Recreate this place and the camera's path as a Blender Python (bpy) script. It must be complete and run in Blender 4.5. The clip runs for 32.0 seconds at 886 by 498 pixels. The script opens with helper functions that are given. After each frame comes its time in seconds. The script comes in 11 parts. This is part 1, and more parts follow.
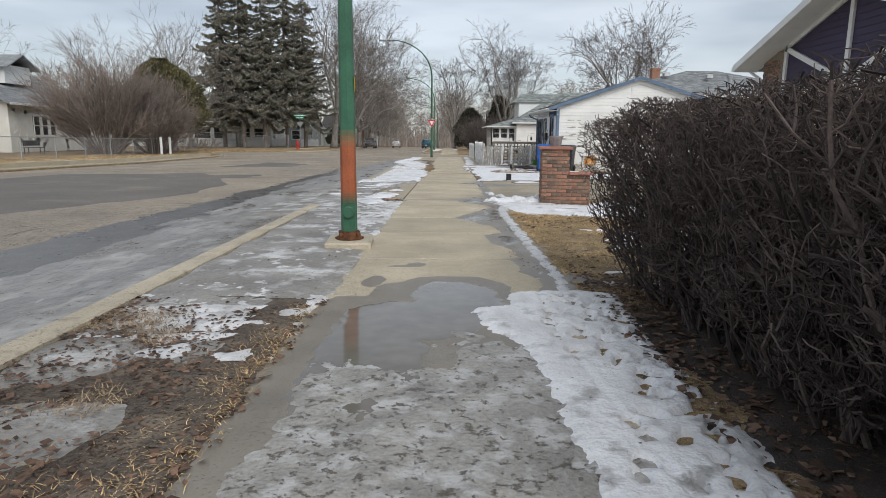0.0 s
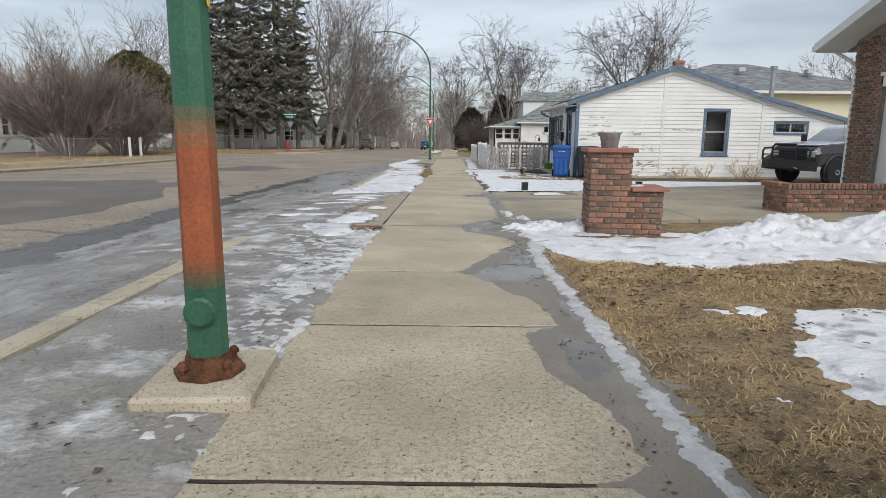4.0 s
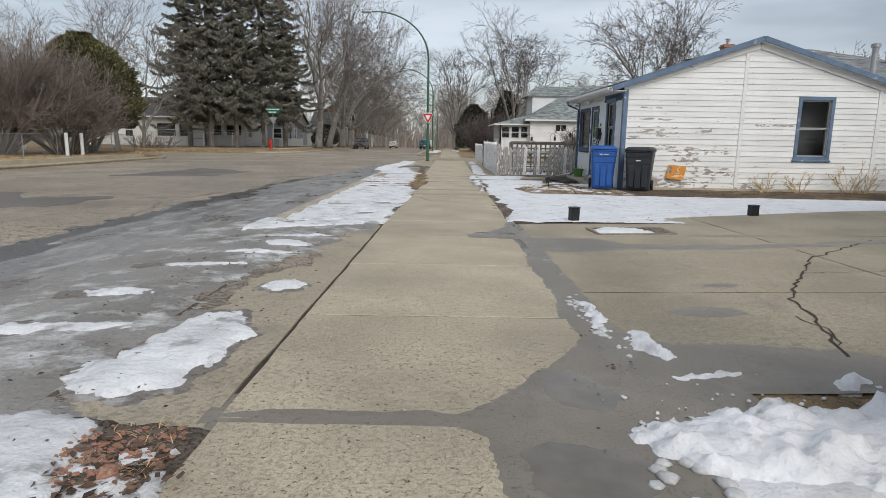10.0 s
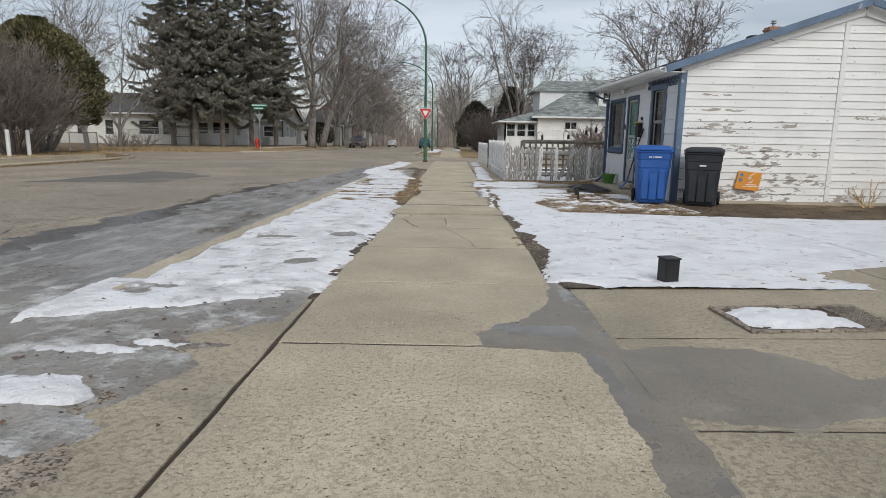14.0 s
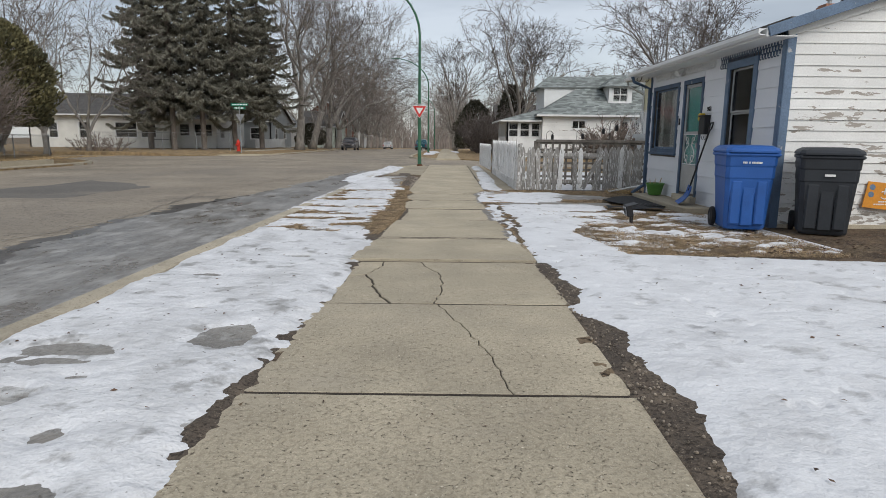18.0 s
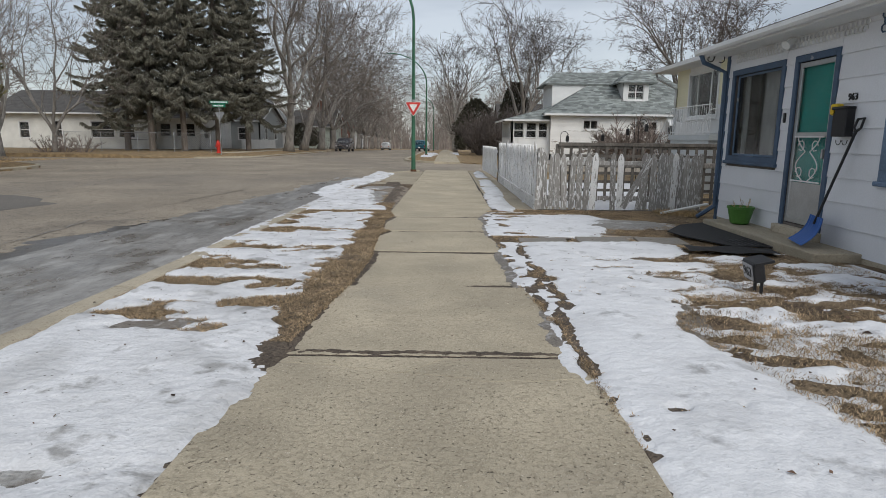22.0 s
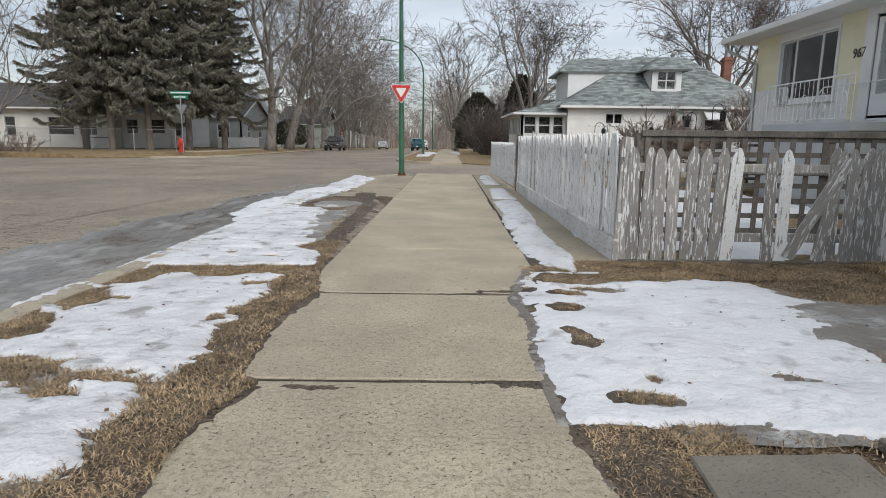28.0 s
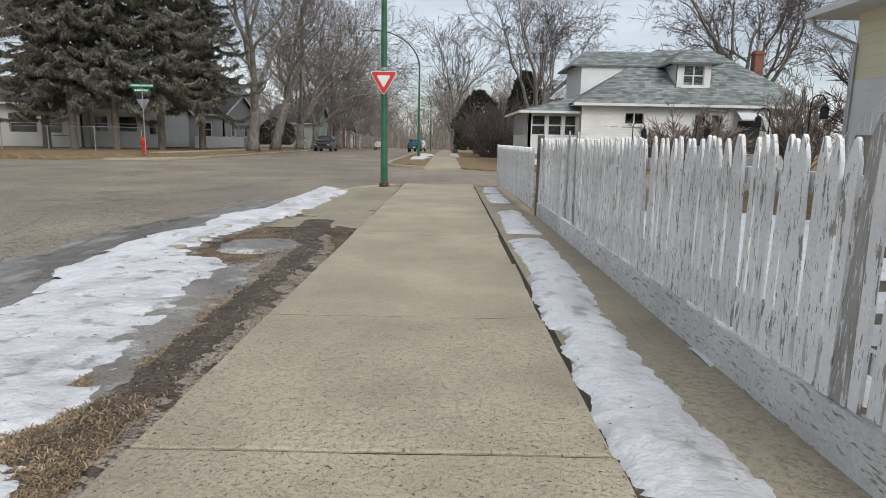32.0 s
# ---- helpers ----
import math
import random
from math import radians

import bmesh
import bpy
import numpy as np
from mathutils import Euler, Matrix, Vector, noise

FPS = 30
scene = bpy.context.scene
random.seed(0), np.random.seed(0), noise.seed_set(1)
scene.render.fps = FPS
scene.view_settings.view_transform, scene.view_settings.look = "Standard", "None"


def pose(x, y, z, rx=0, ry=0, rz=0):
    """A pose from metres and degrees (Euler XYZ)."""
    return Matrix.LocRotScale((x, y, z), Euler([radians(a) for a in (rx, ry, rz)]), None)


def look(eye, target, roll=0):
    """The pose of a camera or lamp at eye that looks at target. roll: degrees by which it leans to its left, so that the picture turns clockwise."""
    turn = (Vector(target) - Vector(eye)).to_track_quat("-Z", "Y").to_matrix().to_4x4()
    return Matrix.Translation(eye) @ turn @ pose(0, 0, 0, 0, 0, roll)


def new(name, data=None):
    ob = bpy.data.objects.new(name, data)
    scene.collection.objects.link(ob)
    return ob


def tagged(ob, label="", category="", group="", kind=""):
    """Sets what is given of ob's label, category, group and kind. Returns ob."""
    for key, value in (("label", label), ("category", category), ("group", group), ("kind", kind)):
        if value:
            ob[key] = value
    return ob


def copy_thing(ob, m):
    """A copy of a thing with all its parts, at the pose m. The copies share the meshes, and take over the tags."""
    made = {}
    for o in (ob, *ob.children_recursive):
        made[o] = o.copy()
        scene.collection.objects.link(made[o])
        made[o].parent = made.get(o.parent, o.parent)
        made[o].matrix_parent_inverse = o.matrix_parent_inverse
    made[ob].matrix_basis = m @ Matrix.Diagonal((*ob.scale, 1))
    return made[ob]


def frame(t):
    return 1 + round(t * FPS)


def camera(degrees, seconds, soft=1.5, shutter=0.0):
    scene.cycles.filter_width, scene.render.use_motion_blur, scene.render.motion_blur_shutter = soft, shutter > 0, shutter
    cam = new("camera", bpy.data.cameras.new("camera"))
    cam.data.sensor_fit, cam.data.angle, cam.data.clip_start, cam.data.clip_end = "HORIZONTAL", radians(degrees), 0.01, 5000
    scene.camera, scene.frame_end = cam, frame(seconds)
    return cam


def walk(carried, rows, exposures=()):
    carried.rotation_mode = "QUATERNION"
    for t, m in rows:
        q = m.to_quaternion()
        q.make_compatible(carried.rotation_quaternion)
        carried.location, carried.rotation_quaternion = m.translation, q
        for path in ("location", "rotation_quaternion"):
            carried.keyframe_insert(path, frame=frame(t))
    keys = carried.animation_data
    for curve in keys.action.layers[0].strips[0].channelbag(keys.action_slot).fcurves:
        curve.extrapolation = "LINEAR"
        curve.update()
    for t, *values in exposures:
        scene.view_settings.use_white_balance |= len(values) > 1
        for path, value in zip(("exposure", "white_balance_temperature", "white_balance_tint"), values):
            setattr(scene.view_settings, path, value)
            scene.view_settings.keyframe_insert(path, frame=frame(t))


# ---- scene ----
cam = camera(71.7, 32.0, soft=0.75)
METRES, EYE, TILT, LEAN, TURN = 35.28, 1.2, 0.8, 0.0, 0.2
ROWS = [
    (0.0, 0.0, 0.0, 0.0, 0.1, -11.28, -0.49),
    (0.5, 0.0006, 0.0166, 0.0, 0.16, -11.4, -0.77),
    (1.0, -0.0, 0.0312, -0.0002, 0.16, -11.28, -1.0),
    (1.5, 0.0005, 0.0479, -0.0006, 0.27, -11.33, -1.11),
    (2.0, -0.0002, 0.0634, -0.0009, 0.11, -11.33, -0.9),
    (2.5, 0.0013, 0.0794, -0.0016, 0.21, -11.28, -0.72),
    (3.0, 0.0001, 0.0943, -0.002, 0.11, -11.17, -0.7),
    (3.5, 0.0007, 0.1094, -0.0032, 0.1, -11.16, -0.46),
    (5.5, 0.0009, 0.1701, -0.0049, 0.17, -11.26, -1.02),
    (6.0, 0.0024, 0.1864, -0.0055, 0.27, -11.32, -0.97),
    (6.5, 0.0026, 0.2022, -0.006, 0.19, -11.18, -0.77),
    (7.0, 0.0041, 0.2185, -0.007, 0.17, -11.19, -0.48),
    (7.5, 0.0038, 0.2346, -0.0072, 0.06, -11.27, -0.68),
    (8.0, 0.0045, 0.2502, -0.0077, 0.08, -11.19, -0.55),
    (8.5, 0.0042, 0.2659, -0.008, 0.17, -11.27, -0.86),
    (9.0, 0.0033, 0.281, -0.0084, 0.17, -11.23, -1.03),
    (9.5, 0.0039, 0.2969, -0.0088, 0.29, -11.3, -1.02),
    (10.0, 0.0028, 0.3121, -0.009, 0.18, -11.21, -0.9),
    (10.5, 0.0035, 0.3278, -0.0097, 0.23, -11.23, -0.75),
    (11.0, 0.0031, 0.3432, -0.0104, 0.06, -11.28, -0.54),
    (11.5, 0.0039, 0.3581, -0.0117, 0.07, -11.2, -0.41),
    (12.0, 0.004, 0.3743, -0.0123, 0.17, -11.29, -0.68),
    (12.5, 0.0038, 0.3899, -0.0117, 0.15, -11.32, -0.86),
    (13.0, 0.0047, 0.4061, -0.0118, 0.26, -11.38, -1.02),
    (13.5, 0.0041, 0.4221, -0.0118, 0.19, -11.35, -0.87),
    (14.0, 0.0053, 0.4383, -0.0121, 0.29, -11.32, -0.94),
    (14.5, 0.0045, 0.4541, -0.0127, 0.12, -11.27, -0.55),
    (16.5, 0.0047, 0.5143, -0.0137, 0.21, -11.37, -1.09),
    (17.0, 0.0046, 0.5294, -0.0142, 0.19, -11.21, -0.86),
    (17.5, 0.0064, 0.5455, -0.0152, 0.27, -11.24, -0.92),
    (18.0, 0.0061, 0.5609, -0.0156, 0.05, -11.18, -0.57),
    (18.5, 0.0078, 0.5762, -0.0167, 0.08, -11.2, -0.39),
    (19.0, 0.0088, 0.5919, -0.017, 0.13, -11.4, -0.73),
    (19.5, 0.0097, 0.6067, -0.017, 0.14, -11.23, -0.78),
    (20.0, 0.0114, 0.6224, -0.0168, 0.24, -11.35, -1.07),
    (20.5, 0.0108, 0.6382, -0.0167, 0.17, -11.32, -0.97),
    (21.0, 0.0117, 0.6545, -0.0162, 0.23, -11.35, -0.9),
    (21.5, 0.0104, 0.6691, -0.0156, 0.06, -11.21, -0.89),
    (22.0, 0.0096, 0.6837, -0.0164, 0.08, -11.14, -0.67),
    (22.5, 0.01, 0.6991, -0.0171, 0.07, -11.25, -0.9),
    (23.0, 0.0099, 0.7145, -0.018, 0.14, -11.28, -0.97),
    (23.5, 0.0119, 0.7307, -0.0186, 0.27, -11.3, -1.13),
    (24.0, 0.0119, 0.7464, -0.0187, 0.13, -11.3, -0.87),
    (24.5, 0.0133, 0.7623, -0.0199, 0.19, -11.23, -0.68),
    (25.0, 0.0131, 0.7778, -0.0212, 0.07, -11.24, -0.77),
    (25.5, 0.0136, 0.7929, -0.022, 0.18, -11.17, -0.81),
    (27.5, 0.0122, 0.8486, -0.0235, 0.06, -11.3, -0.95),
    (28.0, 0.013, 0.8663, -0.0247, 0.12, -11.18, -0.64),
    (28.5, 0.0132, 0.883, -0.0256, 0.01, -11.24, -0.74),
    (29.0, 0.0132, 0.8998, -0.0256, 0.11, -11.18, -0.93),
    (29.5, 0.0147, 0.9172, -0.0257, 0.17, -11.33, -1.02),
    (30.0, 0.0149, 0.9336, -0.0251, 0.16, -11.15, -1.07),
    (30.5, 0.017, 0.9502, -0.0254, 0.19, -11.14, -0.92),
    (31.0, 0.0167, 0.9657, -0.026, 0.04, -11.11, -0.79),
    (31.5, 0.0169, 0.9812, -0.0262, 0.05, -11.04, -0.71),
    (32.0, 0.0174, 0.9978, -0.0259, 0.1, -11.14, -1.03),
]
walk(cam, [(t, pose(0, 0, EYE, TILT, LEAN, TURN) @ pose(METRES * x, METRES * y, METRES * z, 90 + pitch, roll, yaw)) for t, x, y, z, yaw, pitch, roll in ROWS],
     exposures=[(0.0, 0.06), (2.0, 0.12), (5.0, 0.03), (10.0, -0.02), (17.0, -0.08), (24.0, -0.17), (28.0, 0.04), (30.0, -0.02), (32.0, 0.02)])

# ---- the lie of the land ----
PROFILE_Y = (-60, 38, 52, 72, 100, 130, 200, 600)
PROFILE_Z = (0.858, -0.5434, -0.60, -0.64, -0.85, -1.35, -2.65, -10.0)


def gz(y):
    """Height of the ground at y: the street falls gently away."""
    return float(np.interp(y, PROFILE_Y, PROFILE_Z))


# ---- world, sun, exposure ----
SUN_TURN, SUN_UP = -68.0, 40.0
world = bpy.data.worlds.new("world")
scene.world = world
world.use_nodes = True
wn, wl = world.node_tree.nodes, world.node_tree.links
wn.clear()
sky = wn.new("ShaderNodeTexSky")
sky.sky_type, sky.sun_disc = "NISHITA", False
sky.sun_elevation, sky.sun_rotation = radians(SUN_UP), radians(90 - SUN_TURN)
sky.air_density, sky.dust_density = 1.0, 0.6
skyb = wn.new("ShaderNodeBackground")
skyb.inputs["Strength"].default_value = 0.035
wl.new(sky.outputs["Color"], skyb.inputs["Color"])
wtc = wn.new("ShaderNodeTexCoord")
wmap = wn.new("ShaderNodeMapping")
wmap.inputs["Scale"].default_value = (1.0, 1.0, 4.5)
wno = wn.new("ShaderNodeTexNoise")
wno.inputs["Scale"].default_value, wno.inputs["Detail"].default_value, wno.inputs["Roughness"].default_value = 2.2, 4.0, 0.5
wr = wn.new("ShaderNodeValToRGB")
wr.color_ramp.elements[0].position, wr.color_ramp.elements[0].color = 0.34, (0.415, 0.445, 0.495, 1)
wr.color_ramp.elements[1].position, wr.color_ramp.elements[1].color = 0.62, (0.80, 0.836, 0.888, 1)
cloud = wn.new("ShaderNodeBackground")
cloud.inputs["Strength"].default_value = 0.71
wl.new(wtc.outputs["Generated"], wmap.inputs["Vector"])
wl.new(wmap.outputs["Vector"], wno.inputs["Vector"])
wl.new(wno.outputs["Fac"], wr.inputs["Fac"])
wl.new(wr.outputs["Color"], cloud.inputs["Color"])
wadd = wn.new("ShaderNodeAddShader")
wout = wn.new("ShaderNodeOutputWorld")
wl.new(skyb.outputs[0], wadd.inputs[0])
wl.new(cloud.outputs[0], wadd.inputs[1])
wl.new(wadd.outputs[0], wout.inputs["Surface"])
sun = new("sun", bpy.data.lights.new("sun", "SUN"))
sun.data.energy, sun.data.angle, sun.data.color = 2.0, radians(40), (1.0, 0.962, 0.91)
_a, _e = radians(SUN_TURN), radians(SUN_UP)
sun.matrix_world = look((0, 0, 60), (-60 * math.cos(_e) * math.cos(_a), -60 * math.cos(_e) * math.sin(_a), 60 - 60 * math.sin(_e)))
scene.view_settings.exposure = 0.0


# ---- materials ----
def mat(name, base, rough=0.8, metal=0.0, var=0.25, scale=3.0, fine=60.0, bump=0.15, spec=0.4, tint=None, dist=0.01, island=0.0, obj=0.0, stretch=(1, 1, 1), coords="Object", coat=0.0):
    """A surface with a broad and a fine variation of its colour, and fine relief."""
    m = bpy.data.materials.new(name)
    m.use_nodes = True
    n, l = m.node_tree.nodes, m.node_tree.links
    b = n["Principled BSDF"]
    b.inputs["Metallic"].default_value, b.inputs["Specular IOR Level"].default_value = metal, spec
    b.inputs["Coat Weight"].default_value = coat
    tc, mp = n.new("ShaderNodeTexCoord"), n.new("ShaderNodeMapping")
    mp.inputs["Scale"].default_value = stretch
    l.new(tc.outputs[coords], mp.inputs["Vector"])
    broad, grain = n.new("ShaderNodeTexNoise"), n.new("ShaderNodeTexNoise")
    broad.inputs["Scale"].default_value, broad.inputs["Detail"].default_value = scale, 5
    grain.inputs["Scale"].default_value, grain.inputs["Detail"].default_value = fine, 3
    for q in (broad, grain):
        l.new(mp.outputs[0], q.inputs["Vector"])
    r = n.new("ShaderNodeValToRGB")
    dark = tint or tuple(c * (1 - 1.6 * var) for c in base)
    r.color_ramp.elements[0].position, r.color_ramp.elements[0].color = 0.3, (*[max(c, 0.002) for c in dark], 1)
    r.color_ramp.elements[1].position, r.color_ramp.elements[1].color = 0.68, (*[min(c * (1 + 0.4 * var), 0.95) for c in base], 1)
    l.new(broad.outputs["Fac"], r.inputs["Fac"])
    hsv = n.new("ShaderNodeHueSaturation")
    l.new(r.outputs["Color"], hsv.inputs["Color"])
    gm = n.new("ShaderNodeMapRange")
    gm.inputs["From Min"].default_value, gm.inputs["From Max"].default_value = 0.3, 0.7
    gm.inputs["To Min"].default_value, gm.inputs["To Max"].default_value = 1 - 0.9 * var, 1 + 0.9 * var
    l.new(grain.outputs["Fac"], gm.inputs["Value"])
    val = gm.outputs[0]
    for amount, node, out in ((obj, "ShaderNodeObjectInfo", "Random"), (island, "ShaderNodeNewGeometry", "Random Per Island")):
        if amount:
            src, mr, mu = n.new(node), n.new("ShaderNodeMapRange"), n.new("ShaderNodeMath")
            mr.inputs["To Min"].default_value, mr.inputs["To Max"].default_value = 1 - amount, 1 + amount
            l.new(src.outputs[out], mr.inputs["Value"])
            mu.operation = "MULTIPLY"
            l.new(val, mu.inputs[0]), l.new(mr.outputs[0], mu.inputs[1])
            val = mu.outputs[0]
    l.new(val, hsv.inputs["Value"])
    l.new(hsv.outputs[0], b.inputs["Base Color"])
    rm = n.new("ShaderNodeMapRange")
    rm.inputs["To Min"].default_value, rm.inputs["To Max"].default_value = max(rough - 0.12, 0.02), min(rough + 0.12, 1)
    l.new(broad.outputs["Fac"], rm.inputs["Value"])
    l.new(rm.outputs[0], b.inputs["Roughness"])
    if bump:
        bp = n.new("ShaderNodeBump")
        bp.inputs["Strength"].default_value, bp.inputs["Distance"].default_value = bump, dist
        l.new(grain.outputs["Fac"], bp.inputs["Height"])
        l.new(bp.outputs[0], b.inputs["Normal"])
    return m


def nodes_of(m):
    return m.node_tree.nodes, m.node_tree.links, m.node_tree.nodes["Principled BSDF"]


def blend(m, colour, scale, low, high, rough=None, detail=6, stretch=(1, 1, 1), seed=0.0, coords="Object", shift=False):
    """Lay patches of a second colour over a material, by a noise of its own."""
    n, l, b = nodes_of(m)
    old = b.inputs["Base Color"].links[0].from_socket
    tc, mp, no, r, mx = n.new("ShaderNodeTexCoord"), n.new("ShaderNodeMapping"), n.new("ShaderNodeTexNoise"), n.new("ShaderNodeMapRange"), n.new("ShaderNodeMix")
    mp.inputs["Scale"].default_value, mp.inputs["Location"].default_value = stretch, (seed, seed * 0.7, 0)
    no.inputs["Scale"].default_value, no.inputs["Detail"].default_value, no.inputs["Roughness"].default_value = scale, detail, 0.6
    if shift:
        oi, sc = n.new("ShaderNodeObjectInfo"), n.new("ShaderNodeVectorMath")
        sc.operation, sc.inputs[1].default_value = "MULTIPLY", (37.0, 53.0, 71.0)
        l.new(oi.outputs["Random"], sc.inputs[0]), l.new(sc.outputs[0], mp.inputs["Location"])
    l.new(tc.outputs[coords], mp.inputs["Vector"]), l.new(mp.outputs[0], no.inputs["Vector"])
    r.inputs["From Min"].default_value, r.inputs["From Max"].default_value = low, high
    l.new(no.outputs["Fac"], r.inputs["Value"])
    mx.data_type = "RGBA"
    l.new(r.outputs[0], mx.inputs["Factor"])
    l.new(old, mx.inputs["A"])
    mx.inputs["B"].default_value = (*colour, 1)
    l.new(mx.outputs["Result"], b.inputs["Base Color"])
    if rough is not None:
        oldr = b.inputs["Roughness"].links[0].from_socket
        mr = n.new("ShaderNodeMix")
        l.new(r.outputs[0], mr.inputs["Factor"]), l.new(oldr, mr.inputs["A"])
        mr.inputs["B"].default_value = rough
        l.new(mr.outputs["Result"], b.inputs["Roughness"])
    return m


def specks(m, colour, scale, size, amount=1.0, coords="Object"):
    """Scatter small pits or stones of another colour (a cell pattern)."""
    n, l, b = nodes_of(m)
    old = b.inputs["Base Color"].links[0].from_socket
    tc, vo, r, mx = n.new("ShaderNodeTexCoord"), n.new("ShaderNodeTexVoronoi"), n.new("ShaderNodeMapRange"), n.new("ShaderNodeMix")
    vo.inputs["Scale"].default_value = scale
    l.new(tc.outputs[coords], vo.inputs["Vector"])
    r.inputs["From Min"].default_value, r.inputs["From Max"].default_value = size, size * 0.55
    r.inputs["To Max"].default_value = amount
    l.new(vo.outputs["Distance"], r.inputs["Value"])
    mx.data_type = "RGBA"
    l.new(r.outputs[0], mx.inputs["Factor"]), l.new(old, mx.inputs["A"])
    mx.inputs["B"].default_value = (*colour, 1)
    l.new(mx.outputs["Result"], b.inputs["Base Color"])
    return m


def pits(m, colour, scale, low, high, dist=0.0, detail=2, amount=1.0, stretch=(1, 1, 1), coords="Object"):
    """Fine hollows (or grains, with a dist below nought) of another colour, with their own relief."""
    n, l, b = nodes_of(m)
    old = b.inputs["Base Color"].links[0].from_socket
    tc, mp, no, r, mx = n.new("ShaderNodeTexCoord"), n.new("ShaderNodeMapping"), n.new("ShaderNodeTexNoise"), n.new("ShaderNodeMapRange"), n.new("ShaderNodeMix")
    mp.inputs["Scale"].default_value = stretch
    no.inputs["Scale"].default_value, no.inputs["Detail"].default_value, no.inputs["Roughness"].default_value = scale, detail, 0.68
    l.new(tc.outputs[coords], mp.inputs["Vector"]), l.new(mp.outputs[0], no.inputs["Vector"])
    r.inputs["From Min"].default_value, r.inputs["From Max"].default_value = low, high
    r.inputs["To Max"].default_value = amount
    l.new(no.outputs["Fac"], r.inputs["Value"])
    mx.data_type = "RGBA"
    l.new(r.outputs[0], mx.inputs["Factor"]), l.new(old, mx.inputs["A"])
    mx.inputs["B"].default_value = (*colour, 1)
    l.new(mx.outputs["Result"], b.inputs["Base Color"])
    if dist:
        bp = n.new("ShaderNodeBump")
        bp.invert = dist > 0
        bp.inputs["Strength"].default_value, bp.inputs["Distance"].default_value = 1.0, abs(dist)
        l.new(r.outputs[0], bp.inputs["Height"])
        if b.inputs["Normal"].links:
            l.new(b.inputs["Normal"].links[0].from_socket, bp.inputs["Normal"])
        l.new(bp.outputs[0], b.inputs["Normal"])
    return m


def relief(m, scale, dist, detail=3, stretch=(1, 1, 1)):
    """Lumps of another size on top of the fine relief."""
    n, l, b = nodes_of(m)
    tc, mp, no, bp = n.new("ShaderNodeTexCoord"), n.new("ShaderNodeMapping"), n.new("ShaderNodeTexNoise"), n.new("ShaderNodeBump")
    mp.inputs["Scale"].default_value = stretch
    no.inputs["Scale"].default_value, no.inputs["Detail"].default_value = scale, detail
    l.new(tc.outputs["Object"], mp.inputs["Vector"]), l.new(mp.outputs[0], no.inputs["Vector"])
    bp.inputs["Strength"].default_value, bp.inputs["Distance"].default_value = 1.0, dist
    l.new(no.outputs["Fac"], bp.inputs["Height"])
    if b.inputs["Normal"].links:
        l.new(b.inputs["Normal"].links[0].from_socket, bp.inputs["Normal"])
    l.new(bp.outputs[0], b.inputs["Normal"])
    return m


M = {}
M["concrete"] = pits(pits(pits(blend(blend(mat("concrete", (0.51, 0.445, 0.328), 0.85, var=0.18, scale=1.2, fine=110, bump=1.0, dist=0.004, obj=0.06), (0.44, 0.38, 0.278), 2.6, 0.50, 0.74, seed=3, detail=12), (0.41, 0.36, 0.275), 0.8, 0.56, 0.72, seed=31, detail=12), (0.33, 0.28, 0.20), 38, 0.50, 0.66, 0.003, 8, 0.7), (0.14, 0.113, 0.083), 52, 0.615, 0.67, 0.006, 5), (0.70, 0.64, 0.51), 60, 0.61, 0.67, -0.002, 4)
M["kerb"] = pits(blend(mat("kerb", (0.50, 0.44, 0.335), 0.85, var=0.13, scale=2, fine=160, bump=0.6, dist=0.005, obj=0.08), (0.27, 0.225, 0.17), 5.0, 0.58, 0.74, detail=9), (0.25, 0.21, 0.15), 70, 0.58, 0.68, 0.004)
M["drive"] = pits(pits(pits(blend(mat("drive_concrete", (0.42, 0.365, 0.268), 0.8, var=0.2, scale=0.9, fine=130, bump=1.0, dist=0.004, obj=0.05), (0.27, 0.235, 0.18), 0.9, 0.55, 0.72, rough=0.5, detail=9), (0.25, 0.21, 0.155), 32, 0.50, 0.66, 0.004, 7, 0.75), (0.13, 0.105, 0.078), 60, 0.61, 0.68, 0.006, 4), (0.56, 0.49, 0.38), 60, 0.60, 0.68, -0.002, 4)
M["asphalt"] = pits(pits(pits(blend(blend(mat("asphalt", (0.39, 0.335, 0.262), 0.85, var=0.2, scale=0.35, fine=60, bump=1.0, dist=0.01), (0.275, 0.242, 0.20), 0.16, 0.48, 0.66, detail=11, stretch=(1, 0.5, 1)), (0.23, 0.20, 0.163), 0.7, 0.56, 0.70, detail=12, seed=8), (0.16, 0.135, 0.105), 6, 0.53, 0.68, 0.0, 12, 0.75), (0.075, 0.062, 0.049), 26, 0.56, 0.64, 0.012, 6), (0.50, 0.43, 0.33), 34, 0.59, 0.66, -0.008, 6)
M["asphalt_patch"] = pits(pits(blend(mat("asphalt_patch", (0.165, 0.152, 0.134), 0.8, var=0.15, scale=0.6, fine=90, bump=0.6, dist=0.006), (0.24, 0.21, 0.172), 0.5, 0.56, 0.72, detail=12), (0.09, 0.08, 0.07), 30, 0.58, 0.66, 0.006, 4), (0.28, 0.25, 0.205), 45, 0.61, 0.68)
M["wet"] = pits(mat("wet_asphalt", (0.085, 0.076, 0.066), 0.3, var=0.2, scale=2.5, fine=60, bump=0.4, dist=0.006, spec=0.5), (0.15, 0.13, 0.105), 30, 0.58, 0.68)
M["water"] = mat("puddle_water", (0.165, 0.148, 0.122), 0.045, var=0.12, scale=2, fine=8, bump=0.0, spec=0.35)
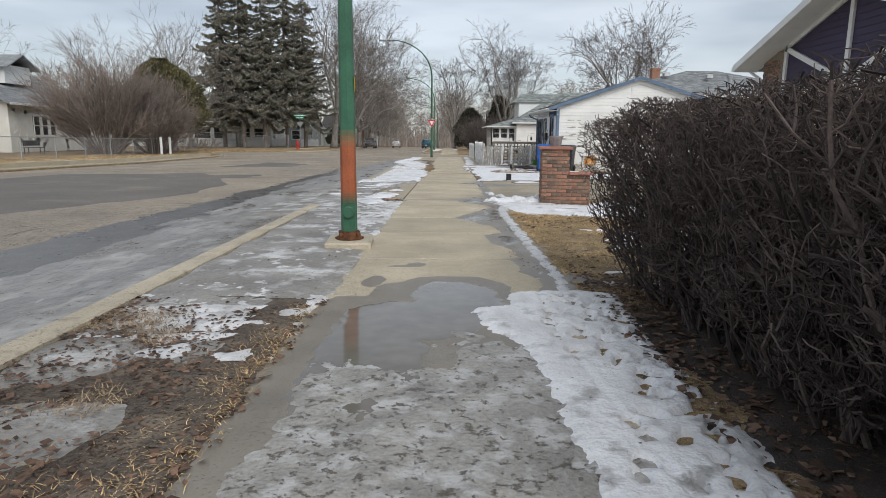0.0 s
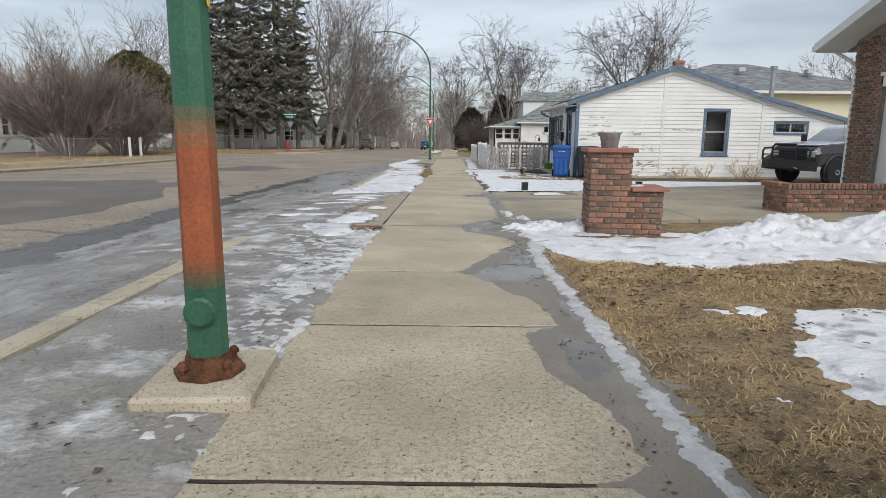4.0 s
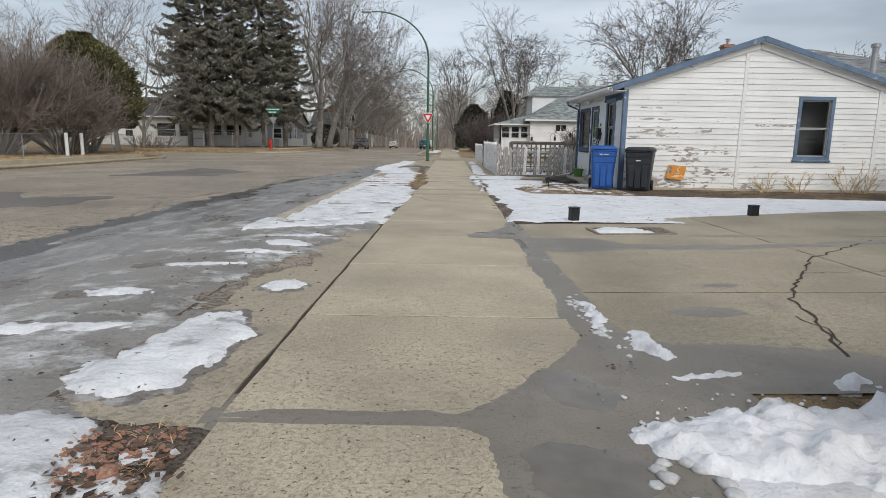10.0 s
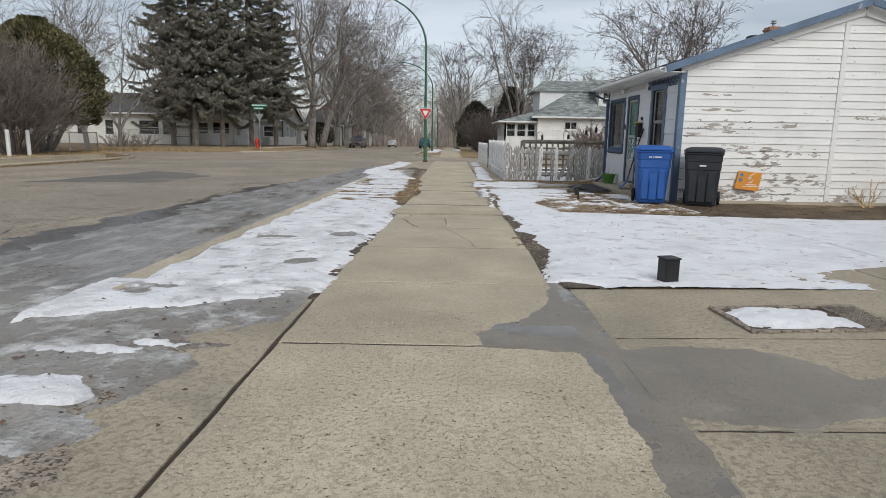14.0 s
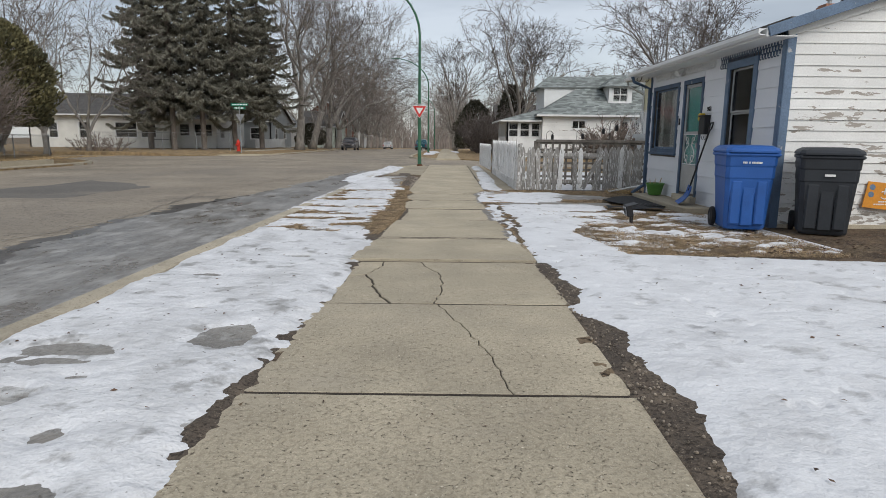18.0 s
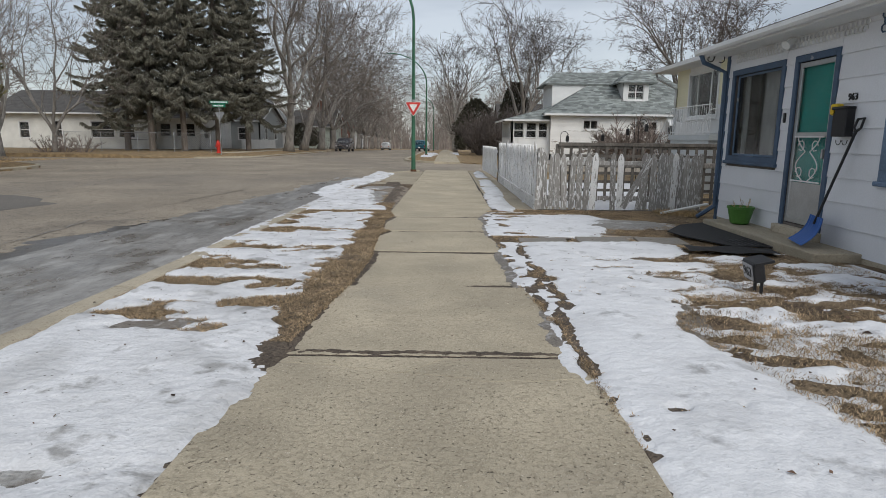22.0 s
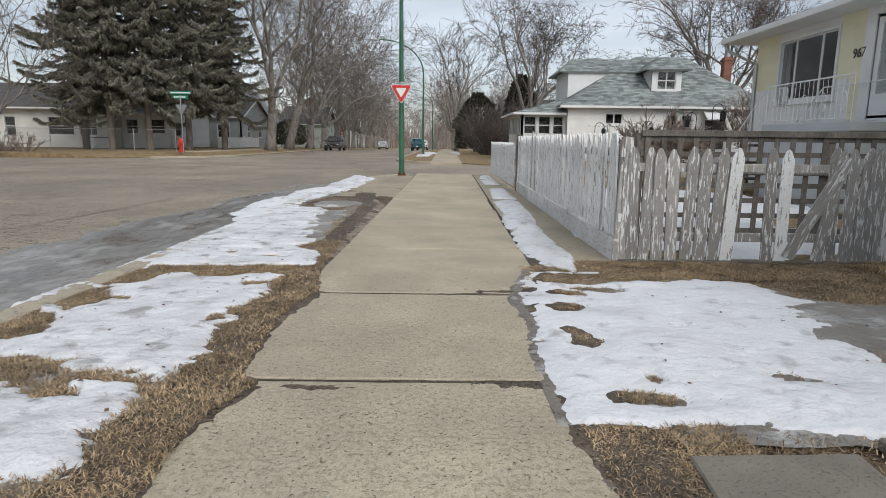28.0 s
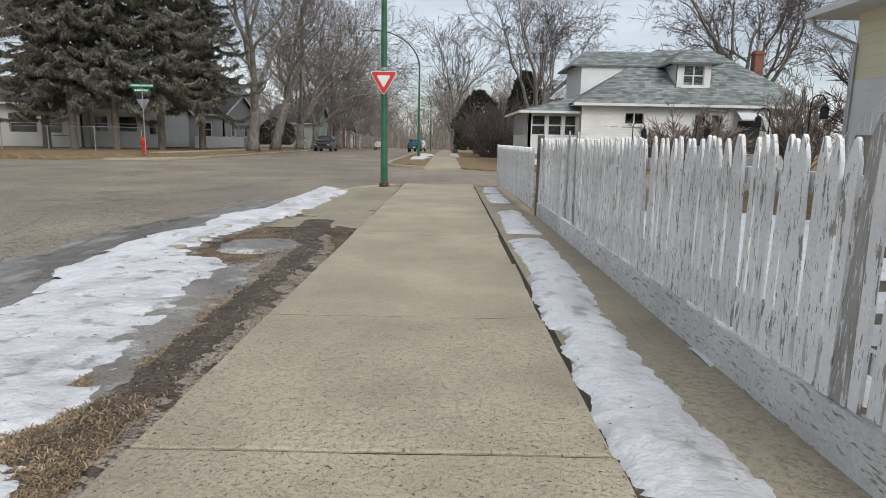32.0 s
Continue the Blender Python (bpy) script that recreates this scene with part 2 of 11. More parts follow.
M["damp"] = pits(blend(mat("damp_concrete", (0.215, 0.19, 0.152), 0.40, var=0.12, scale=3, fine=160, bump=0.5, dist=0.003), (0.26, 0.232, 0.19), 2.2, 0.5, 0.7, detail=10, seed=6), (0.125, 0.108, 0.085), 80, 0.58, 0.68, 0.002, 4)
M["snow"] = relief(pits(blend(blend(mat("snow", (0.76, 0.77, 0.785), 0.7, var=0.05, scale=3.5, fine=60, bump=0.7, dist=0.006, spec=0.3), (0.62, 0.625, 0.635), 1.9, 0.50, 0.70, rough=0.5, seed=5, detail=12), (0.42, 0.42, 0.42), 4.5, 0.57, 0.70, rough=0.4, seed=15, detail=12), (0.30, 0.28, 0.26), 34, 0.70, 0.76, 0.008, 5), 14, 0.018, 8)
M["old_snow"] = relief(specks(pits(blend(blend(mat("old_snow", (0.75, 0.755, 0.765), 0.6, var=0.08, scale=3, fine=60, bump=0.8, dist=0.007, spec=0.35), (0.55, 0.55, 0.55), 2.4, 0.50, 0.68, rough=0.4, seed=9, detail=13, stretch=(1.0, 0.6, 1)), (0.36, 0.355, 0.345), 4.2, 0.555, 0.66, rough=0.3, seed=19, detail=13), (0.24, 0.22, 0.20), 30, 0.66, 0.73, 0.01, 5), (0.08, 0.065, 0.05), 9, 0.08, 0.9), 14, 0.02, 8)
M["slush"] = relief(pits(blend(mat("slush", (0.21, 0.185, 0.155), 0.5, var=0.2, scale=4, fine=60, bump=0.8, dist=0.008, spec=0.4), (0.36, 0.345, 0.325), 7, 0.54, 0.62, rough=0.4, seed=33, detail=13), (0.07, 0.055, 0.04), 36, 0.58, 0.68, 0.008, 5), 18, 0.014, 6)
M["ice"] = relief(pits(pits(blend(mat("ice", (0.285, 0.268, 0.24), 0.42, var=0.2, scale=1.6, fine=40, bump=0.9, dist=0.01, spec=0.4), (0.20, 0.178, 0.148), 1.1, 0.48, 0.66, rough=0.28, seed=21, detail=11), (0.64, 0.635, 0.62), 2.0, 0.50, 0.63, -0.010, 13, 0.95), (0.15, 0.125, 0.095), 24, 0.63, 0.71, 0.006, 5), 16, 0.012, 7)
M["gutter_ice"] = relief(pits(pits(blend(blend(mat("gutter_ice", (0.27, 0.258, 0.24), 0.38, var=0.25, scale=1.2, fine=24, bump=0.6, dist=0.012, spec=0.35, stretch=(1, 0.3, 1)), (0.17, 0.152, 0.13), 1.3, 0.50, 0.62, rough=0.25, seed=14, detail=13, stretch=(1.3, 0.7, 1)), (0.37, 0.36, 0.34), 2.6, 0.50, 0.66, rough=0.5, seed=4, detail=14, stretch=(1.5, 0.6, 1)), (0.52, 0.515, 0.50), 6, 0.60, 0.70, -0.006, 13, 0.7, (2.0, 0.4, 1)), (0.08, 0.066, 0.052), 14, 0.62, 0.70, 0.006, 6), 12, 0.012, 7)
M["path_ice"] = relief(pits(blend(mat("path_ice", (0.33, 0.315, 0.285), 0.45, var=0.2, scale=3, fine=50, bump=0.8, dist=0.01, spec=0.45), (0.46, 0.455, 0.44), 6, 0.50, 0.62, rough=0.55, seed=7, detail=10), (0.13, 0.11, 0.085), 20, 0.56, 0.64, 0.006, 5), 22, 0.012, 4)
M["frost_crust"] = relief(pits(blend(mat("frost_crust", (0.66, 0.66, 0.655), 0.55, var=0.12, scale=4, fine=60, bump=0.9, dist=0.008, spec=0.35), (0.41, 0.40, 0.38), 3.0, 0.47, 0.64, rough=0.4, seed=29, detail=13), (0.24, 0.22, 0.19), 26, 0.62, 0.70, 0.01, 5), 14, 0.02, 8)
M["wet_ice"] = blend(mat("wet_grey_ice", (0.56, 0.56, 0.55), 0.3, var=0.15, scale=6, fine=60, bump=0.5, dist=0.006, spec=0.45), (0.40, 0.395, 0.38), 5, 0.5, 0.68, seed=12, detail=8)
M["earth"] = pits(pits(blend(mat("earth", (0.16, 0.112, 0.072), 0.9, var=0.3, scale=2.0, fine=50, bump=1.0, dist=0.03), (0.27, 0.20, 0.12), 1.4, 0.46, 0.62, detail=9), (0.06, 0.04, 0.026), 22, 0.54, 0.64, 0.02, 4), (0.36, 0.28, 0.18), 45, 0.62, 0.68)
M["mud"] = pits(pits(blend(mat("mud", (0.125, 0.098, 0.074), 0.85, var=0.25, scale=5, fine=90, bump=1.0, dist=0.01), (0.19, 0.15, 0.11), 3.5, 0.52, 0.66, detail=9), (0.06, 0.045, 0.034), 48, 0.54, 0.66, 0.008, 4), (0.27, 0.22, 0.165), 80, 0.62, 0.70)
# damp soil, its colour taken near black to include the hedge's shade
M["shaded_wet_soil"] = pits(mat("shade_darkened_wet_soil", (0.055, 0.043, 0.034), 0.7, var=0.3, scale=5, fine=90, bump=1.0, dist=0.01), (0.10, 0.08, 0.06), 40, 0.6, 0.7, 0.006, 4)
M["turf"] = pits(pits(blend(mat("turf", (0.42, 0.30, 0.16), 0.9, var=0.3, scale=3.0, fine=90, bump=1.0, dist=0.03), (0.22, 0.155, 0.09), 3.2, 0.5, 0.66, seed=1, detail=9), (0.09, 0.06, 0.036), 30, 0.56, 0.66, 0.02, 4), (0.56, 0.42, 0.24), 60, 0.58, 0.67, 0.0, 4)
M["straw"] = mat("dry_grass", (0.54, 0.385, 0.20), 0.85, var=0.25, scale=1.5, fine=20, bump=0, island=0.5)
M["leaf"] = mat("dead_leaves", (0.14, 0.085, 0.057), 0.8, var=0.3, scale=4, fine=40, bump=0.2, island=0.6)
M["green_paint"] = blend(mat("green_paint", (0.045, 0.145, 0.085), 0.55, var=0.2, scale=3, fine=60, bump=0.15, dist=0.003), (0.02, 0.06, 0.04), 2.5, 0.55, 0.75, stretch=(1, 1, 0.3))
M["red_paint"] = blend(mat("faded_red_paint", (0.36, 0.105, 0.045), 0.65, var=0.2, scale=3, fine=60, bump=0.2, dist=0.003), (0.11, 0.07, 0.035), 3, 0.48, 0.7, stretch=(1, 1, 0.25))
M["rust"] = mat("rusty_iron", (0.16, 0.07, 0.035), 0.8, 0.3, var=0.35, scale=12, fine=80, bump=0.4)
M["zinc"] = mat("dull_zinc", (0.40, 0.40, 0.41), 0.55, 0.1, var=0.25, scale=9, fine=60, bump=0.1)
M["steel"] = mat("galvanised_steel", (0.42, 0.43, 0.44), 0.45, 0.8, var=0.15, scale=5, fine=50, bump=0.05)
M["black"] = mat("black_plastic", (0.018, 0.018, 0.02), 0.5, var=0.2, scale=4, fine=60, bump=0.05)
M["rubber"] = mat("rubber", (0.02, 0.02, 0.021), 0.8, var=0.3, scale=6, fine=80, bump=0.3)
M["blue_plastic"] = mat("blue_plastic", (0.025, 0.105, 0.36), 0.42, var=0.1, scale=3, fine=70, bump=0.08, dist=0.003)
M["dark_plastic"] = mat("charcoal_plastic", (0.03, 0.034, 0.04), 0.5, var=0.15, scale=3, fine=70, bump=0.08, dist=0.003)
M["white"] = blend(mat("white_paint", (0.74, 0.75, 0.74), 0.55, var=0.06, scale=1.5, fine=50, bump=0.1, dist=0.004), (0.5, 0.49, 0.47), 1.6, 0.6, 0.8, stretch=(1, 1, 0.4))


def bare_spots(m, colour, spots, scale, stretch, gain, cut, rough=0.9):
    """Paint that has come off: everywhere in chips, and wholly about the spots (x, z, half width, half height)."""
    n, l, b = nodes_of(m)
    old, oldr = b.inputs["Base Color"].links[0].from_socket, b.inputs["Roughness"].links[0].from_socket
    tc, mp, no = n.new("ShaderNodeTexCoord"), n.new("ShaderNodeMapping"), n.new("ShaderNodeTexNoise")
    mp.inputs["Scale"].default_value = stretch
    no.inputs["Scale"].default_value, no.inputs["Detail"].default_value, no.inputs["Roughness"].default_value = scale, 13, 0.62
    l.new(tc.outputs["Object"], mp.inputs["Vector"]), l.new(mp.outputs[0], no.inputs["Vector"])
    best = None
    for x, z, rx, rz in spots:
        sub, mul, ln, mr = n.new("ShaderNodeVectorMath"), n.new("ShaderNodeVectorMath"), n.new("ShaderNodeVectorMath"), n.new("ShaderNodeMapRange")
        sub.operation, mul.operation, ln.operation = "SUBTRACT", "MULTIPLY", "LENGTH"
        sub.inputs[1].default_value, mul.inputs[1].default_value = (x, 0, z), (1 / rx, 0, 1 / rz)
        mr.inputs["From Min"].default_value, mr.inputs["From Max"].default_value = 1.5, 0.4
        l.new(tc.outputs["Object"], sub.inputs[0]), l.new(sub.outputs[0], mul.inputs[0]), l.new(mul.outputs[0], ln.inputs[0])
        l.new(ln.outputs["Value"], mr.inputs["Value"])
        if best is None:
            best = mr.outputs[0]
        else:
            mx = n.new("ShaderNodeMath")
            mx.operation = "MAXIMUM"
            l.new(best, mx.inputs[0]), l.new(mr.outputs[0], mx.inputs[1])
            best = mx.outputs[0]
    ma, r, mix, mixr = n.new("ShaderNodeMath"), n.new("ShaderNodeMapRange"), n.new("ShaderNodeMix"), n.new("ShaderNodeMix")
    ma.operation = "MULTIPLY_ADD"
    ma.inputs[1].default_value = gain
    l.new(best, ma.inputs[0]), l.new(no.outputs["Fac"], ma.inputs[2])
    r.inputs["From Min"].default_value, r.inputs["From Max"].default_value = cut, cut + 0.012
    l.new(ma.outputs[0], r.inputs["Value"])
    mix.data_type = "RGBA"
    mix.inputs["B"].default_value = (*colour, 1)
    l.new(r.outputs[0], mix.inputs["Factor"]), l.new(old, mix.inputs["A"]), l.new(mix.outputs["Result"], b.inputs["Base Color"])
    mixr.inputs["B"].default_value = rough
    l.new(r.outputs[0], mixr.inputs["Factor"]), l.new(oldr, mixr.inputs["A"]), l.new(mixr.outputs["Result"], b.inputs["Roughness"])
    return m


SPOTS = ((6.2, 1.27, 0.75, 0.15), (5.5, 1.10, 0.30, 0.09), (7.0, 0.72, 0.95, 0.17), (7.1, 0.50, 0.45, 0.14), (6.6, -0.22, 1.5, 0.20), (7.7, 0.13, 0.9, 0.15), (9.1, -0.28, 0.5, 0.12), (5.6, -0.05, 0.5, 0.35), (6.0, 1.62, 0.6, 0.04), (6.0, 1.95, 0.5, 0.03), (7.5, 1.30, 0.4, 0.08), (8.1, 0.72, 0.35, 0.10), (9.15, 0.34, 0.10, 0.07), (9.6, 1.5, 0.8, 0.04))
M["board"] = bare_spots(mat("peeling_white_boards", (0.80, 0.795, 0.765), 0.65, var=0.06, scale=1.2, fine=45, bump=0.25, dist=0.004, obj=0.05), (0.36, 0.325, 0.285), SPOTS, 9, (0.5, 1, 1.7), 0.17, 0.665)
M["shingle_white"] = mat("white_composite_siding", (0.68, 0.695, 0.72), 0.55, var=0.05, scale=1.0, fine=60, bump=0.1, dist=0.003, obj=0.03)
M["blue_trim"] = blend(mat("blue_trim", (0.13, 0.19, 0.275), 0.6, var=0.18, scale=3, fine=50, bump=0.2, dist=0.004), (0.42, 0.42, 0.42), 4, 0.64, 0.68, detail=10)
M["navy_trim"] = blend(mat("dark_blue_trim", (0.065, 0.105, 0.165), 0.6, var=0.18, scale=3, fine=50, bump=0.2, dist=0.004), (0.3, 0.31, 0.32), 5, 0.66, 0.7, detail=10)
M["glass"] = mat("window_glass", (0.90, 0.92, 0.93), 0.04, var=0.06, scale=1.1, fine=3, bump=0.0, spec=0.6)
_n, _l, _b = nodes_of(M["glass"])
_b.inputs["Transmission Weight"].default_value, _b.inputs["IOR"].default_value = 1.0, 1.45
# near-black colour in place of the darkness inside unlit rooms
M["dark_room"] = mat("unlit_room_dark", (0.05, 0.05, 0.05), 0.9, var=0.2, scale=1, fine=20, bump=0)
M["curtain"] = mat("net_curtain", (0.42, 0.42, 0.40), 0.8, var=0.2, scale=6, fine=30, bump=0.2, stretch=(6, 6, 0.3))
M["teal"] = mat("teal_door_paint", (0.035, 0.40, 0.34), 0.5, var=0.10, scale=2, fine=40, bump=0.08)
M["alu"] = mat("aluminium", (0.52, 0.53, 0.53), 0.4, 0.7, var=0.1, scale=4, fine=50, bump=0.05)
M["roof"] = mat("grey_shingles", (0.255, 0.27, 0.275), 0.9, var=0.22, scale=2.2, fine=40, bump=0.5, dist=0.01, island=0.22)
M["green_roof"] = mat("grey_green_shingles", (0.25, 0.275, 0.265), 0.9, var=0.2, scale=2.2, fine=40, bump=0.5, dist=0.01, island=0.4)
M["dark_roof"] = mat("dark_shingles", (0.10, 0.095, 0.09), 0.9, var=0.25, scale=2, fine=30, bump=0.5, dist=0.01)
M["yellow_siding"] = mat("pale_yellow_siding", (0.74, 0.71, 0.51), 0.6, var=0.05, scale=1, fine=50, bump=0.1, dist=0.003, obj=0.03)
M["cream_siding"] = mat("cream_siding", (0.50, 0.46, 0.36), 0.65, var=0.07, scale=1, fine=50, bump=0.15, dist=0.003, obj=0.03)
M["purple_siding"] = mat("dark_purple_siding", (0.045, 0.034, 0.075), 0.55, var=0.15, scale=1, fine=50, bump=0.1, dist=0.003, obj=0.08)
M["grey_siding"] = mat("grey_siding", (0.42, 0.44, 0.44), 0.65, var=0.08, scale=1, fine=50, bump=0.15, dist=0.003)
M["mint_siding"] = mat("pale_green_siding", (0.50, 0.56, 0.50), 0.65, var=0.08, scale=1, fine=50, bump=0.15, dist=0.003)
M["stucco"] = mat("white_stucco", (0.72, 0.715, 0.67), 0.9, var=0.1, scale=1, fine=80, bump=0.6, dist=0.01)
M["far_brick"] = mat("far_red_brick", (0.235, 0.11, 0.075), 0.9, var=0.2, scale=2, fine=40, bump=0.4)
M["brick"] = pits(blend(blend(mat("red_brick", (0.32, 0.165, 0.112), 0.88, var=0.2, scale=9, fine=90, bump=0.7, dist=0.006, obj=0.28), (0.21, 0.14, 0.105), 8, 0.5, 0.66, shift=True), (0.42, 0.30, 0.22), 14, 0.58, 0.68, shift=True), (0.12, 0.075, 0.055), 60, 0.6, 0.68, 0.004)
M["brick_dark"] = blend(mat("dark_fired_brick", (0.17, 0.115, 0.085), 0.85, var=0.25, scale=9, fine=90, bump=0.7, dist=0.006, obj=0.3), (0.36, 0.28, 0.22), 11, 0.55, 0.68, shift=True)
M["mortar"] = mat("mortar", (0.26, 0.215, 0.17), 0.95, var=0.2, scale=10, fine=120, bump=0.6, dist=0.004)
M["cap"] = mat("red_concrete_cap", (0.35, 0.165, 0.125), 0.8, var=0.15, scale=4, fine=90, bump=0.3, dist=0.004)
M["flaky_sill"] = blend(blend(mat("flaking_white_plank", (0.74, 0.73, 0.71), 0.75, var=0.12, scale=2, fine=50, bump=0.5, dist=0.005, obj=0.1), (0.36, 0.34, 0.31), 16, 0.60, 0.61, rough=0.9, detail=14, stretch=(2, 0.5, 2), shift=True), (0.19, 0.175, 0.155), 40, 0.61, 0.63, rough=0.9, detail=10, stretch=(2, 0.35, 2), shift=True)
M["picket"] = blend(blend(mat("flaking_white_picket", (0.83, 0.83, 0.82), 0.7, var=0.08, scale=2, fine=50, bump=0.4, dist=0.004, obj=0.10), (0.33, 0.31, 0.285), 13.0, 0.585, 0.595, rough=0.9, detail=15, stretch=(4, 4, 0.55), shift=True), (0.24, 0.225, 0.205), 40, 0.64, 0.65, rough=0.9, detail=10, stretch=(2.4, 2.4, 0.4), shift=True)
M["worn_picket"] = blend(mat("weathered_grey_picket", (0.35, 0.335, 0.312), 0.9, var=0.2, scale=3, fine=60, bump=0.5, dist=0.004, obj=0.2, stretch=(3, 3, 0.3)), (0.68, 0.68, 0.67), 15, 0.555, 0.565, detail=15, stretch=(3.0, 3.0, 0.4), shift=True)
M["grey_wood"] = mat("weathered_wood", (0.15, 0.135, 0.118), 0.9, var=0.3, scale=3, fine=40, bump=0.5, dist=0.004, obj=0.2, stretch=(1, 1, 0.4))
M["bark"] = mat("grey_bark", (0.29, 0.268, 0.24), 0.95, var=0.3, scale=4, fine=30, bump=1.0, dist=0.03, stretch=(1, 1, 0.35))
M["twig"] = mat("bare_twigs", (0.215, 0.187, 0.166), 0.95, var=0.25, scale=0.4, fine=6, bump=0, island=0.3, spec=0.2)
M["dark_twig"] = mat("dark_bare_twigs", (0.135, 0.115, 0.105), 0.95, var=0.25, scale=0.4, fine=6, bump=0, island=0.3, spec=0.2)
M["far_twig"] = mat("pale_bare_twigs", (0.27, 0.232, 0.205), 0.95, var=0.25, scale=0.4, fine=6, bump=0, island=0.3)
M["bush_twig"] = mat("grey_brown_bush_twigs", (0.265, 0.22, 0.192), 0.95, var=0.25, scale=0.4, fine=6, bump=0, island=0.35, spec=0.2)
M["hedge_twig"] = mat("dark_hedge_twigs", (0.086, 0.065, 0.058), 0.75, var=0.3, scale=3, fine=40, bump=0.0, island=0.6)
M["needle"] = mat("spruce_needles", (0.255, 0.245, 0.20), 0.9, var=0.25, scale=0.5, fine=5, bump=0, island=0.4, tint=(0.16, 0.157, 0.125), spec=0.2)
M["cedar"] = mat("cedar_foliage", (0.17, 0.15, 0.07), 0.85, var=0.35, scale=0.9, fine=6, bump=0, island=0.5, tint=(0.06, 0.062, 0.034))
M["juniper"] = mat("dark_evergreen", (0.075, 0.072, 0.05), 0.9, var=0.3, scale=0.9, fine=6, bump=0, island=0.4)
M["sign_red"] = mat("sign_red", (0.62, 0.045, 0.035), 0.45, var=0.06, scale=3, fine=30, bump=0)
M["sign_white"] = mat("sign_white", (0.78, 0.78, 0.76), 0.45, var=0.05, scale=3, fine=30, bump=0)
M["sign_green"] = mat("sign_green", (0.01, 0.20, 0.12), 0.45, var=0.06, scale=3, fine=30, bump=0)
M["sign_back"] = mat("sign_back_metal", (0.33, 0.34, 0.35), 0.5, 0.6, var=0.1, scale=3, fine=30, bump=0)
M["hydrant_red"] = mat("hydrant_red", (0.60, 0.035, 0.02), 0.5, var=0.1, scale=5, fine=30, bump=0.1)
M["orange"] = mat("orange_board", (0.66, 0.26, 0.02), 0.5, var=0.08, scale=5, fine=40, bump=0.05)
M["yellow"] = mat("yellow_plastic", (0.70, 0.48, 0.02), 0.5, var=0.1, scale=5, fine=40, bump=0.05)
M["pot_green"] = mat("green_plastic", (0.075, 0.20, 0.035), 0.5, var=0.1, scale=5, fine=40, bump=0.05)
M["carpaint_grey"] = mat("pale_silver_car_paint", (0.56, 0.60, 0.64), 0.3, 0.15, var=0.08, scale=1.5, fine=20, bump=0, coat=0.5)
M["carpaint_dark"] = mat("dark_car_paint", (0.055, 0.05, 0.055), 0.3, 0.3, var=0.1, scale=1.5, fine=20, bump=0, coat=0.5)
M["carpaint_teal"] = mat("teal_car_paint", (0.03, 0.14, 0.19), 0.3, 0.3, var=0.1, scale=1.5, fine=20, bump=0, coat=0.5)
M["carpaint_white"] = mat("white_car_paint", (0.6, 0.61, 0.62), 0.3, 0.1, var=0.05, scale=1.5, fine=20, bump=0, coat=0.5)
M["lamp_red"] = mat("red_lens", (0.4, 0.01, 0.01), 0.2, var=0.1, scale=5, fine=20, bump=0)
M["lamp_clear"] = mat("clear_lens", (0.5, 0.5, 0.5), 0.15, var=0.1, scale=5, fine=20, bump=0)

M["grit"] = pits(pits(mat("grit", (0.37, 0.315, 0.25), 0.9, var=0.28, scale=3, fine=70, bump=1.0, dist=0.01), (0.12, 0.095, 0.075), 42, 0.53, 0.64, 0.01, 4), (0.43, 0.36, 0.27), 55, 0.60, 0.67, -0.006, 4)

M["thatch"] = mat("brown_thatch", (0.40, 0.295, 0.18), 0.9, var=0.3, scale=2.5, fine=20, bump=0, island=0.6)

M["joint_dirt"] = mat("joint_dirt", (0.06, 0.047, 0.035), 0.95, var=0.3, scale=6, fine=80, bump=0.8, dist=0.006)

M["dark_bark"] = mat("dark_bark", (0.20, 0.17, 0.145), 0.95, var=0.3, scale=4, fine=30, bump=1.0, dist=0.03, stretch=(1, 1, 0.35))

M["fade_1"] = mat("fading_pole_paint_1", (0.124, 0.135, 0.075), 0.6, var=0.2, scale=3, fine=60, bump=0.15, dist=0.003)

M["fade_2"] = mat("fading_pole_paint_2", (0.203, 0.125, 0.065), 0.6, var=0.2, scale=3, fine=60, bump=0.15, dist=0.003)

M["fade_3"] = mat("fading_pole_paint_3", (0.281, 0.115, 0.055), 0.6, var=0.2, scale=3, fine=60, bump=0.15, dist=0.003)


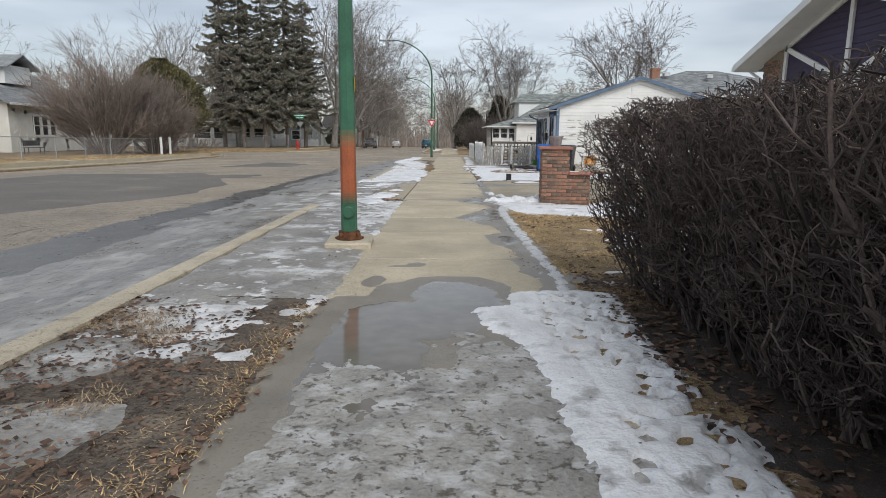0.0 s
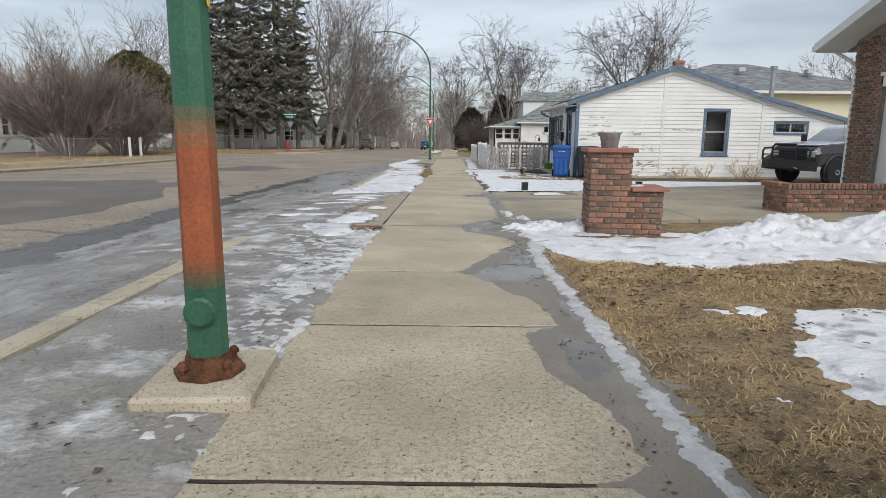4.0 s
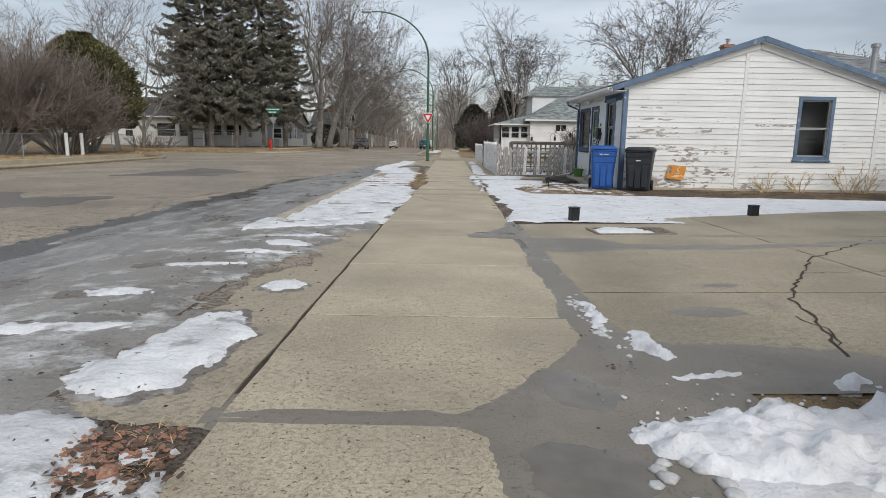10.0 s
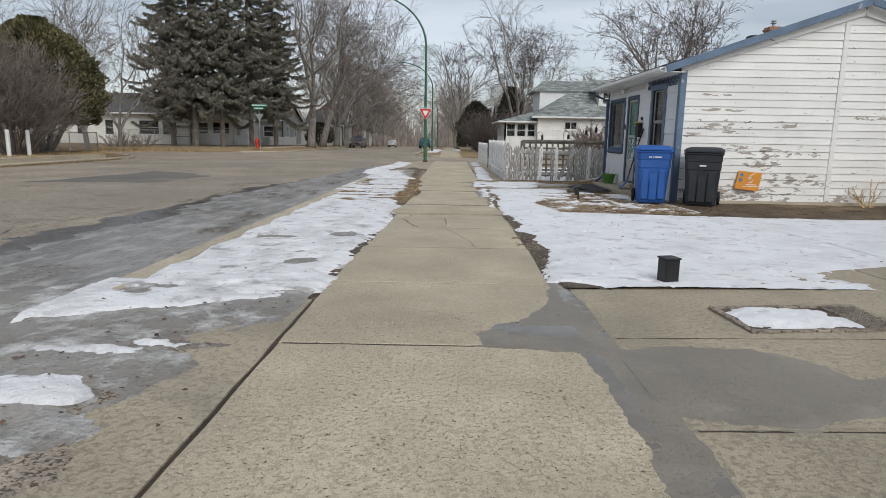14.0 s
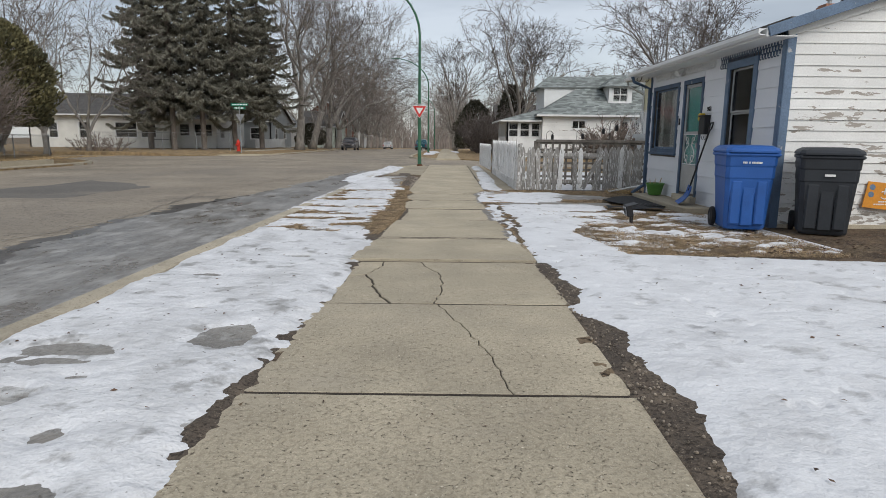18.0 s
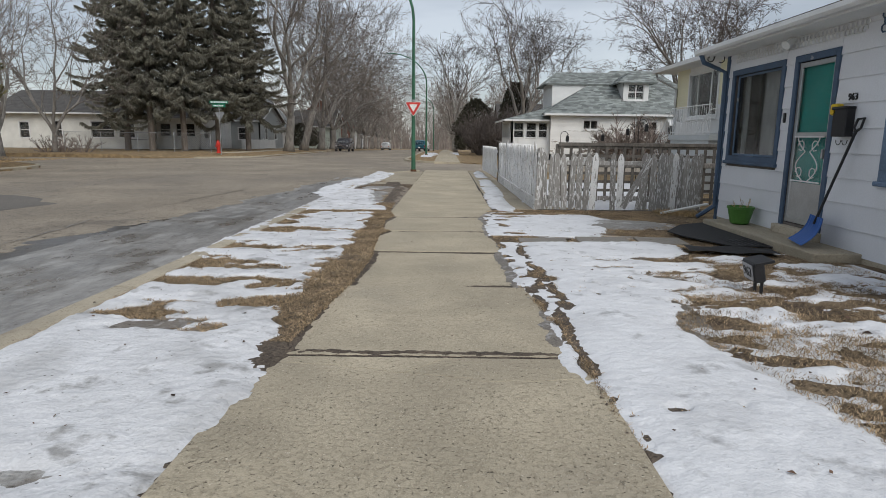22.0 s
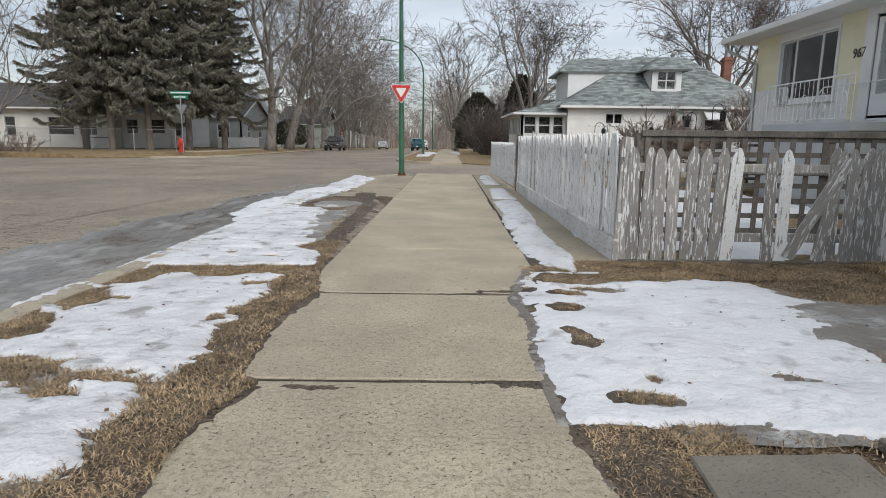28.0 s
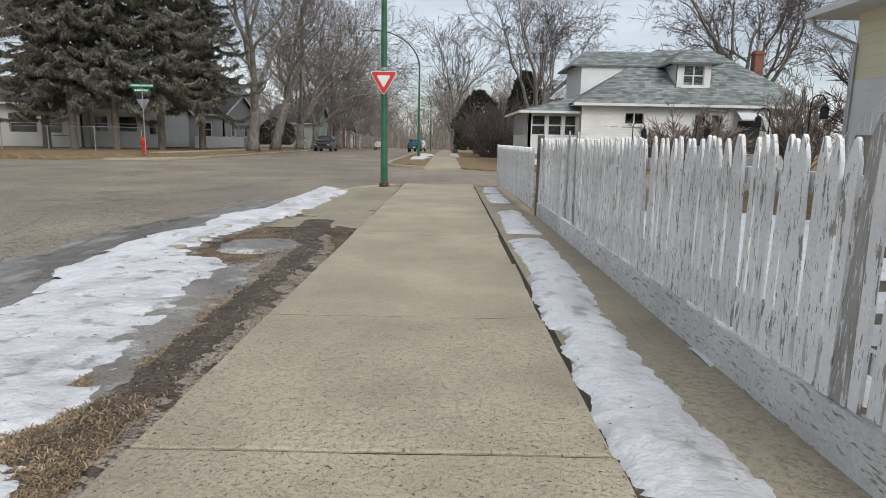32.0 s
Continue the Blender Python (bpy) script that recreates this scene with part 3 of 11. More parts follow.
# ---- shapes ----
class Shape:
    """Collects corners and faces, and becomes one mesh."""

    def __init__(self):
        self.v, self.f = [], []

    def add(self, verts, faces, m=None):
        k = len(self.v)
        self.v += [tuple(m @ Vector(p)) for p in verts] if m else [tuple(p) for p in verts]
        self.f += [tuple(k + i for i in q) for q in faces]
        return self

    def box(self, x0, x1, y0, y1, z0, z1, b=0.0, m=None):
        """A block with edges cut off by b."""
        if b <= 0:
            return self.add([(x, y, z) for z in (z0, z1) for x, y in ((x0, y0), (x1, y0), (x1, y1), (x0, y1))],
                            [(3, 2, 1, 0), (4, 5, 6, 7), (0, 1, 5, 4), (1, 2, 6, 5), (2, 3, 7, 6), (3, 0, 4, 7)], m)
        b = min(b, 0.45 * min(abs(x1 - x0), abs(y1 - y0), abs(z1 - z0)))
        rings = []
        for z, i in ((z0, b), (z0 + b, 0), (z1 - b, 0), (z1, b)):
            rings.append([(x0 + i, y0 + b, z), (x0 + b, y0 + i, z), (x1 - b, y0 + i, z), (x1 - i, y0 + b, z),
                          (x1 - i, y1 - b, z), (x1 - b, y1 - i, z), (x0 + b, y1 - i, z), (x0 + i, y1 - b, z)])
        return self.rings(rings, True, m)

    def rings(self, rings, caps=True, m=None, closed=True):
        n = len(rings[0])
        verts = [p for r in rings for p in r]
        faces = []
        for j in range(len(rings) - 1):
            for i in range(n if closed else n - 1):
                a, c = j * n + i, j * n + (i + 1) % n
                faces.append((a, c, c + n, a + n))
        if caps:
            faces.append(tuple(range(n - 1, -1, -1)))
            faces.append(tuple(range((len(rings) - 1) * n, len(rings) * n)))
        return self.add(verts, faces, m)

    def lathe(self, profile, n=16, m=None, caps=True):
        """Turned about z; profile: (radius, z) from below upwards."""
        return self.rings([[(r * math.cos(2 * math.pi * i / n), r * math.sin(2 * math.pi * i / n), z) for i in range(n)] for r, z in profile], caps, m)

    def tube(self, path, radii, n=6, caps=True):
        path = [Vector(p) for p in path]
        if not hasattr(radii, "__len__"):
            radii = [radii] * len(path)
        rings, side = [], None
        for i, p in enumerate(path):
            d = (path[min(i + 1, len(path) - 1)] - path[max(i - 1, 0)]).normalized()
            if side is None:
                side = d.cross(Vector((0, 0, 1)) if abs(d.z) < 0.9 else Vector((1, 0, 0))).normalized()
            side = (side - d * side.dot(d)).normalized()
            up = d.cross(side)
            rings.append([p + (side * math.cos(2 * math.pi * k / n) + up * math.sin(2 * math.pi * k / n)) * radii[i] for k in range(n)])
        return self.rings(rings, caps)

    def prism(self, poly, z0, z1, m=None, b=0.0):
        """An upright block over a polygon (counter-clockwise, seen from above)."""
        n = len(poly)
        if b > 0:
            c = Vector((sum(p[0] for p in poly) / n, sum(p[1] for p in poly) / n))
            inner = [c + (Vector(p[:2]) - c) * (1 - b / max((Vector(p[:2]) - c).length, 1e-3)) for p in poly]
            return self.rings([[(p[0], p[1], z0) for p in poly], [(p[0], p[1], z1 - b) for p in poly], [(p[0], p[1], z1) for p in inner]], True, m)
        return self.rings([[(p[0], p[1], z0) for p in poly], [(p[0], p[1], z1) for p in poly]], True, m)

    def weld(self):
        """Joins corners that lie in one place."""
        seen, to, out = {}, [], []
        for p in self.v:
            k = tuple(round(c, 4) for c in p)
            if k not in seen:
                seen[k] = len(out)
                out.append(p)
            to.append(seen[k])
        self.v, self.f = out, [q for q in (tuple(to[i] for i in f) for f in self.f) if len(set(q)) == len(q)]
        return self

    def mesh(self, name, material, smooth=False):
        me = bpy.data.meshes.new(name)
        me.from_pydata(self.v, [], self.f)
        if smooth:
            me.polygons.foreach_set("use_smooth", [True] * len(me.polygons))
        me.materials.append(M[material] if isinstance(material, str) else material)
        if material == "glass":
            bm = bmesh.new()
            bm.from_mesh(me)
            bmesh.ops.recalc_face_normals(bm, faces=bm.faces)
            bm.to_mesh(me)
            bm.free()
        me.update()
        return me


def part(name, shape, material, parent=None, label="", smooth=False, place=None):
    """One mesh object, under its thing where one is given."""
    ob = new(name, shape.mesh(name, material, smooth) if isinstance(shape, Shape) else shape)
    if parent:
        ob.parent = parent
    if place:
        ob.matrix_basis = place
    return tagged(ob, label)


def thing(name, label, category, place=None, group="", kind=""):
    """An empty at the base of a thing, under which its parts go."""
    ob = new(name)
    ob.empty_display_size = 0.2
    if place:
        ob.matrix_basis = place
    return tagged(ob, label, category, group, kind)


def block(*a, b=0.0):
    return Shape().box(*a, b=b)


def at(x, y, dz=0.0, rz=0.0):
    return pose(x, y, gz(y) + dz, 0, 0, rz)


# ---- smooth random fields over the ground ----
def hash2(ix, iy, seed):
    h = (ix.astype(np.int64) * 374761393 + iy.astype(np.int64) * 668265263 + seed * 974634777) & 0xFFFFFFFF
    h = ((h ^ (h >> 13)) * 1274126177) & 0xFFFFFFFF
    return ((h ^ (h >> 16)) & 0xFFFF) / 65535.0


def value_noise(x, y, seed):
    ix, iy = np.floor(x), np.floor(y)
    u, v = x - ix, y - iy
    u, v = u * u * (3 - 2 * u), v * v * (3 - 2 * v)
    a, b, c, d = hash2(ix, iy, seed), hash2(ix + 1, iy, seed), hash2(ix, iy + 1, seed), hash2(ix + 1, iy + 1, seed)
    return (a * (1 - u) + b * u) * (1 - v) + (c * (1 - u) + d * u) * v


def fbm(x, y, size, seed, octaves=4):
    """From 0 to 1, with lumps of about that size in metres."""
    t, amp, tot = 0, 1.0, 0.0
    for o in range(octaves):
        t = t + amp * value_noise(x / size * 2 ** o + 17.3 * o, y / size * 2 ** o - 9.1 * o, seed + o)
        tot += amp
        amp *= 0.55
    return t / tot


def cover(x, y, patches, edge=0.15, ragged=0.25, seed=1, size=0.5):
    """How far a point lies inside any of the patches (x, y, half width, half length, squareness), with a ragged rim: below 0 is outside."""
    wx = x + ragged * (fbm(x, y, size, seed) - 0.5) * 2 + 0.35 * ragged * (fbm(x, y, size * 0.2, seed + 40, 3) - 0.5) * 2
    wy = y + ragged * (fbm(x, y, size, seed + 20) - 0.5) * 2 + 0.35 * ragged * (fbm(x, y, size * 0.2, seed + 60, 3) - 0.5) * 2
    best = np.full(x.shape, -1.0)
    for px, py, rx, ry, sq in patches:
        dist = (np.abs((wx - px) / rx) ** sq + np.abs((wy - py) / ry) ** sq) ** (1 / sq)
        best = np.maximum(best, np.clip((1 - dist) * min(rx, ry) / edge, -1, 1))
    return best


def gz_grid(y):
    return np.interp(y, PROFILE_Y, PROFILE_Z)


def sheet(name, material, x0, x1, y0, y1, step, height, parent=None, stepy=None, label="", smooth=True, base=0.0):
    """A sheet over a stretch of ground; height(x, y) gives metres above base, itself above the slope, and what lies well below is left away."""
    nx, ny = max(2, int((x1 - x0) / step) + 1), max(2, int((y1 - y0) / (stepy or step)) + 1)
    X, Y = np.meshgrid(np.linspace(x0, x1, nx), np.linspace(y0, y1, ny))
    H = height(X, Y)
    keep = H > -0.022
    Z = np.maximum(H, -0.045) + (base(X, Y) if callable(base) else base) + gz_grid(Y)
    idx = np.arange(nx * ny).reshape(ny, nx)
    some = keep[:-1, :-1] | keep[1:, :-1] | keep[:-1, 1:] | keep[1:, 1:]
    q = np.stack([idx[:-1, :-1], idx[:-1, 1:], idx[1:, 1:], idx[1:, :-1]], -1)[some]
    used = np.unique(q)
    remap = np.zeros(nx * ny, int)
    remap[used] = np.arange(len(used))
    verts = np.stack([X.ravel(), Y.ravel(), Z.ravel()], -1)[used]
    me = bpy.data.meshes.new(name)
    me.from_pydata(verts.tolist(), [], remap[q].tolist())
    if smooth:
        me.polygons.foreach_set("use_smooth", [True] * len(me.polygons))
    me.materials.append(M[material])
    return part(name, me, material, parent, label)


# ---- the large structure: ground, road, kerbs, walks ----
def kerb_x(y):
    """The near kerb's road edge, with the rounded corner at the crossing."""
    if y > 47:
        return 0.4 - 3.18 * math.sqrt(max(0.0, 1 - ((min(y, 53.7) - 47) / 6.75) ** 2))
    return float(np.interp(y, (-60, 0, 10, 20, 38, 47), (-2.25, -2.57, -2.66, -2.71, -2.76, -2.78)))


def walk_l(y):
    return float(np.interp(y, (-10, 0, 10, 20, 40, 54), (-0.93, -0.93, -0.95, -0.88, -0.82, -0.72)))


def walk_r(y):
    return float(np.interp(y, (-10, 0, 12, 20, 24, 40, 54), (0.86, 0.86, 0.95, 1.04, 1.12, 1.24, 1.3)))


def land(name, label, edge, y0, y1, sign, rise=0.0, step=1.5, far=260.0, material="turf"):
    """A block of land from the kerb line edge(y) outwards, with a face towards the road."""
    s, offs = Shape(), (0.0, 0.6, 1.6, 2.7, 5, 9, 15, 25, 45, 90, far)
    ys = np.unique(np.concatenate([np.arange(y0, y1, step if y1 - y0 < 140 else 6.0), [y1]]))
    rows = []
    for y in ys:
        e = edge(float(y))
        row = [(e, y, gz(y) - 0.3)]
        for o in offs:
            row.append((e + sign * o, y, gz(y) - 0.04 + rise * min(1.0, o / 2.7)))
        rows.append(row)
    rows = [[(x, y, gz(y) - 0.3) for x, y, z in rows[0]]] + rows + [[(x, y, gz(y) - 0.3) for x, y, z in rows[-1]]]
    if sign < 0:
        rows = [r[::-1] for r in rows]
    s.rings(rows, False, None, False)
    return tagged(part(name, s, material), label, "ground", kind="structure")


def far_kerb(y):
    return -18.8 if y < 51.5 else -18.8 - 5.5 * (1 - math.sqrt(max(0.0, 1 - ((y - 51.5) / 5.5) ** 2)))


def far_kerb_north(y):
    return -13.9 if y > 73 else -13.9 - 6.0 * (1 - math.sqrt(max(0.0, 1 - ((73 - y) / 6.0) ** 2)))


def kerb_north(y):
    return -2.75 if y > 69 else -2.75 + 5.2 * (1 - math.sqrt(max(0.0, 1 - ((69 - y) / 5.4) ** 2)))


gs = Shape()
gy = [-400, -60, 0, 38, 52, 72, 100, 130, 200, 600, 1500]
gs.rings([[(x, y, (gz(y) if y > -60 else gz(-60) - 0.0143 * (y + 60)) - 0.27) for x in (-900, -200, -19, -2, 60, 300, 900)] for y in gy], False, None, False)
tagged(part("ground", gs, "earth"), "bare brown earth reaching to the horizon", "ground", kind="structure")

rs = Shape()
ry = [float(v) for v in np.concatenate([np.arange(-60, 140, 2.0), np.arange(140, 600, 20.0)])]
rs.rings([[(x, y, gz(y) - 0.12 + 0.05 * (1 - ((x + 10.7) / 8.3) ** 2)) for x in (-19.4, -15, -12.5, -10.7, -9, -6, -4, -1.0)] for y in ry], False, None, False)
road = tagged(part("road", rs, "asphalt"), "worn tan-grey asphalt street, cracked and patched", "road", kind="structure")
xs = Shape()
xs.rings([[(x, y, gz(58) - 0.118 + (0.02 if -18 < x < -3 else 0)) for x in (-250, -60, -30, -19, -11, -2, 3, 15, 60, 250)] for y in (52.0, 55.0, 58.5, 62.0, 66.0, 69.0)], False, None, False)
tagged(part("road", xs, "asphalt"), "worn asphalt cross street", "road", kind="structure")

land("lawn_1", "brown winter lawn and bare soil beside the pavement", kerb_x, -60, 53.7, 1)
land("lawn_2", "brown lawns across the side street", kerb_north, 63.6, 420, 1)
land("lawn_3", "straw-coloured lawns on the far side of the street", far_kerb, -60, 57, -1, 0.3)
land("lawn_4", "straw-coloured lawns beyond the side street", far_kerb_north, 67, 420, -1, 0.2)


def kerb_run(edge, y0, y1, sign, length=1.85, gap=0.012, rise=0.0, w=0.22, up=0.03):
    """Kerb stones end to end along edge(y)."""
    y = y0
    while y < y1 - 0.2:
        e = min(y + length, y1)
        s = Shape()
        n = 3
        rows = []
        for i in range(n + 1):
            v = y + gap + (e - y - gap) * i / n
            x, z = edge(v), gz(v) + up
            rows.append([(x, v, z - 0.35), (x + 0.012 * sign, v, z - 0.03), (x + 0.035 * sign, v, z), (x + (w - 0.02) * sign, v, z), (x + w * sign, v, z - 0.015), (x + w * sign, v, z - 0.35)])
        if sign < 0:
            rows = [r[::-1] for r in rows]
        s.rings(rows, True)
        ob = part("kerb_stone", s, "kerb", kerb_top, smooth=False)
        y = e


kerb_top = thing("kerb", "pale concrete kerb, chipped and stained", "kerb", kind="structure")
kerb_run(kerb_x, -12, 12.0, 1)
kerb_run(kerb_x, 20.2, 52.9, 1)
kerb_run(far_kerb, 6, 56.6, -1, 3.0)
kerb_run(kerb_north, 64.2, 120, 1, 3.0)
kerb_run(far_kerb_north, 67.6, 118, -1, 3.0)

# concrete slabs of the walk
JOINTS = (-4.6, -2.8, -1.0, 0.85, 2.72, 4.55, 6.4, 8.35, 10.14, 12.0, 13.5, 15.2, 17.1, 19.05, 20.75, 22.65, 24.4, 26.15, 27.8, 29.72, 31.65, 33.55, 35.45, 37.6, 39.65, 41.7, 43.8, 45.8, 47.8, 49.8, 51.8, 53.66)
CRACKED = {22.65: 1, 24.4: 2, 26.15: 3}
pavement = thing("pavement", "pale tan concrete pavement slabs, pitted and cracked", "pavement", kind="structure")
rnd = random.Random(5)


def shrink(poly, gap):
    """Pulls a polygon in by gap at its sides, so that pieces part along a crack."""
    out, n = [], len(poly)
    for i in range(n):
        p, a, c = (Vector(poly[(i + k) % n]) for k in (0, -1, 1))
        d1, d2 = (p - a).normalized(), (c - p).normalized()
        nn = Vector((-(d1 + d2).y, (d1 + d2).x))
        if nn.length < 1e-4:
            nn = Vector((-d1.y, d1.x))
        nn.normalize()
        out.append(tuple(p + nn * gap / max(0.4, nn.dot(Vector((-d1.y, d1.x))))))
    return out


def worn(poly, jag=0.005, every=0.16):
    """The same outline with small chips along its sides."""
    out, n = [], len(poly)
    for i in range(n):
        p, q = Vector(poly[i][:2]), Vector(poly[(i + 1) % n][:2])
        k = max(1, int((q - p).length / every))
        side = Vector((-(q - p).y, (q - p).x)).normalized()
        for j in range(k):
            f = j / k
            out.append(tuple(p.lerp(q, f) + (side * rnd.uniform(-jag, jag) if j else side * 0)))
    return out


def slab(poly, y_mid, tilt=0.0, lift=0.0, thick=0.12, rim=0.0085):
    """A slab or a piece of one, following the slope, with worn edges."""
    s = Shape()
    poly = worn(poly) if rim > 0.008 else poly

    def z(p):
        return gz(p[1]) + lift + tilt * (p[1] - y_mid)
    inner = shrink(poly, rim)
    s.rings([[(*p, z(p) - thick) for p in poly], [(*p, z(p) - rim * 0.9) for p in poly], [(*p, z(p)) for p in inner]], True)
    return part("slab", s, "concrete", pavement)


def cut(poly, line):
    """Parts a polygon along a jagged line from its lower to its upper side: (left, right). poly: x0, x1 below and above."""
    (a, b, c, d) = poly
    return [a, line[0], *line[1:-1], line[-1], d], [line[0], b, c, line[-1], *line[1:-1][::-1]]


def jagged(points, jag=0.018, every=0.07):
    """A broken line with small random turns between its points."""
    out = [points[0]]
    for p, q in zip(points[:-1], points[1:]):
        p, q = Vector(p), Vector(q)
        side = Vector((-(q - p).y, (q - p).x)).normalized()
        k = max(1, int((q - p).length / every))
        out += [tuple(p.lerp(q, j / k) + side * rnd.uniform(-jag, jag)) for j in range(1, k)] + [tuple(q)]
    return out


def piece(points, y_mid, tilt, lift, gap=0.008):
    slab(shrink(points, gap), y_mid, tilt, lift, rim=0.004)


for y0, y1 in zip(JOINTS[:-1], JOINTS[1:]):
    g = 0.010 if y0 < 4 else rnd.choice((0.012, 0.015, 0.018))
    quad = [(walk_l(y0) + rnd.uniform(-0.012, 0.012), y0 + g), (walk_r(y0) + rnd.uniform(-0.02, 0.02), y0 + g), (walk_r(y1) + rnd.uniform(-0.02, 0.02), y1 - g), (walk_l(y1) + rnd.uniform(-0.012, 0.012), y1 - g)]
    small = 0.25 if y0 < 21 else 1.0
    tilt, lift = rnd.uniform(-0.006, 0.006) * small, rnd.uniform(-0.004, 0.006) * small
    kind = CRACKED.get(y0, 0)
    ym = (y0 + y1) / 2
    a, b, c, d = quad
    if not kind:
        slab(quad, ym, tilt, lift)
    elif kind == 1:
        line = jagged([(0.50, y0 + g), (0.46, y0 + 0.35), (0.40, y0 + 0.7), (0.30, y0 + 1.1), (0.22, y0 + 1.3), (0.17, y0 + 1.5), (0.10, y1 - g)])
        left, right = cut(quad, line)
        piece(left, ym, 0.002, -0.003, 0.004)
        piece(right, ym, 0.002, -0.005, 0.004)
    elif kind == 2:
        # a long crack down the middle, and broken pieces at the outer edge
        line = jagged([(0.07, y0 + g), (0.13, y0 + 0.5), (0.13, y0 + 0.8), (0.10, y0 + 1.13), (0.01, y0 + 1.37), (-0.10, y1 - g)])
        inner = jagged([(-0.27, y0 + g), (-0.42, y0 + 0.4), (-0.5, y0 + 0.76), (-0.6, y0 + 1.10)])
        outer = jagged([(-0.6, y0 + 1.10), (-0.55, y0 + 1.29), (-0.48, y0 + 1.52), (-0.49, y1 - g)])
        across = jagged([(-0.83, y0 + 0.98), (-0.7, y0 + 1.06), (-0.6, y0 + 1.10)])
        right = [line[0], b, c, line[-1], *line[1:-1][::-1]]
        piece(right, ym, -0.002, -0.003, 0.004)
        piece([inner[0], line[0], *line[1:], *outer[::-1], *inner[1:-1][::-1]], ym, -0.002, -0.003, 0.007)
        piece([a, inner[0], *inner[1:], *across[:-1][::-1]], ym, 0.0, -0.007, 0.011)
        piece([*across, *outer[1:], d], ym, 0.0, -0.006, 0.009)
    else:
        # raised at its near edge, with a forked crack near the far one
        fork = (0.02, y0 + 1.36)
        lo = jagged([(d[0], y1 - 0.14), (-0.5, y1 - 0.16), (-0.2, y1 - 0.22), fork])
        up = jagged([fork, (0.2, y1 - 0.10), (0.32, y1 - g)])
        tail = jagged([fork, (0.25, y1 - 0.33), (0.55, y1 - 0.42), (0.8, y1 - 0.40), (c[0], y1 - 0.36)])
        lift, tilt = 0.010, -0.018
        piece([a, b, *tail[::-1], *lo[:-1][::-1]], ym, tilt, lift, 0.002)
        piece([*lo, *up[1:], d], ym, tilt, lift, 0.002)
        piece([*tail, c, *up[1:][::-1]], ym, tilt, lift, 0.002)

bed = Shape()
bed.rings([[(walk_l(y) - 0.06, y, gz(y) - 0.013), (walk_r(y) + 0.05, y, gz(y) - 0.013)] for y in np.arange(-5, 53.7, 1.0)], False, None, False)
tagged(part("pavement_bed", bed, "joint_dirt"), "dark gritty earth in the joints of the pavement", "ground", kind="structure")

filling = Shape()
for y in JOINTS[5:-1]:
    filling.rings([[(x, v, gz(v) - 0.006) for x in np.linspace(walk_l(y) + 0.02, walk_r(y) - 0.02, 6)] for v in (y - 0.011, y + 0.011)], False, None, False)
part("joint_filling", filling, "joint_dirt", pavement, "dark dirt in the joints")

# the pavement across the side street, and on the far sides
for name, x0, x1, ya, yb, dz in (("pavement_north", -0.5, 1.2, 63.9, 260.0, 0.0), ("pavement_far", -21.3, -19.0, -40.0, 50.0, 0.24), ("pavement_far_north", -18.2, -16.6, 74.0, 260.0, 0.18)):
    top = thing(name, "pale concrete pavement with joints", "pavement", kind="structure")
    y = ya
    while y < yb:
        e = min(y + (1.85 if y < 110 and name == "pavement_north" else 5.0 if y < 120 else 20.0), yb)
        s = Shape()
        s.rings([[(x0, v, gz(v) + dz - 0.3), (x0, v, gz(v) + dz), (x1, v, gz(v) + dz), (x1, v, gz(v) + dz - 0.3)] for v in (y + 0.01, e - 0.01)], True)
        part("slab", s, "concrete", top)
        y = e
apron = Shape()
apron.rings([[(-2.9, y, gz(y) - 0.05), (-2.5, y, gz(y) - 0.014), (walk_l(y) - 0.028 + rnd.uniform(-0.008, 0.008), y, gz(y) - 0.003), (walk_l(y) - 0.024, y, gz(y) - 0.1)] for y in np.arange(11.0, 20.2, 0.35)], False, None, False)
tagged(part("driveway_apron", apron, "drive"), "worn concrete crossing between pavement and street", "driveway", kind="structure")
corner_pad = Shape()
corner_pad.rings([[(kerb_x(y) + 0.14, y, gz(y) - 0.004), (walk_l(y) - 0.01, y, gz(y) - 0.004)] for y in (44.2, 46, 47.5, 49, 50.5, 51.5, 52.2)], False, None, False)
tagged(part("corner_pad", corner_pad, "drive"), "worn concrete pad at the street corner", "pavement", kind="structure")

# driveway on the near side: large panels with joints
drive = thing("driveway", "grey-tan concrete driveway with cracks and damp stains", "driveway", kind="structure")


def drive_edge(x):
    return float(np.interp(x, (1, 1.8, 5, 7, 14, 26), (20.75, 20.95, 21.7, 22.4, 23.6, 24.5)))


def drive_near(x):
    return float(np.interp(x, (1, 1.6, 5.5, 7, 10.4, 26), (13.9, 14.3, 14.5, 14.3, 13.0, 13.0)))


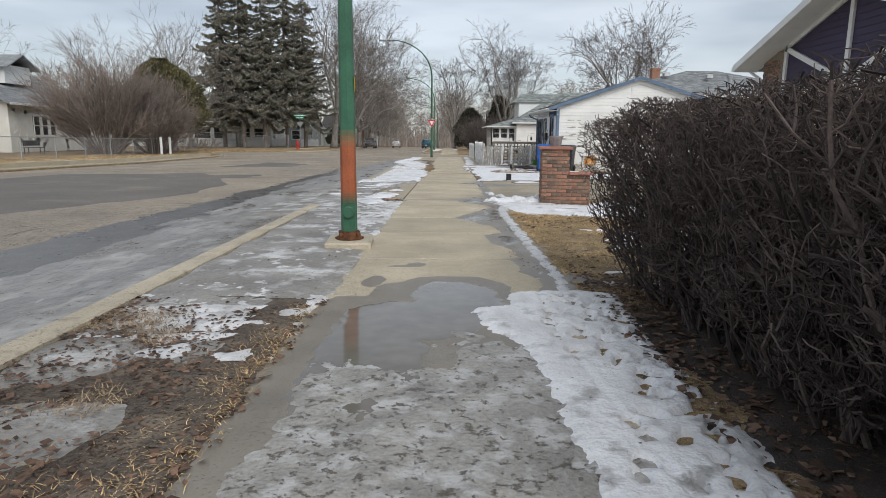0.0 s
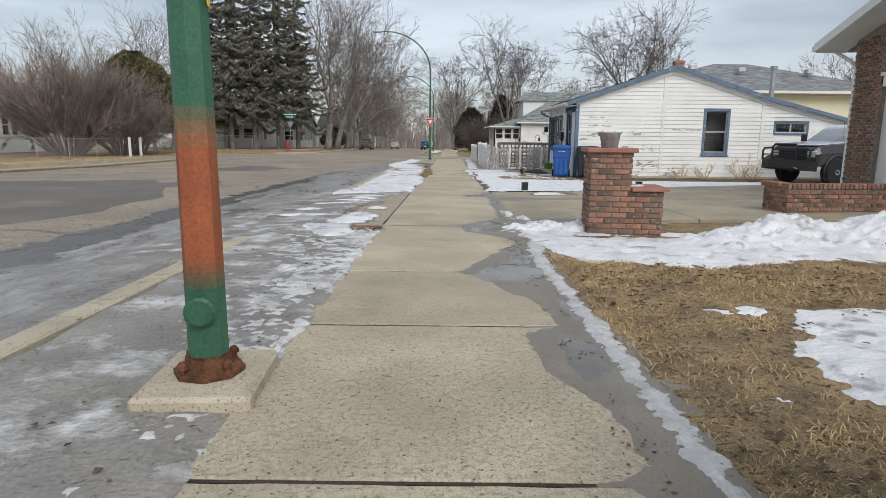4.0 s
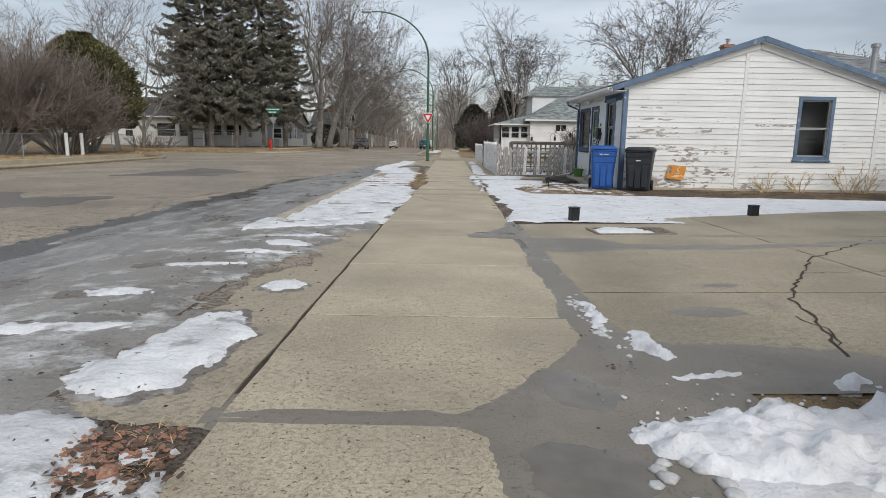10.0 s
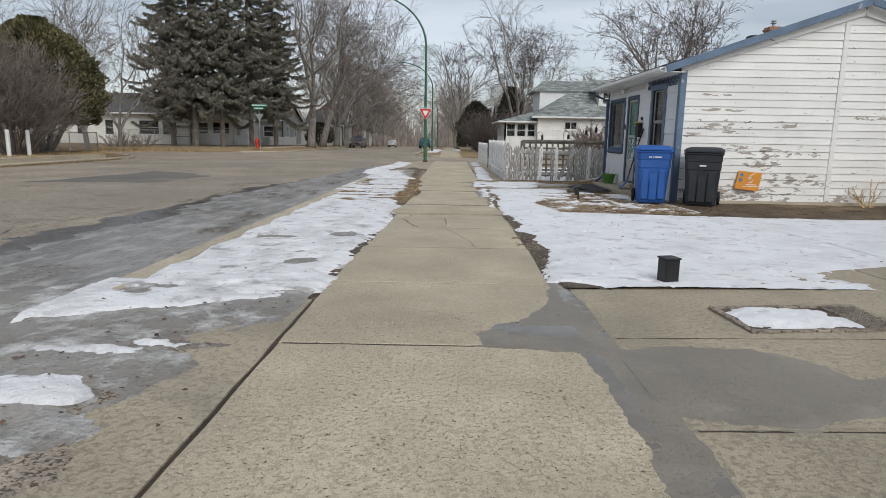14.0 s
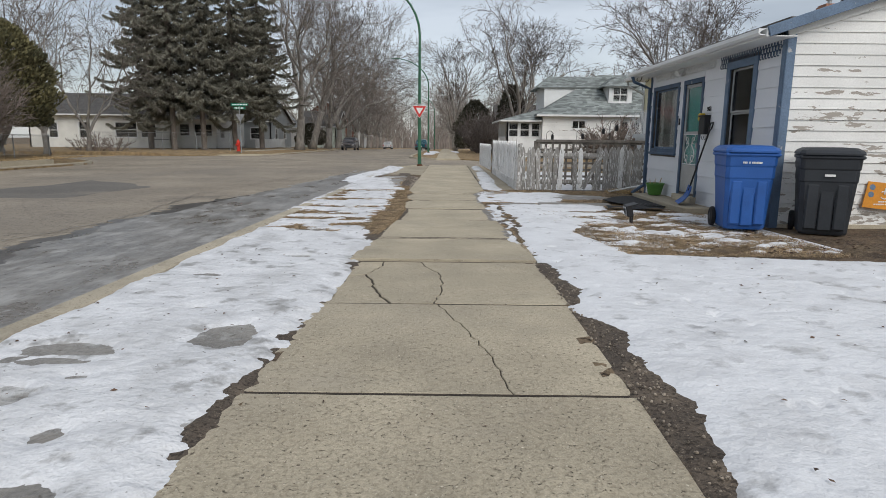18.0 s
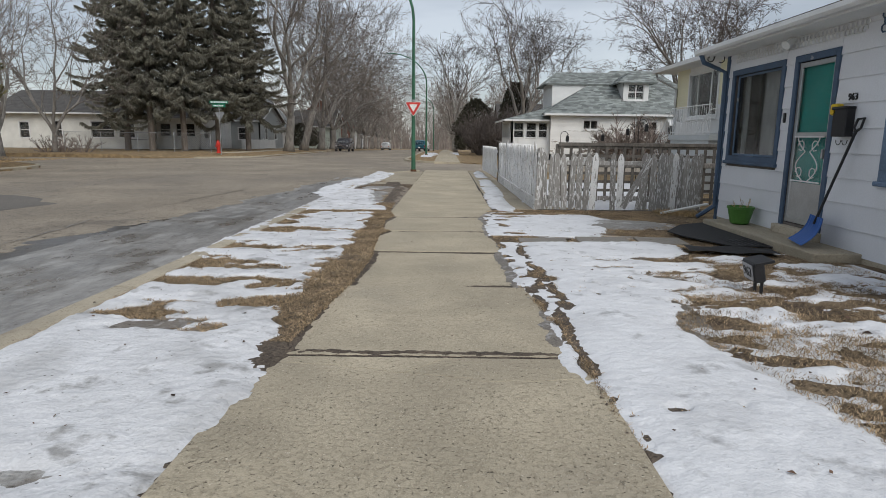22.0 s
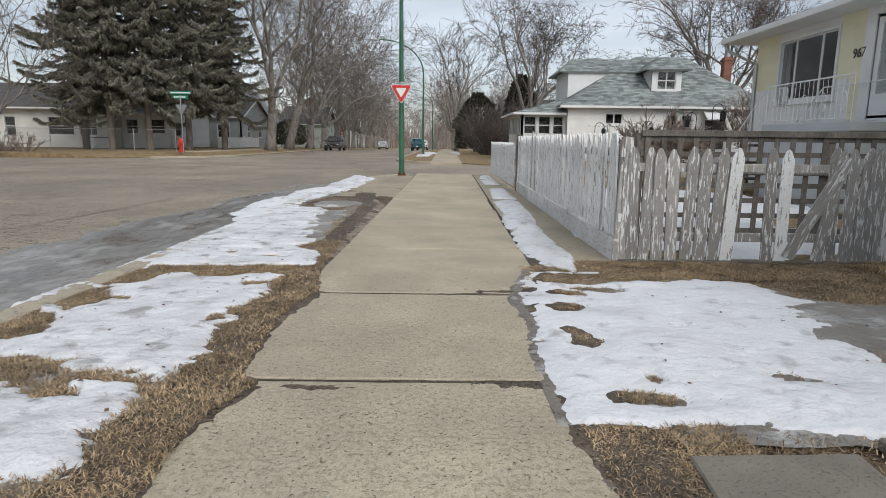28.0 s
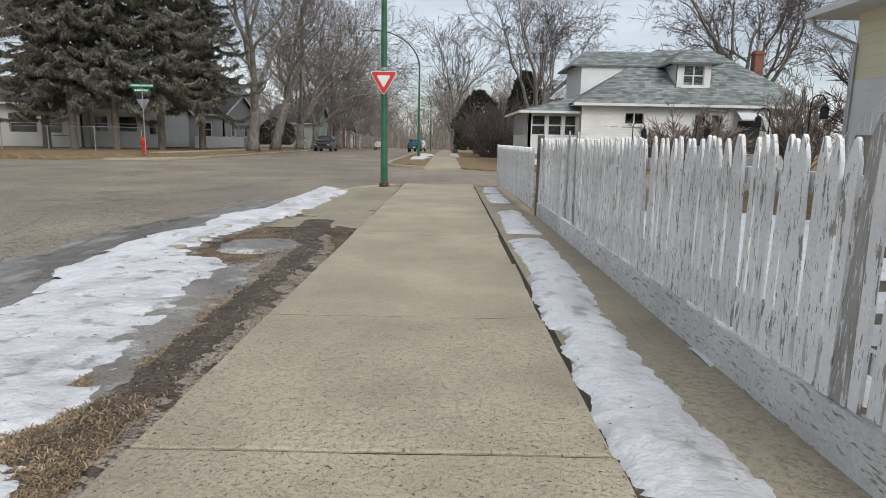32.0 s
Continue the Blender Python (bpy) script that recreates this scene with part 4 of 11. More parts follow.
joint_bed = Shape()
for y in (16.03, 17.96, 19.26):
    joint_bed.rings([[(x, v, gz(v) - 0.0105 + 0.016 * (x - 1)) for x in (1.15, 4.2, 7.4, 10.4, 16.0, 26.0)] for v in (y - 0.011, y + 0.011)], False, None, False)
for x in (4.2, 7.4, 10.4):
    joint_bed.rings([[(x + d, v, gz(v) - 0.0135 + 0.016 * (x + d - 1)) for d in (-0.03, 0.03)] for v in np.arange(14.6, 21.4, 0.8)], False, None, False)
part("joint_filling", joint_bed, "joint_dirt", drive, "dark dirt in the joints")
for xa, xb in ((1.14, 4.2), (4.2, 7.4), (7.4, 10.4), (10.4, 16.0), (16, 26)):
    for k in range(4):
        fa, fb = ((drive_near(x), *[16.03, 17.96, 19.26], drive_edge(x)) for x in (xa, xb))
        a0, a1, b0, b1 = fa[k], fa[k + 1], fb[k], fb[k + 1]
        s = Shape()
        low = worn([(xa + 0.01, a0 + 0.008), (xb - 0.01, b0 + 0.008), (xb - 0.01, b1 - 0.008), (xa + 0.01, a1 - 0.008)], 0.008, 0.22)
        s.rings([[(*p, gz(p[1]) - 0.15) for p in low], [(*p, gz(p[1]) - 0.016 + 0.016 * (p[0] - 1)) for p in low], [(*p, gz(p[1]) - 0.008 + 0.016 * (p[0] - 1)) for p in shrink(low, 0.007)]], True)
        part("panel", s, "drive", drive)


# ---- snow, ice, water and soil along the way ----
def warp(x, y, ragged, seed, size):
    """The same points, shaken in lumps of two sizes, for ragged outlines."""
    wx = x + ragged * (fbm(x, y, size, seed) - 0.5) * 2 + 0.8 * ragged * (fbm(x, y, size * 0.22, seed + 40, 3) - 0.5) * 2
    wy = y + ragged * (fbm(x, y, size, seed + 20) - 0.5) * 2 + 0.8 * ragged * (fbm(x, y, size * 0.22, seed + 60, 3) - 0.5) * 2
    return wx, wy


def band(x, y, left, right, ragged=0.04, seed=1, size=0.3):
    """Metres inside a strip along the walk; left and right: (y, x) down its two sides."""
    wx, wy = warp(x, y, ragged, seed, size)
    return np.minimum(wx - np.interp(wy, *zip(*left)), np.interp(wy, *zip(*right)) - wx)


def metres(x, y, patches, ragged=0.1, seed=1, size=0.3):
    """Metres inside the nearest of some rounded patches."""
    return cover(x, y, patches, 1.0, ragged, seed, size)


def crust(d, thick, soft=0.06):
    """Thickness of snow or ice that thins out towards its rim, d metres inside."""
    return np.where(d > 0, thick * (1 - np.exp(-np.maximum(d, 0) / soft)), np.maximum(d, -0.4) * 0.8 * thick / soft)


def kerb_gap(x, y):
    """Keeps what lies on the verge off the top of the kerb."""
    edge = np.interp(y, (-60, 0, 10, 20, 38, 47), (-2.0, -2.32, -2.41, -2.46, -2.52, -2.54))
    open_kerb = (y < 12.0) | ((y > 20.6) & (y < 31))
    return np.where(open_kerb, -1.0 * np.clip(edge - x + 0.03 * np.sin(y * 5), 0, 0.3), 0.0)


def soil_left(x, y):
    return 0.002 + 0.03 * (fbm(x, y, 0.5, 3) - 0.5) + 0.018 * (fbm(x, y, 0.1, 7) - 0.5)


tagged(sheet("verge_soil", "mud", -2.5, -0.86, -4, 11.2, 0.04, lambda x, y: soil_left(x, y) - 0.03 * np.clip((y - 4.5) * 2, 0, 1), base=-0.012), "wet dark soil with dead grass between kerb and pavement", "soil", kind="stuff")
tagged(sheet("verge_soil", "earth", -2.7, -0.80, 20, 47, 0.05, lambda x, y: soil_left(x, y) - 0.03 * np.clip((26.8 - y) * 2, 0, 1) * np.clip((-0.98 - x) * 8, 0, 1), base=-0.012), "brown soil between kerb and pavement", "soil", kind="stuff")

# soil and thatch creeping over the slabs: the line to which they reach, on either side
CREEP_L = ((-4, -0.97), (4.6, -0.97), (4.7, -1.8), (12.7, -1.8), (12.95, -0.93), (13.42, -0.92), (13.5, -1.8), (21.5, -1.8), (21.9, -0.88), (24.3, -0.84), (27.3, -0.78), (28.2, -0.72), (29.1, -0.65), (29.8, -0.59), (31.2, -0.57), (31.9, -0.62), (33.0, -0.68), (33.45, -0.56), (33.6, -0.68), (34.7, -0.77), (35.5, -0.66), (35.7, -0.72), (36.7, -0.84), (38.8, -0.87), (42.5, -0.90), (43.4, -1.2), (45, -1.3))
CREEP_R = ((20.6, 1.14), (24.3, 1.13), (27.3, 1.12), (27.9, 1.05), (29, 1.02), (29.8, 0.94), (30.6, 0.99), (31.5, 0.94), (32.3, 0.94), (33.4, 0.86), (33.9, 0.90), (34.5, 0.98), (35.4, 0.93), (36.0, 1.1), (36.4, 1.2), (37.5, 1.25))
tagged(sheet("edge_soil", "mud", -1.8, -0.5, -4, 45, 0.035, lambda x, y: 0.16 * np.clip(band(x, y, tuple((b, a - (0.42 if b < 20 or b > 27.5 else 0.14)) for b, a in CREEP_L), CREEP_L, 0.035, 11, 0.25), -0.3, 0.09) + 0.012 * (fbm(x, y, 0.09, 5) - 0.5)), "dark soil and thatch creeping over the slab edges", "soil", kind="stuff")
tagged(sheet("edge_soil", "mud", 0.7, 1.8, 20.6, 37.5, 0.035, lambda x, y: 0.16 * np.clip(band(x, y, CREEP_R, tuple((b, a + 0.42) for b, a in CREEP_R), 0.03, 12, 0.25), -0.3, 0.08) + 0.012 * (fbm(x, y, 0.09, 6) - 0.5)), "dark soil creeping over the slab edges", "soil", kind="stuff")
JOINT_DIRT = ((0.78, 31.64, 0.25, 0.018, 2), (0.93, 33.50, 0.25, 0.035, 2), (0.85, 29.78, 0.22, 0.028, 2), (0.85, 35.52, 0.3, 0.045, 2), (0.3, 27.87, 0.7, 0.02, 3), (-0.3, 33.45, 0.10, 0.02, 2), (0.85, 33.55, 0.2, 0.02, 2), (-0.9, 31.65, 0.3, 0.02, 2))
tagged(sheet("joint_soil", "mud", -0.8, 1.3, 27.6, 35.9, 0.02, lambda x, y: 0.12 * np.clip(metres(x, y, JOINT_DIRT, 0.04, 111, 0.15), -0.3, 0.05) + 0.006 * (fbm(x, y, 0.05, 112) - 0.5)), "dark grit gathered in the slab joints", "soil", kind="stuff")
tagged(sheet("garden_soil", "turf", 0.9, 9.0, -4, 14.3, 0.06, lambda x, y: 0.004 + 0.06 * (fbm(x, y, 0.9, 13) - 0.5) * np.clip((x - 1.0) * 3, 0, 1) + 0.03 * (fbm(x, y, 0.15, 9) - 0.5), base=-0.012), "flattened straw-coloured lawn", "lawn", kind="stuff")
tagged(sheet("garden_soil", "earth", 1.0, 5.3, 20.7, 37.0, 0.06, lambda x, y: 0.004 + 0.06 * (fbm(x, y, 0.9, 14) - 0.5) * np.clip((x - 1.2) * 3, 0, 1) + 0.03 * (fbm(x, y, 0.15, 10) - 0.5), base=-0.014), "brown thawing soil of a front garden", "soil", kind="stuff")
tagged(sheet("garden_soil", "earth", 5.0, 15, 22.0, 29.4, 0.12, lambda x, y: 0.004 + 0.05 * (fbm(x, y, 0.9, 15) - 0.5) + 0.02 * (fbm(x, y, 0.3, 16) - 0.5), base=-0.0), "brown thawing soil beside a house", "soil", kind="stuff")
# damp soil below the hedge, with the shade there painted in
tagged(sheet("hedge_soil", "shaded_wet_soil", 1.15, 3.1, -4, 5.5, 0.04, lambda x, y: 0.02 * cover(x, y, ((2.25, -0.1, 0.9, 5.0, 4),), 0.15, 0.2, 17, 0.4) + 0.03 * (fbm(x, y, 0.12, 18) - 0.5), base=0.004), "damp soil under the hedge, coloured darker for the shade there", "soil", kind="stuff")

# trodden ice at the start: a film with footprints pressed into it
prn = random.Random(12)
PRINTS = [(prn.uniform(-0.75, 0.55), 3.55 - 0.12 * k + prn.uniform(-0.05, 0.05), prn.uniform(0.055, 0.09), prn.uniform(0.10, 0.16), 2) for k in range(34)]
ICE_START = ((0.05, 0.2, 0.85, 3.0, 5), (0.35, 3.2, 0.35, 0.5, 2), (0.1, 3.75, 0.14, 0.12, 2), (0.28, 4.25, 0.12, 0.06, 2))


def ice_start(x, y):
    film_d = metres(x, y, ICE_START, 0.2, 21, 0.35)
    rims = metres(x, y, PRINTS, 0.05, 28, 0.12)
    return np.clip(film_d, -0.2, 0.05) * 0.12 + 0.007 * np.exp(-((rims / 0.022) ** 2)) + 0.004 * (rims > 0) + 0.007 * (fbm(x, y, 0.12, 22) - 0.5) + 0.005 * (fbm(x, y, 0.04, 25) - 0.5) + 0.002


tagged(sheet("ice_sheet", "path_ice", -0.95, 1.35, -3, 4.5, 0.022, ice_start), "dirty trodden ice over the pavement", "ice", kind="stuff")
# damp concrete: the whole width at the start, then a tongue along the right-hand edge, to the line where it dries
WET_LINE = ((4.85, 0.76), (5.15, 0.87), (5.5, 0.84), (5.7, 0.72), (6.02, 0.76), (6.28, 0.73), (6.42, 0.66), (6.53, 0.82), (7.08, 0.77), (7.5, 0.60), (8.2, 0.56), (8.32, 0.79), (8.52, 0.75), (8.9, 0.73), (9.17, 0.68), (9.34, 0.52), (9.75, 0.43), (9.95, 0.35), (10.1, 0.15), (10.5, 0.28), (10.7, 0.40), (11.1, 0.52), (11.4, 0.73), (11.85, 0.90), (12.15, 0.89), (12.6, 0.66), (12.9, 0.29), (13.4, 0.25))
WET_LINE += ((13.48, 0.05), (13.66, 0.24), (14.1, 0.55), (14.5, 0.82), (14.85, 0.93), (15.3, 0.89), (15.9, 0.97), (17.1, 0.93), (17.6, 0.97), (18.1, 1.02), (18.94, 1.04), (19.02, 0.44), (19.3, 0.38), (19.45, 0.58), (20.05, 0.95), (20.75, 1.04), (21, 1.2))
WET_END = ((4.8, 1.1), (5.5, 1.02), (9.3, 1.02), (11, 1.0), (12.6, 1.1), (13.0, 1.5), (14.6, 1.5), (15.0, 1.12), (20.9, 1.12))
POOL = ((0.07, 5.0, 0.46, 0.52, 2.6), (-0.1, 4.6, 0.5, 0.5, 3), (-0.30, 4.95, 0.26, 0.32, 2), (-0.12, 3.0, 0.86, 1.72, 9), (-0.62, 5.30, 0.085, 0.22, 2), (-0.29, 6.07, 0.085, 0.10, 2), (-0.44, 5.98, 0.12, 0.04, 2), (-0.72, 4.68, 0.14, 0.06, 2), (-0.2, 13.56, 0.52, 0.05, 2))


def damp(x, y):
    d = np.maximum(metres(x, y, POOL, 0.05, 23, 0.3), np.where(y > 4.75, band(x, y, WET_LINE, WET_END, 0.035, 24, 0.22), -0.3))
    return np.clip(d * 0.06, -0.03, 0.0035)


tagged(sheet("damp_patch", "damp", -1.0, 1.6, 1.0, 21.2, 0.025, damp, base=0.001), "damp stain on concrete", "stain", kind="stuff")
PUDDLE = ((-0.25, 4.1, 0.55, 0.5, 3), (0.05, 4.8, 0.38, 0.55, 2.2), (-0.45, 3.2, 0.4, 0.9, 3), (0.3, 4.4, 0.25, 0.3, 2))
EDGE_WET = ((0.92, 5.7, 0.07, 0.5, 2), (0.80, 7.75, 0.18, 0.55, 2), (0.92, 8.8, 0.10, 0.7, 2), (0.66, 10.1, 0.34, 0.5, 2), (0.82, 11.0, 0.20, 0.6, 2), (0.62, 13.1, 0.32, 0.32, 2), (0.75, 13.9, 0.22, 0.3, 2), (0.78, 19.35, 0.34, 0.22, 2), (1.07, 20.2, 0.07, 0.5, 2), (1.06, 18.2, 0.05, 0.8, 2))
tagged(sheet("puddle", "water", -1.0, 1.2, 1.5, 21.0, 0.025, lambda x, y: np.clip(metres(x, y, PUDDLE + EDGE_WET, 0.09, 27, 0.35) * 0.06, -0.03, 0.0055), base=0.001), "shallow meltwater on the pavement", "puddle", kind="stuff")

# ice between kerb and pavement, and the white crust that lies on it
ICE_LEFT = ((-1.75, 7.7, 0.86, 3.45, 6), (-1.9, 10.6, 0.9, 1.9, 4), (-1.30, 3.45, 0.20, 0.16, 2), (-2.1, 3.3, 0.25, 0.25, 2), (-1.2, 3.0, 0.14, 0.1, 2), (-1.8, 2.4, 0.3, 0.16, 2))
tagged(sheet("ice_sheet", "ice", -2.62, -0.9, -2, 12.6, 0.035, lambda x, y: kerb_gap(x, y) + 0.016 * np.clip(metres(x, y, ICE_LEFT, 0.18, 31, 0.5) * 6, -2, 0.8) + 0.010 * (fbm(x, y, 0.22, 32) - 0.5) + 0.006 * (fbm(x, y, 0.05, 33) - 0.5)), "grey refrozen ice between kerb and pavement", "ice", kind="stuff")


STREAKS = ((-1.36, 3.95, 0.24, 0.06, 2), (-1.12, 4.22, 0.10, 0.13, 2), (-1.02, 4.55, 0.07, 0.16, 2), (-1.58, 4.12, 0.16, 0.05, 2), (-1.2, 3.3, 0.14, 0.10, 2), (-1.6, 3.42, 0.06, 0.04, 2), (-1.3, 3.68, 0.18, 0.03, 2), (-1.45, 4.36, 0.34, 0.03, 2), (-1.75, 4.3, 0.2, 0.03, 2))


def crust_left(x, y):
    """Granular white remains on the ice: thick along the slabs farther on, loose flecks before that."""
    dens = np.interp(y, (3.2, 4.1, 4.5, 5.2, 7, 8.2, 11, 13.2), (0.10, 0.16, 0.30, 0.33, 0.33, 0.34, 0.38, 0.41))
    side = np.where(y > 7.5, 0.16 * np.clip(1 - np.abs(x + 1.25) / 0.75, -0.8, 1), 0.05 * np.sin(x * 3))
    grain = 0.45 * fbm(x, y, 0.55, 141, 3) + 0.55 * fbm(x, y, 0.09, 143, 5) + 0.35 * (fbm(x, y, 0.05, 144, 2) - 0.5)
    d = np.maximum(grain + dens + side - 1.02, 2.0 * metres(x, y, STREAKS, 0.09, 142, 0.16))
    lip = np.clip(-0.93 - x + 0.03 * np.sin(7 * y), -0.1, 0.05) * 2
    return kerb_gap(x, y) + 0.10 * np.clip(d, -0.25, 0.13) + np.minimum(lip, 0) + 0.010 * (fbm(x, y, 0.045, 145, 3) - 0.5) + 0.010


tagged(sheet("snow_crust", "frost_crust", -2.4, -0.88, 3.2, 13.2, 0.022, crust_left), "granular white crust on grey ice", "snow", kind="stuff")
ICE_EDGE = ((10.5, -4.2), (10.9, -1.0), (12.8, -1.15), (13.6, -1.9), (14.1, -1.95), (14.8, -1.7), (15.6, -2.0), (17.0, -1.75), (17.8, -1.52), (18.1, -1.62), (18.6, -1.36), (18.9, -1.68), (19.2, -1.55), (19.45, -1.02), (20.4, -0.98), (20.7, -4.2))
tagged(sheet("ice_sheet", "ice", -3.9, -0.95, 10.4, 20.8, 0.04, lambda x, y: 0.016 * np.clip(band(x, y, ((0, -3.75), (9, -3.75)), ICE_EDGE, 0.22, 131, 0.7) * 5, -2, 0.8) + 0.010 * (fbm(x, y, 0.2, 132) - 0.5), base=lambda x, y: np.interp(x, (-3.7, -2.9, -2.4), (-0.075, -0.035, 0.004))), "grey ice running from the crossing into the gutter", "ice", kind="stuff")
GUTTER = ((-3.4, 6.0, 0.85, 9.0, 4), (-3.5, 13.0, 1.0, 5.5, 3), (-3.7, 21.5, 1.15, 7.0, 4), (-3.85, 31.0, 1.22, 6.0, 3), (-3.65, 37.5, 1.0, 4.0, 3), (-3.65, 42.8, 0.62, 3.6, 2))


def ruts(x, y):
    """Shallow wheel ruts that run along the gutter."""
    return 0.006 * np.sin((x + 0.25 * fbm(x, y, 4.0, 135, 2)) * 17) * fbm(x, y, 1.3, 136, 2)


tagged(sheet("ice_sheet", "gutter_ice", -5.9, -2.4, -5, 49, 0.06, lambda x, y: 0.02 * cover(x, y, GUTTER, 0.2, 0.35, 33, 0.9) + 0.012 * (fbm(x, y, 0.35, 34) - 0.5) + ruts(x, y), base=-0.085), "smooth grey ice in the gutter of the street", "ice", kind="stuff")
WET = tuple((a - w, b, c + w, d + 2 * w, e) for a, b, c, d, e in GUTTER for w in (0.16 if b < 25 else 0.05,))
tagged(sheet("wet_patch", "wet", -6.9, -2.4, -5, 51, 0.07, lambda x, y: 0.006 * cover(x, y, WET, 0.2, 0.6, 35, 0.8) - 0.03 * np.clip((y - 33) / 4, 0, 1) + 0.004 * (fbm(x, y, 0.15, 36) - 0.5), base=-0.086), "dark wet asphalt beside the ice", "stain", kind="stuff")

# snow on the left-hand verge
SNOW_L = ((19.2, -3.6), (19.5, -2.3), (19.9, -1.5), (20.15, -1.0), (20.4, -0.99), (21.7, -0.94), (22.5, -0.93), (23.5, -0.90), (24.3, -0.84), (24.8, -0.79), (25.1, -0.85), (25.6, -0.82), (26.0, -0.87), (27.2, -0.81), (27.9, -0.88), (28.4, -0.88), (28.55, -0.98), (29.4, -1.0), (29.8, -1.07), (30.5, -1.07), (30.95, -0.97), (31.5, -1.02), (32.4, -0.97), (33.1, -1.07), (33.4, -1.1), (33.8, -0.98), (34.2, -1.1), (34.7, -1.06), (35.3, -1.02), (35.6, -1.11), (36.05, -1.15), (36.15, -2.4))
SNOW_L += ((36.42, -2.4), (36.5, -0.98), (36.9, -0.96), (37.3, -1.05), (37.6, -1.19), (38.2, -1.27), (39.3, -1.48), (40.4, -1.62), (41.2, -1.75), (41.55, -1.62), (41.75, -2.35), (42.7, -2.5), (44, -2.35), (45.7, -2.08), (50.3, -1.95), (50.8, -2.4))
HOLES_L = ((-2.28, 30.83, 0.30, 0.20, 2), (-2.3, 33.46, 0.30, 0.34, 2), (-2.45, 36.0, 0.30, 0.35, 2), (-2.15, 29.8, 0.36, 0.16, 2), (-1.45, 29.05, 0.26, 0.12, 2), (-2.5, 31.9, 0.24, 0.26, 2), (-1.6, 30.5, 0.30, 0.07, 2), (-2.43, 35.1, 0.22, 0.34, 2), (-1.8, 33.55, 0.18, 0.07, 2), (-2.4, 34.4, 0.18, 0.26, 2), (-1.42, 33.33, 0.14, 0.07, 2), (-1.75, 31.7, 0.40, 0.06, 2), (-2.2, 28.7, 0.36, 0.09, 2), (-1.7, 28.4, 0.2, 0.08, 2), (-1.9, 36.25, 0.5, 0.16, 2))
POOLS_L = ((-2.0, 23.2, 0.34, 0.15, 2), (-1.2, 23.5, 0.22, 0.26, 2), (-1.76, 22.75, 0.13, 0.07, 2), (-1.5, 22.13, 0.11, 0.10, 2), (-1.95, 22.5, 0.16, 0.16, 2), (-1.65, 24.18, 0.08, 0.05, 2), (-2.0, 25.3, 0.16, 0.10, 2), (-2.05, 23.0, 0.3, 0.1, 2), (-1.35, 21.6, 0.2, 0.2, 2), (-1.4, 26.3, 0.2, 0.1, 2))


def snow_left(x, y):
    d = band(x, y, ((0, -3.2), (9, -3.2)), SNOW_L, 0.05, 41, 0.3)
    d = np.minimum(d, -metres(x, y, HOLES_L, 0.12, 43, 0.3))
    d = np.minimum(d, 0.035 - 1.6 * np.maximum(metres(x, y, POOLS_L, 0.06, 143, 0.25), -0.15))
    thaw = np.interp(y, (19, 20.5, 21.5, 27.5, 29, 35, 36.4, 40), (0.5, 0.34, 0.07, 0.05, 0.24, 0.20, 0.30, 0.20))
    d = d + np.interp(y, (27, 29), (0.065, 0.03)) + 0.06 * (fbm(x, y, 0.14, 147, 4) - 0.5) - thaw * np.clip((fbm(x, y * 1.6, 0.34, 148, 4) - 0.50) * 5, 0, 1)
    d = d + np.interp(y, (20.4, 21.6), (0.7, 0.0)) * (fbm(x, y, 0.45, 149, 4) - 0.62)
    return kerb_gap(x, y) + crust(d, 0.036, 0.10) + 0.020 * (fbm(x, y, 0.5, 42) - 0.5) + 0.018 * (fbm(x, y, 0.13, 44, 5) - 0.5) + 0.013 * (fbm(x, y, 0.045, 46, 3) - 0.5) + 0.004


tagged(sheet("snow_patch", "old_snow", -2.75, -0.75, 19, 51.5, 0.026, snow_left), "old granular snow between kerb and pavement", "snow", kind="stuff")
tagged(sheet("ice_sheet", "ice", -2.4, -0.92, 21.2, 26.8, 0.05, lambda x, y: 0.014 + 0.006 * (fbm(x, y, 0.2, 37) - 0.5) + np.minimum(0, 0.25 * (-0.96 - x)) + np.minimum(0, 0.25 * (x + 2.3)) - 0.3 * np.clip(y - 26.6, 0, 0.2) - 0.3 * np.clip(21.4 - y, 0, 0.2)), "grey ice in hollows of the snow", "ice", kind="stuff")
SNOW_CROSS = ((-1.45, 14.5, 0.30, 0.75, 2.2), (-1.55, 13.95, 0.32, 0.22, 2), (-1.33, 16.03, 0.17, 0.15, 2), (-1.72, 13.2, 0.42, 0.34, 2), (-1.5, 12.75, 0.34, 0.5, 2), (-2.4, 14.75, 0.5, 0.13, 2), (-1.85, 18.25, 0.35, 0.2, 2), (-1.6, 19.0, 0.22, 0.06, 2), (-2.2, 16.9, 0.5, 0.10, 2), (-2.0, 17.6, 0.45, 0.12, 2), (-2.5, 15.7, 0.35, 0.10, 2), (-1.9, 18.8, 0.4, 0.1, 2))


def snow_cross(x, y):
    d = metres(x, y, SNOW_CROSS, 0.13, 151, 0.3) + 0.06 * (fbm(x, y, 0.1, 153, 4) - 0.5)
    tread = 0.006 * np.sin((y + 0.6 * x) * 130) * (np.abs(x + 1.5) < 0.14) * (np.abs(y - 14.9) < 0.5)
    return crust(d, 0.05, 0.06) + 0.02 * (fbm(x, y, 0.2, 154) - 0.5) + 0.01 * (fbm(x, y, 0.05, 155, 3) - 0.5) + tread


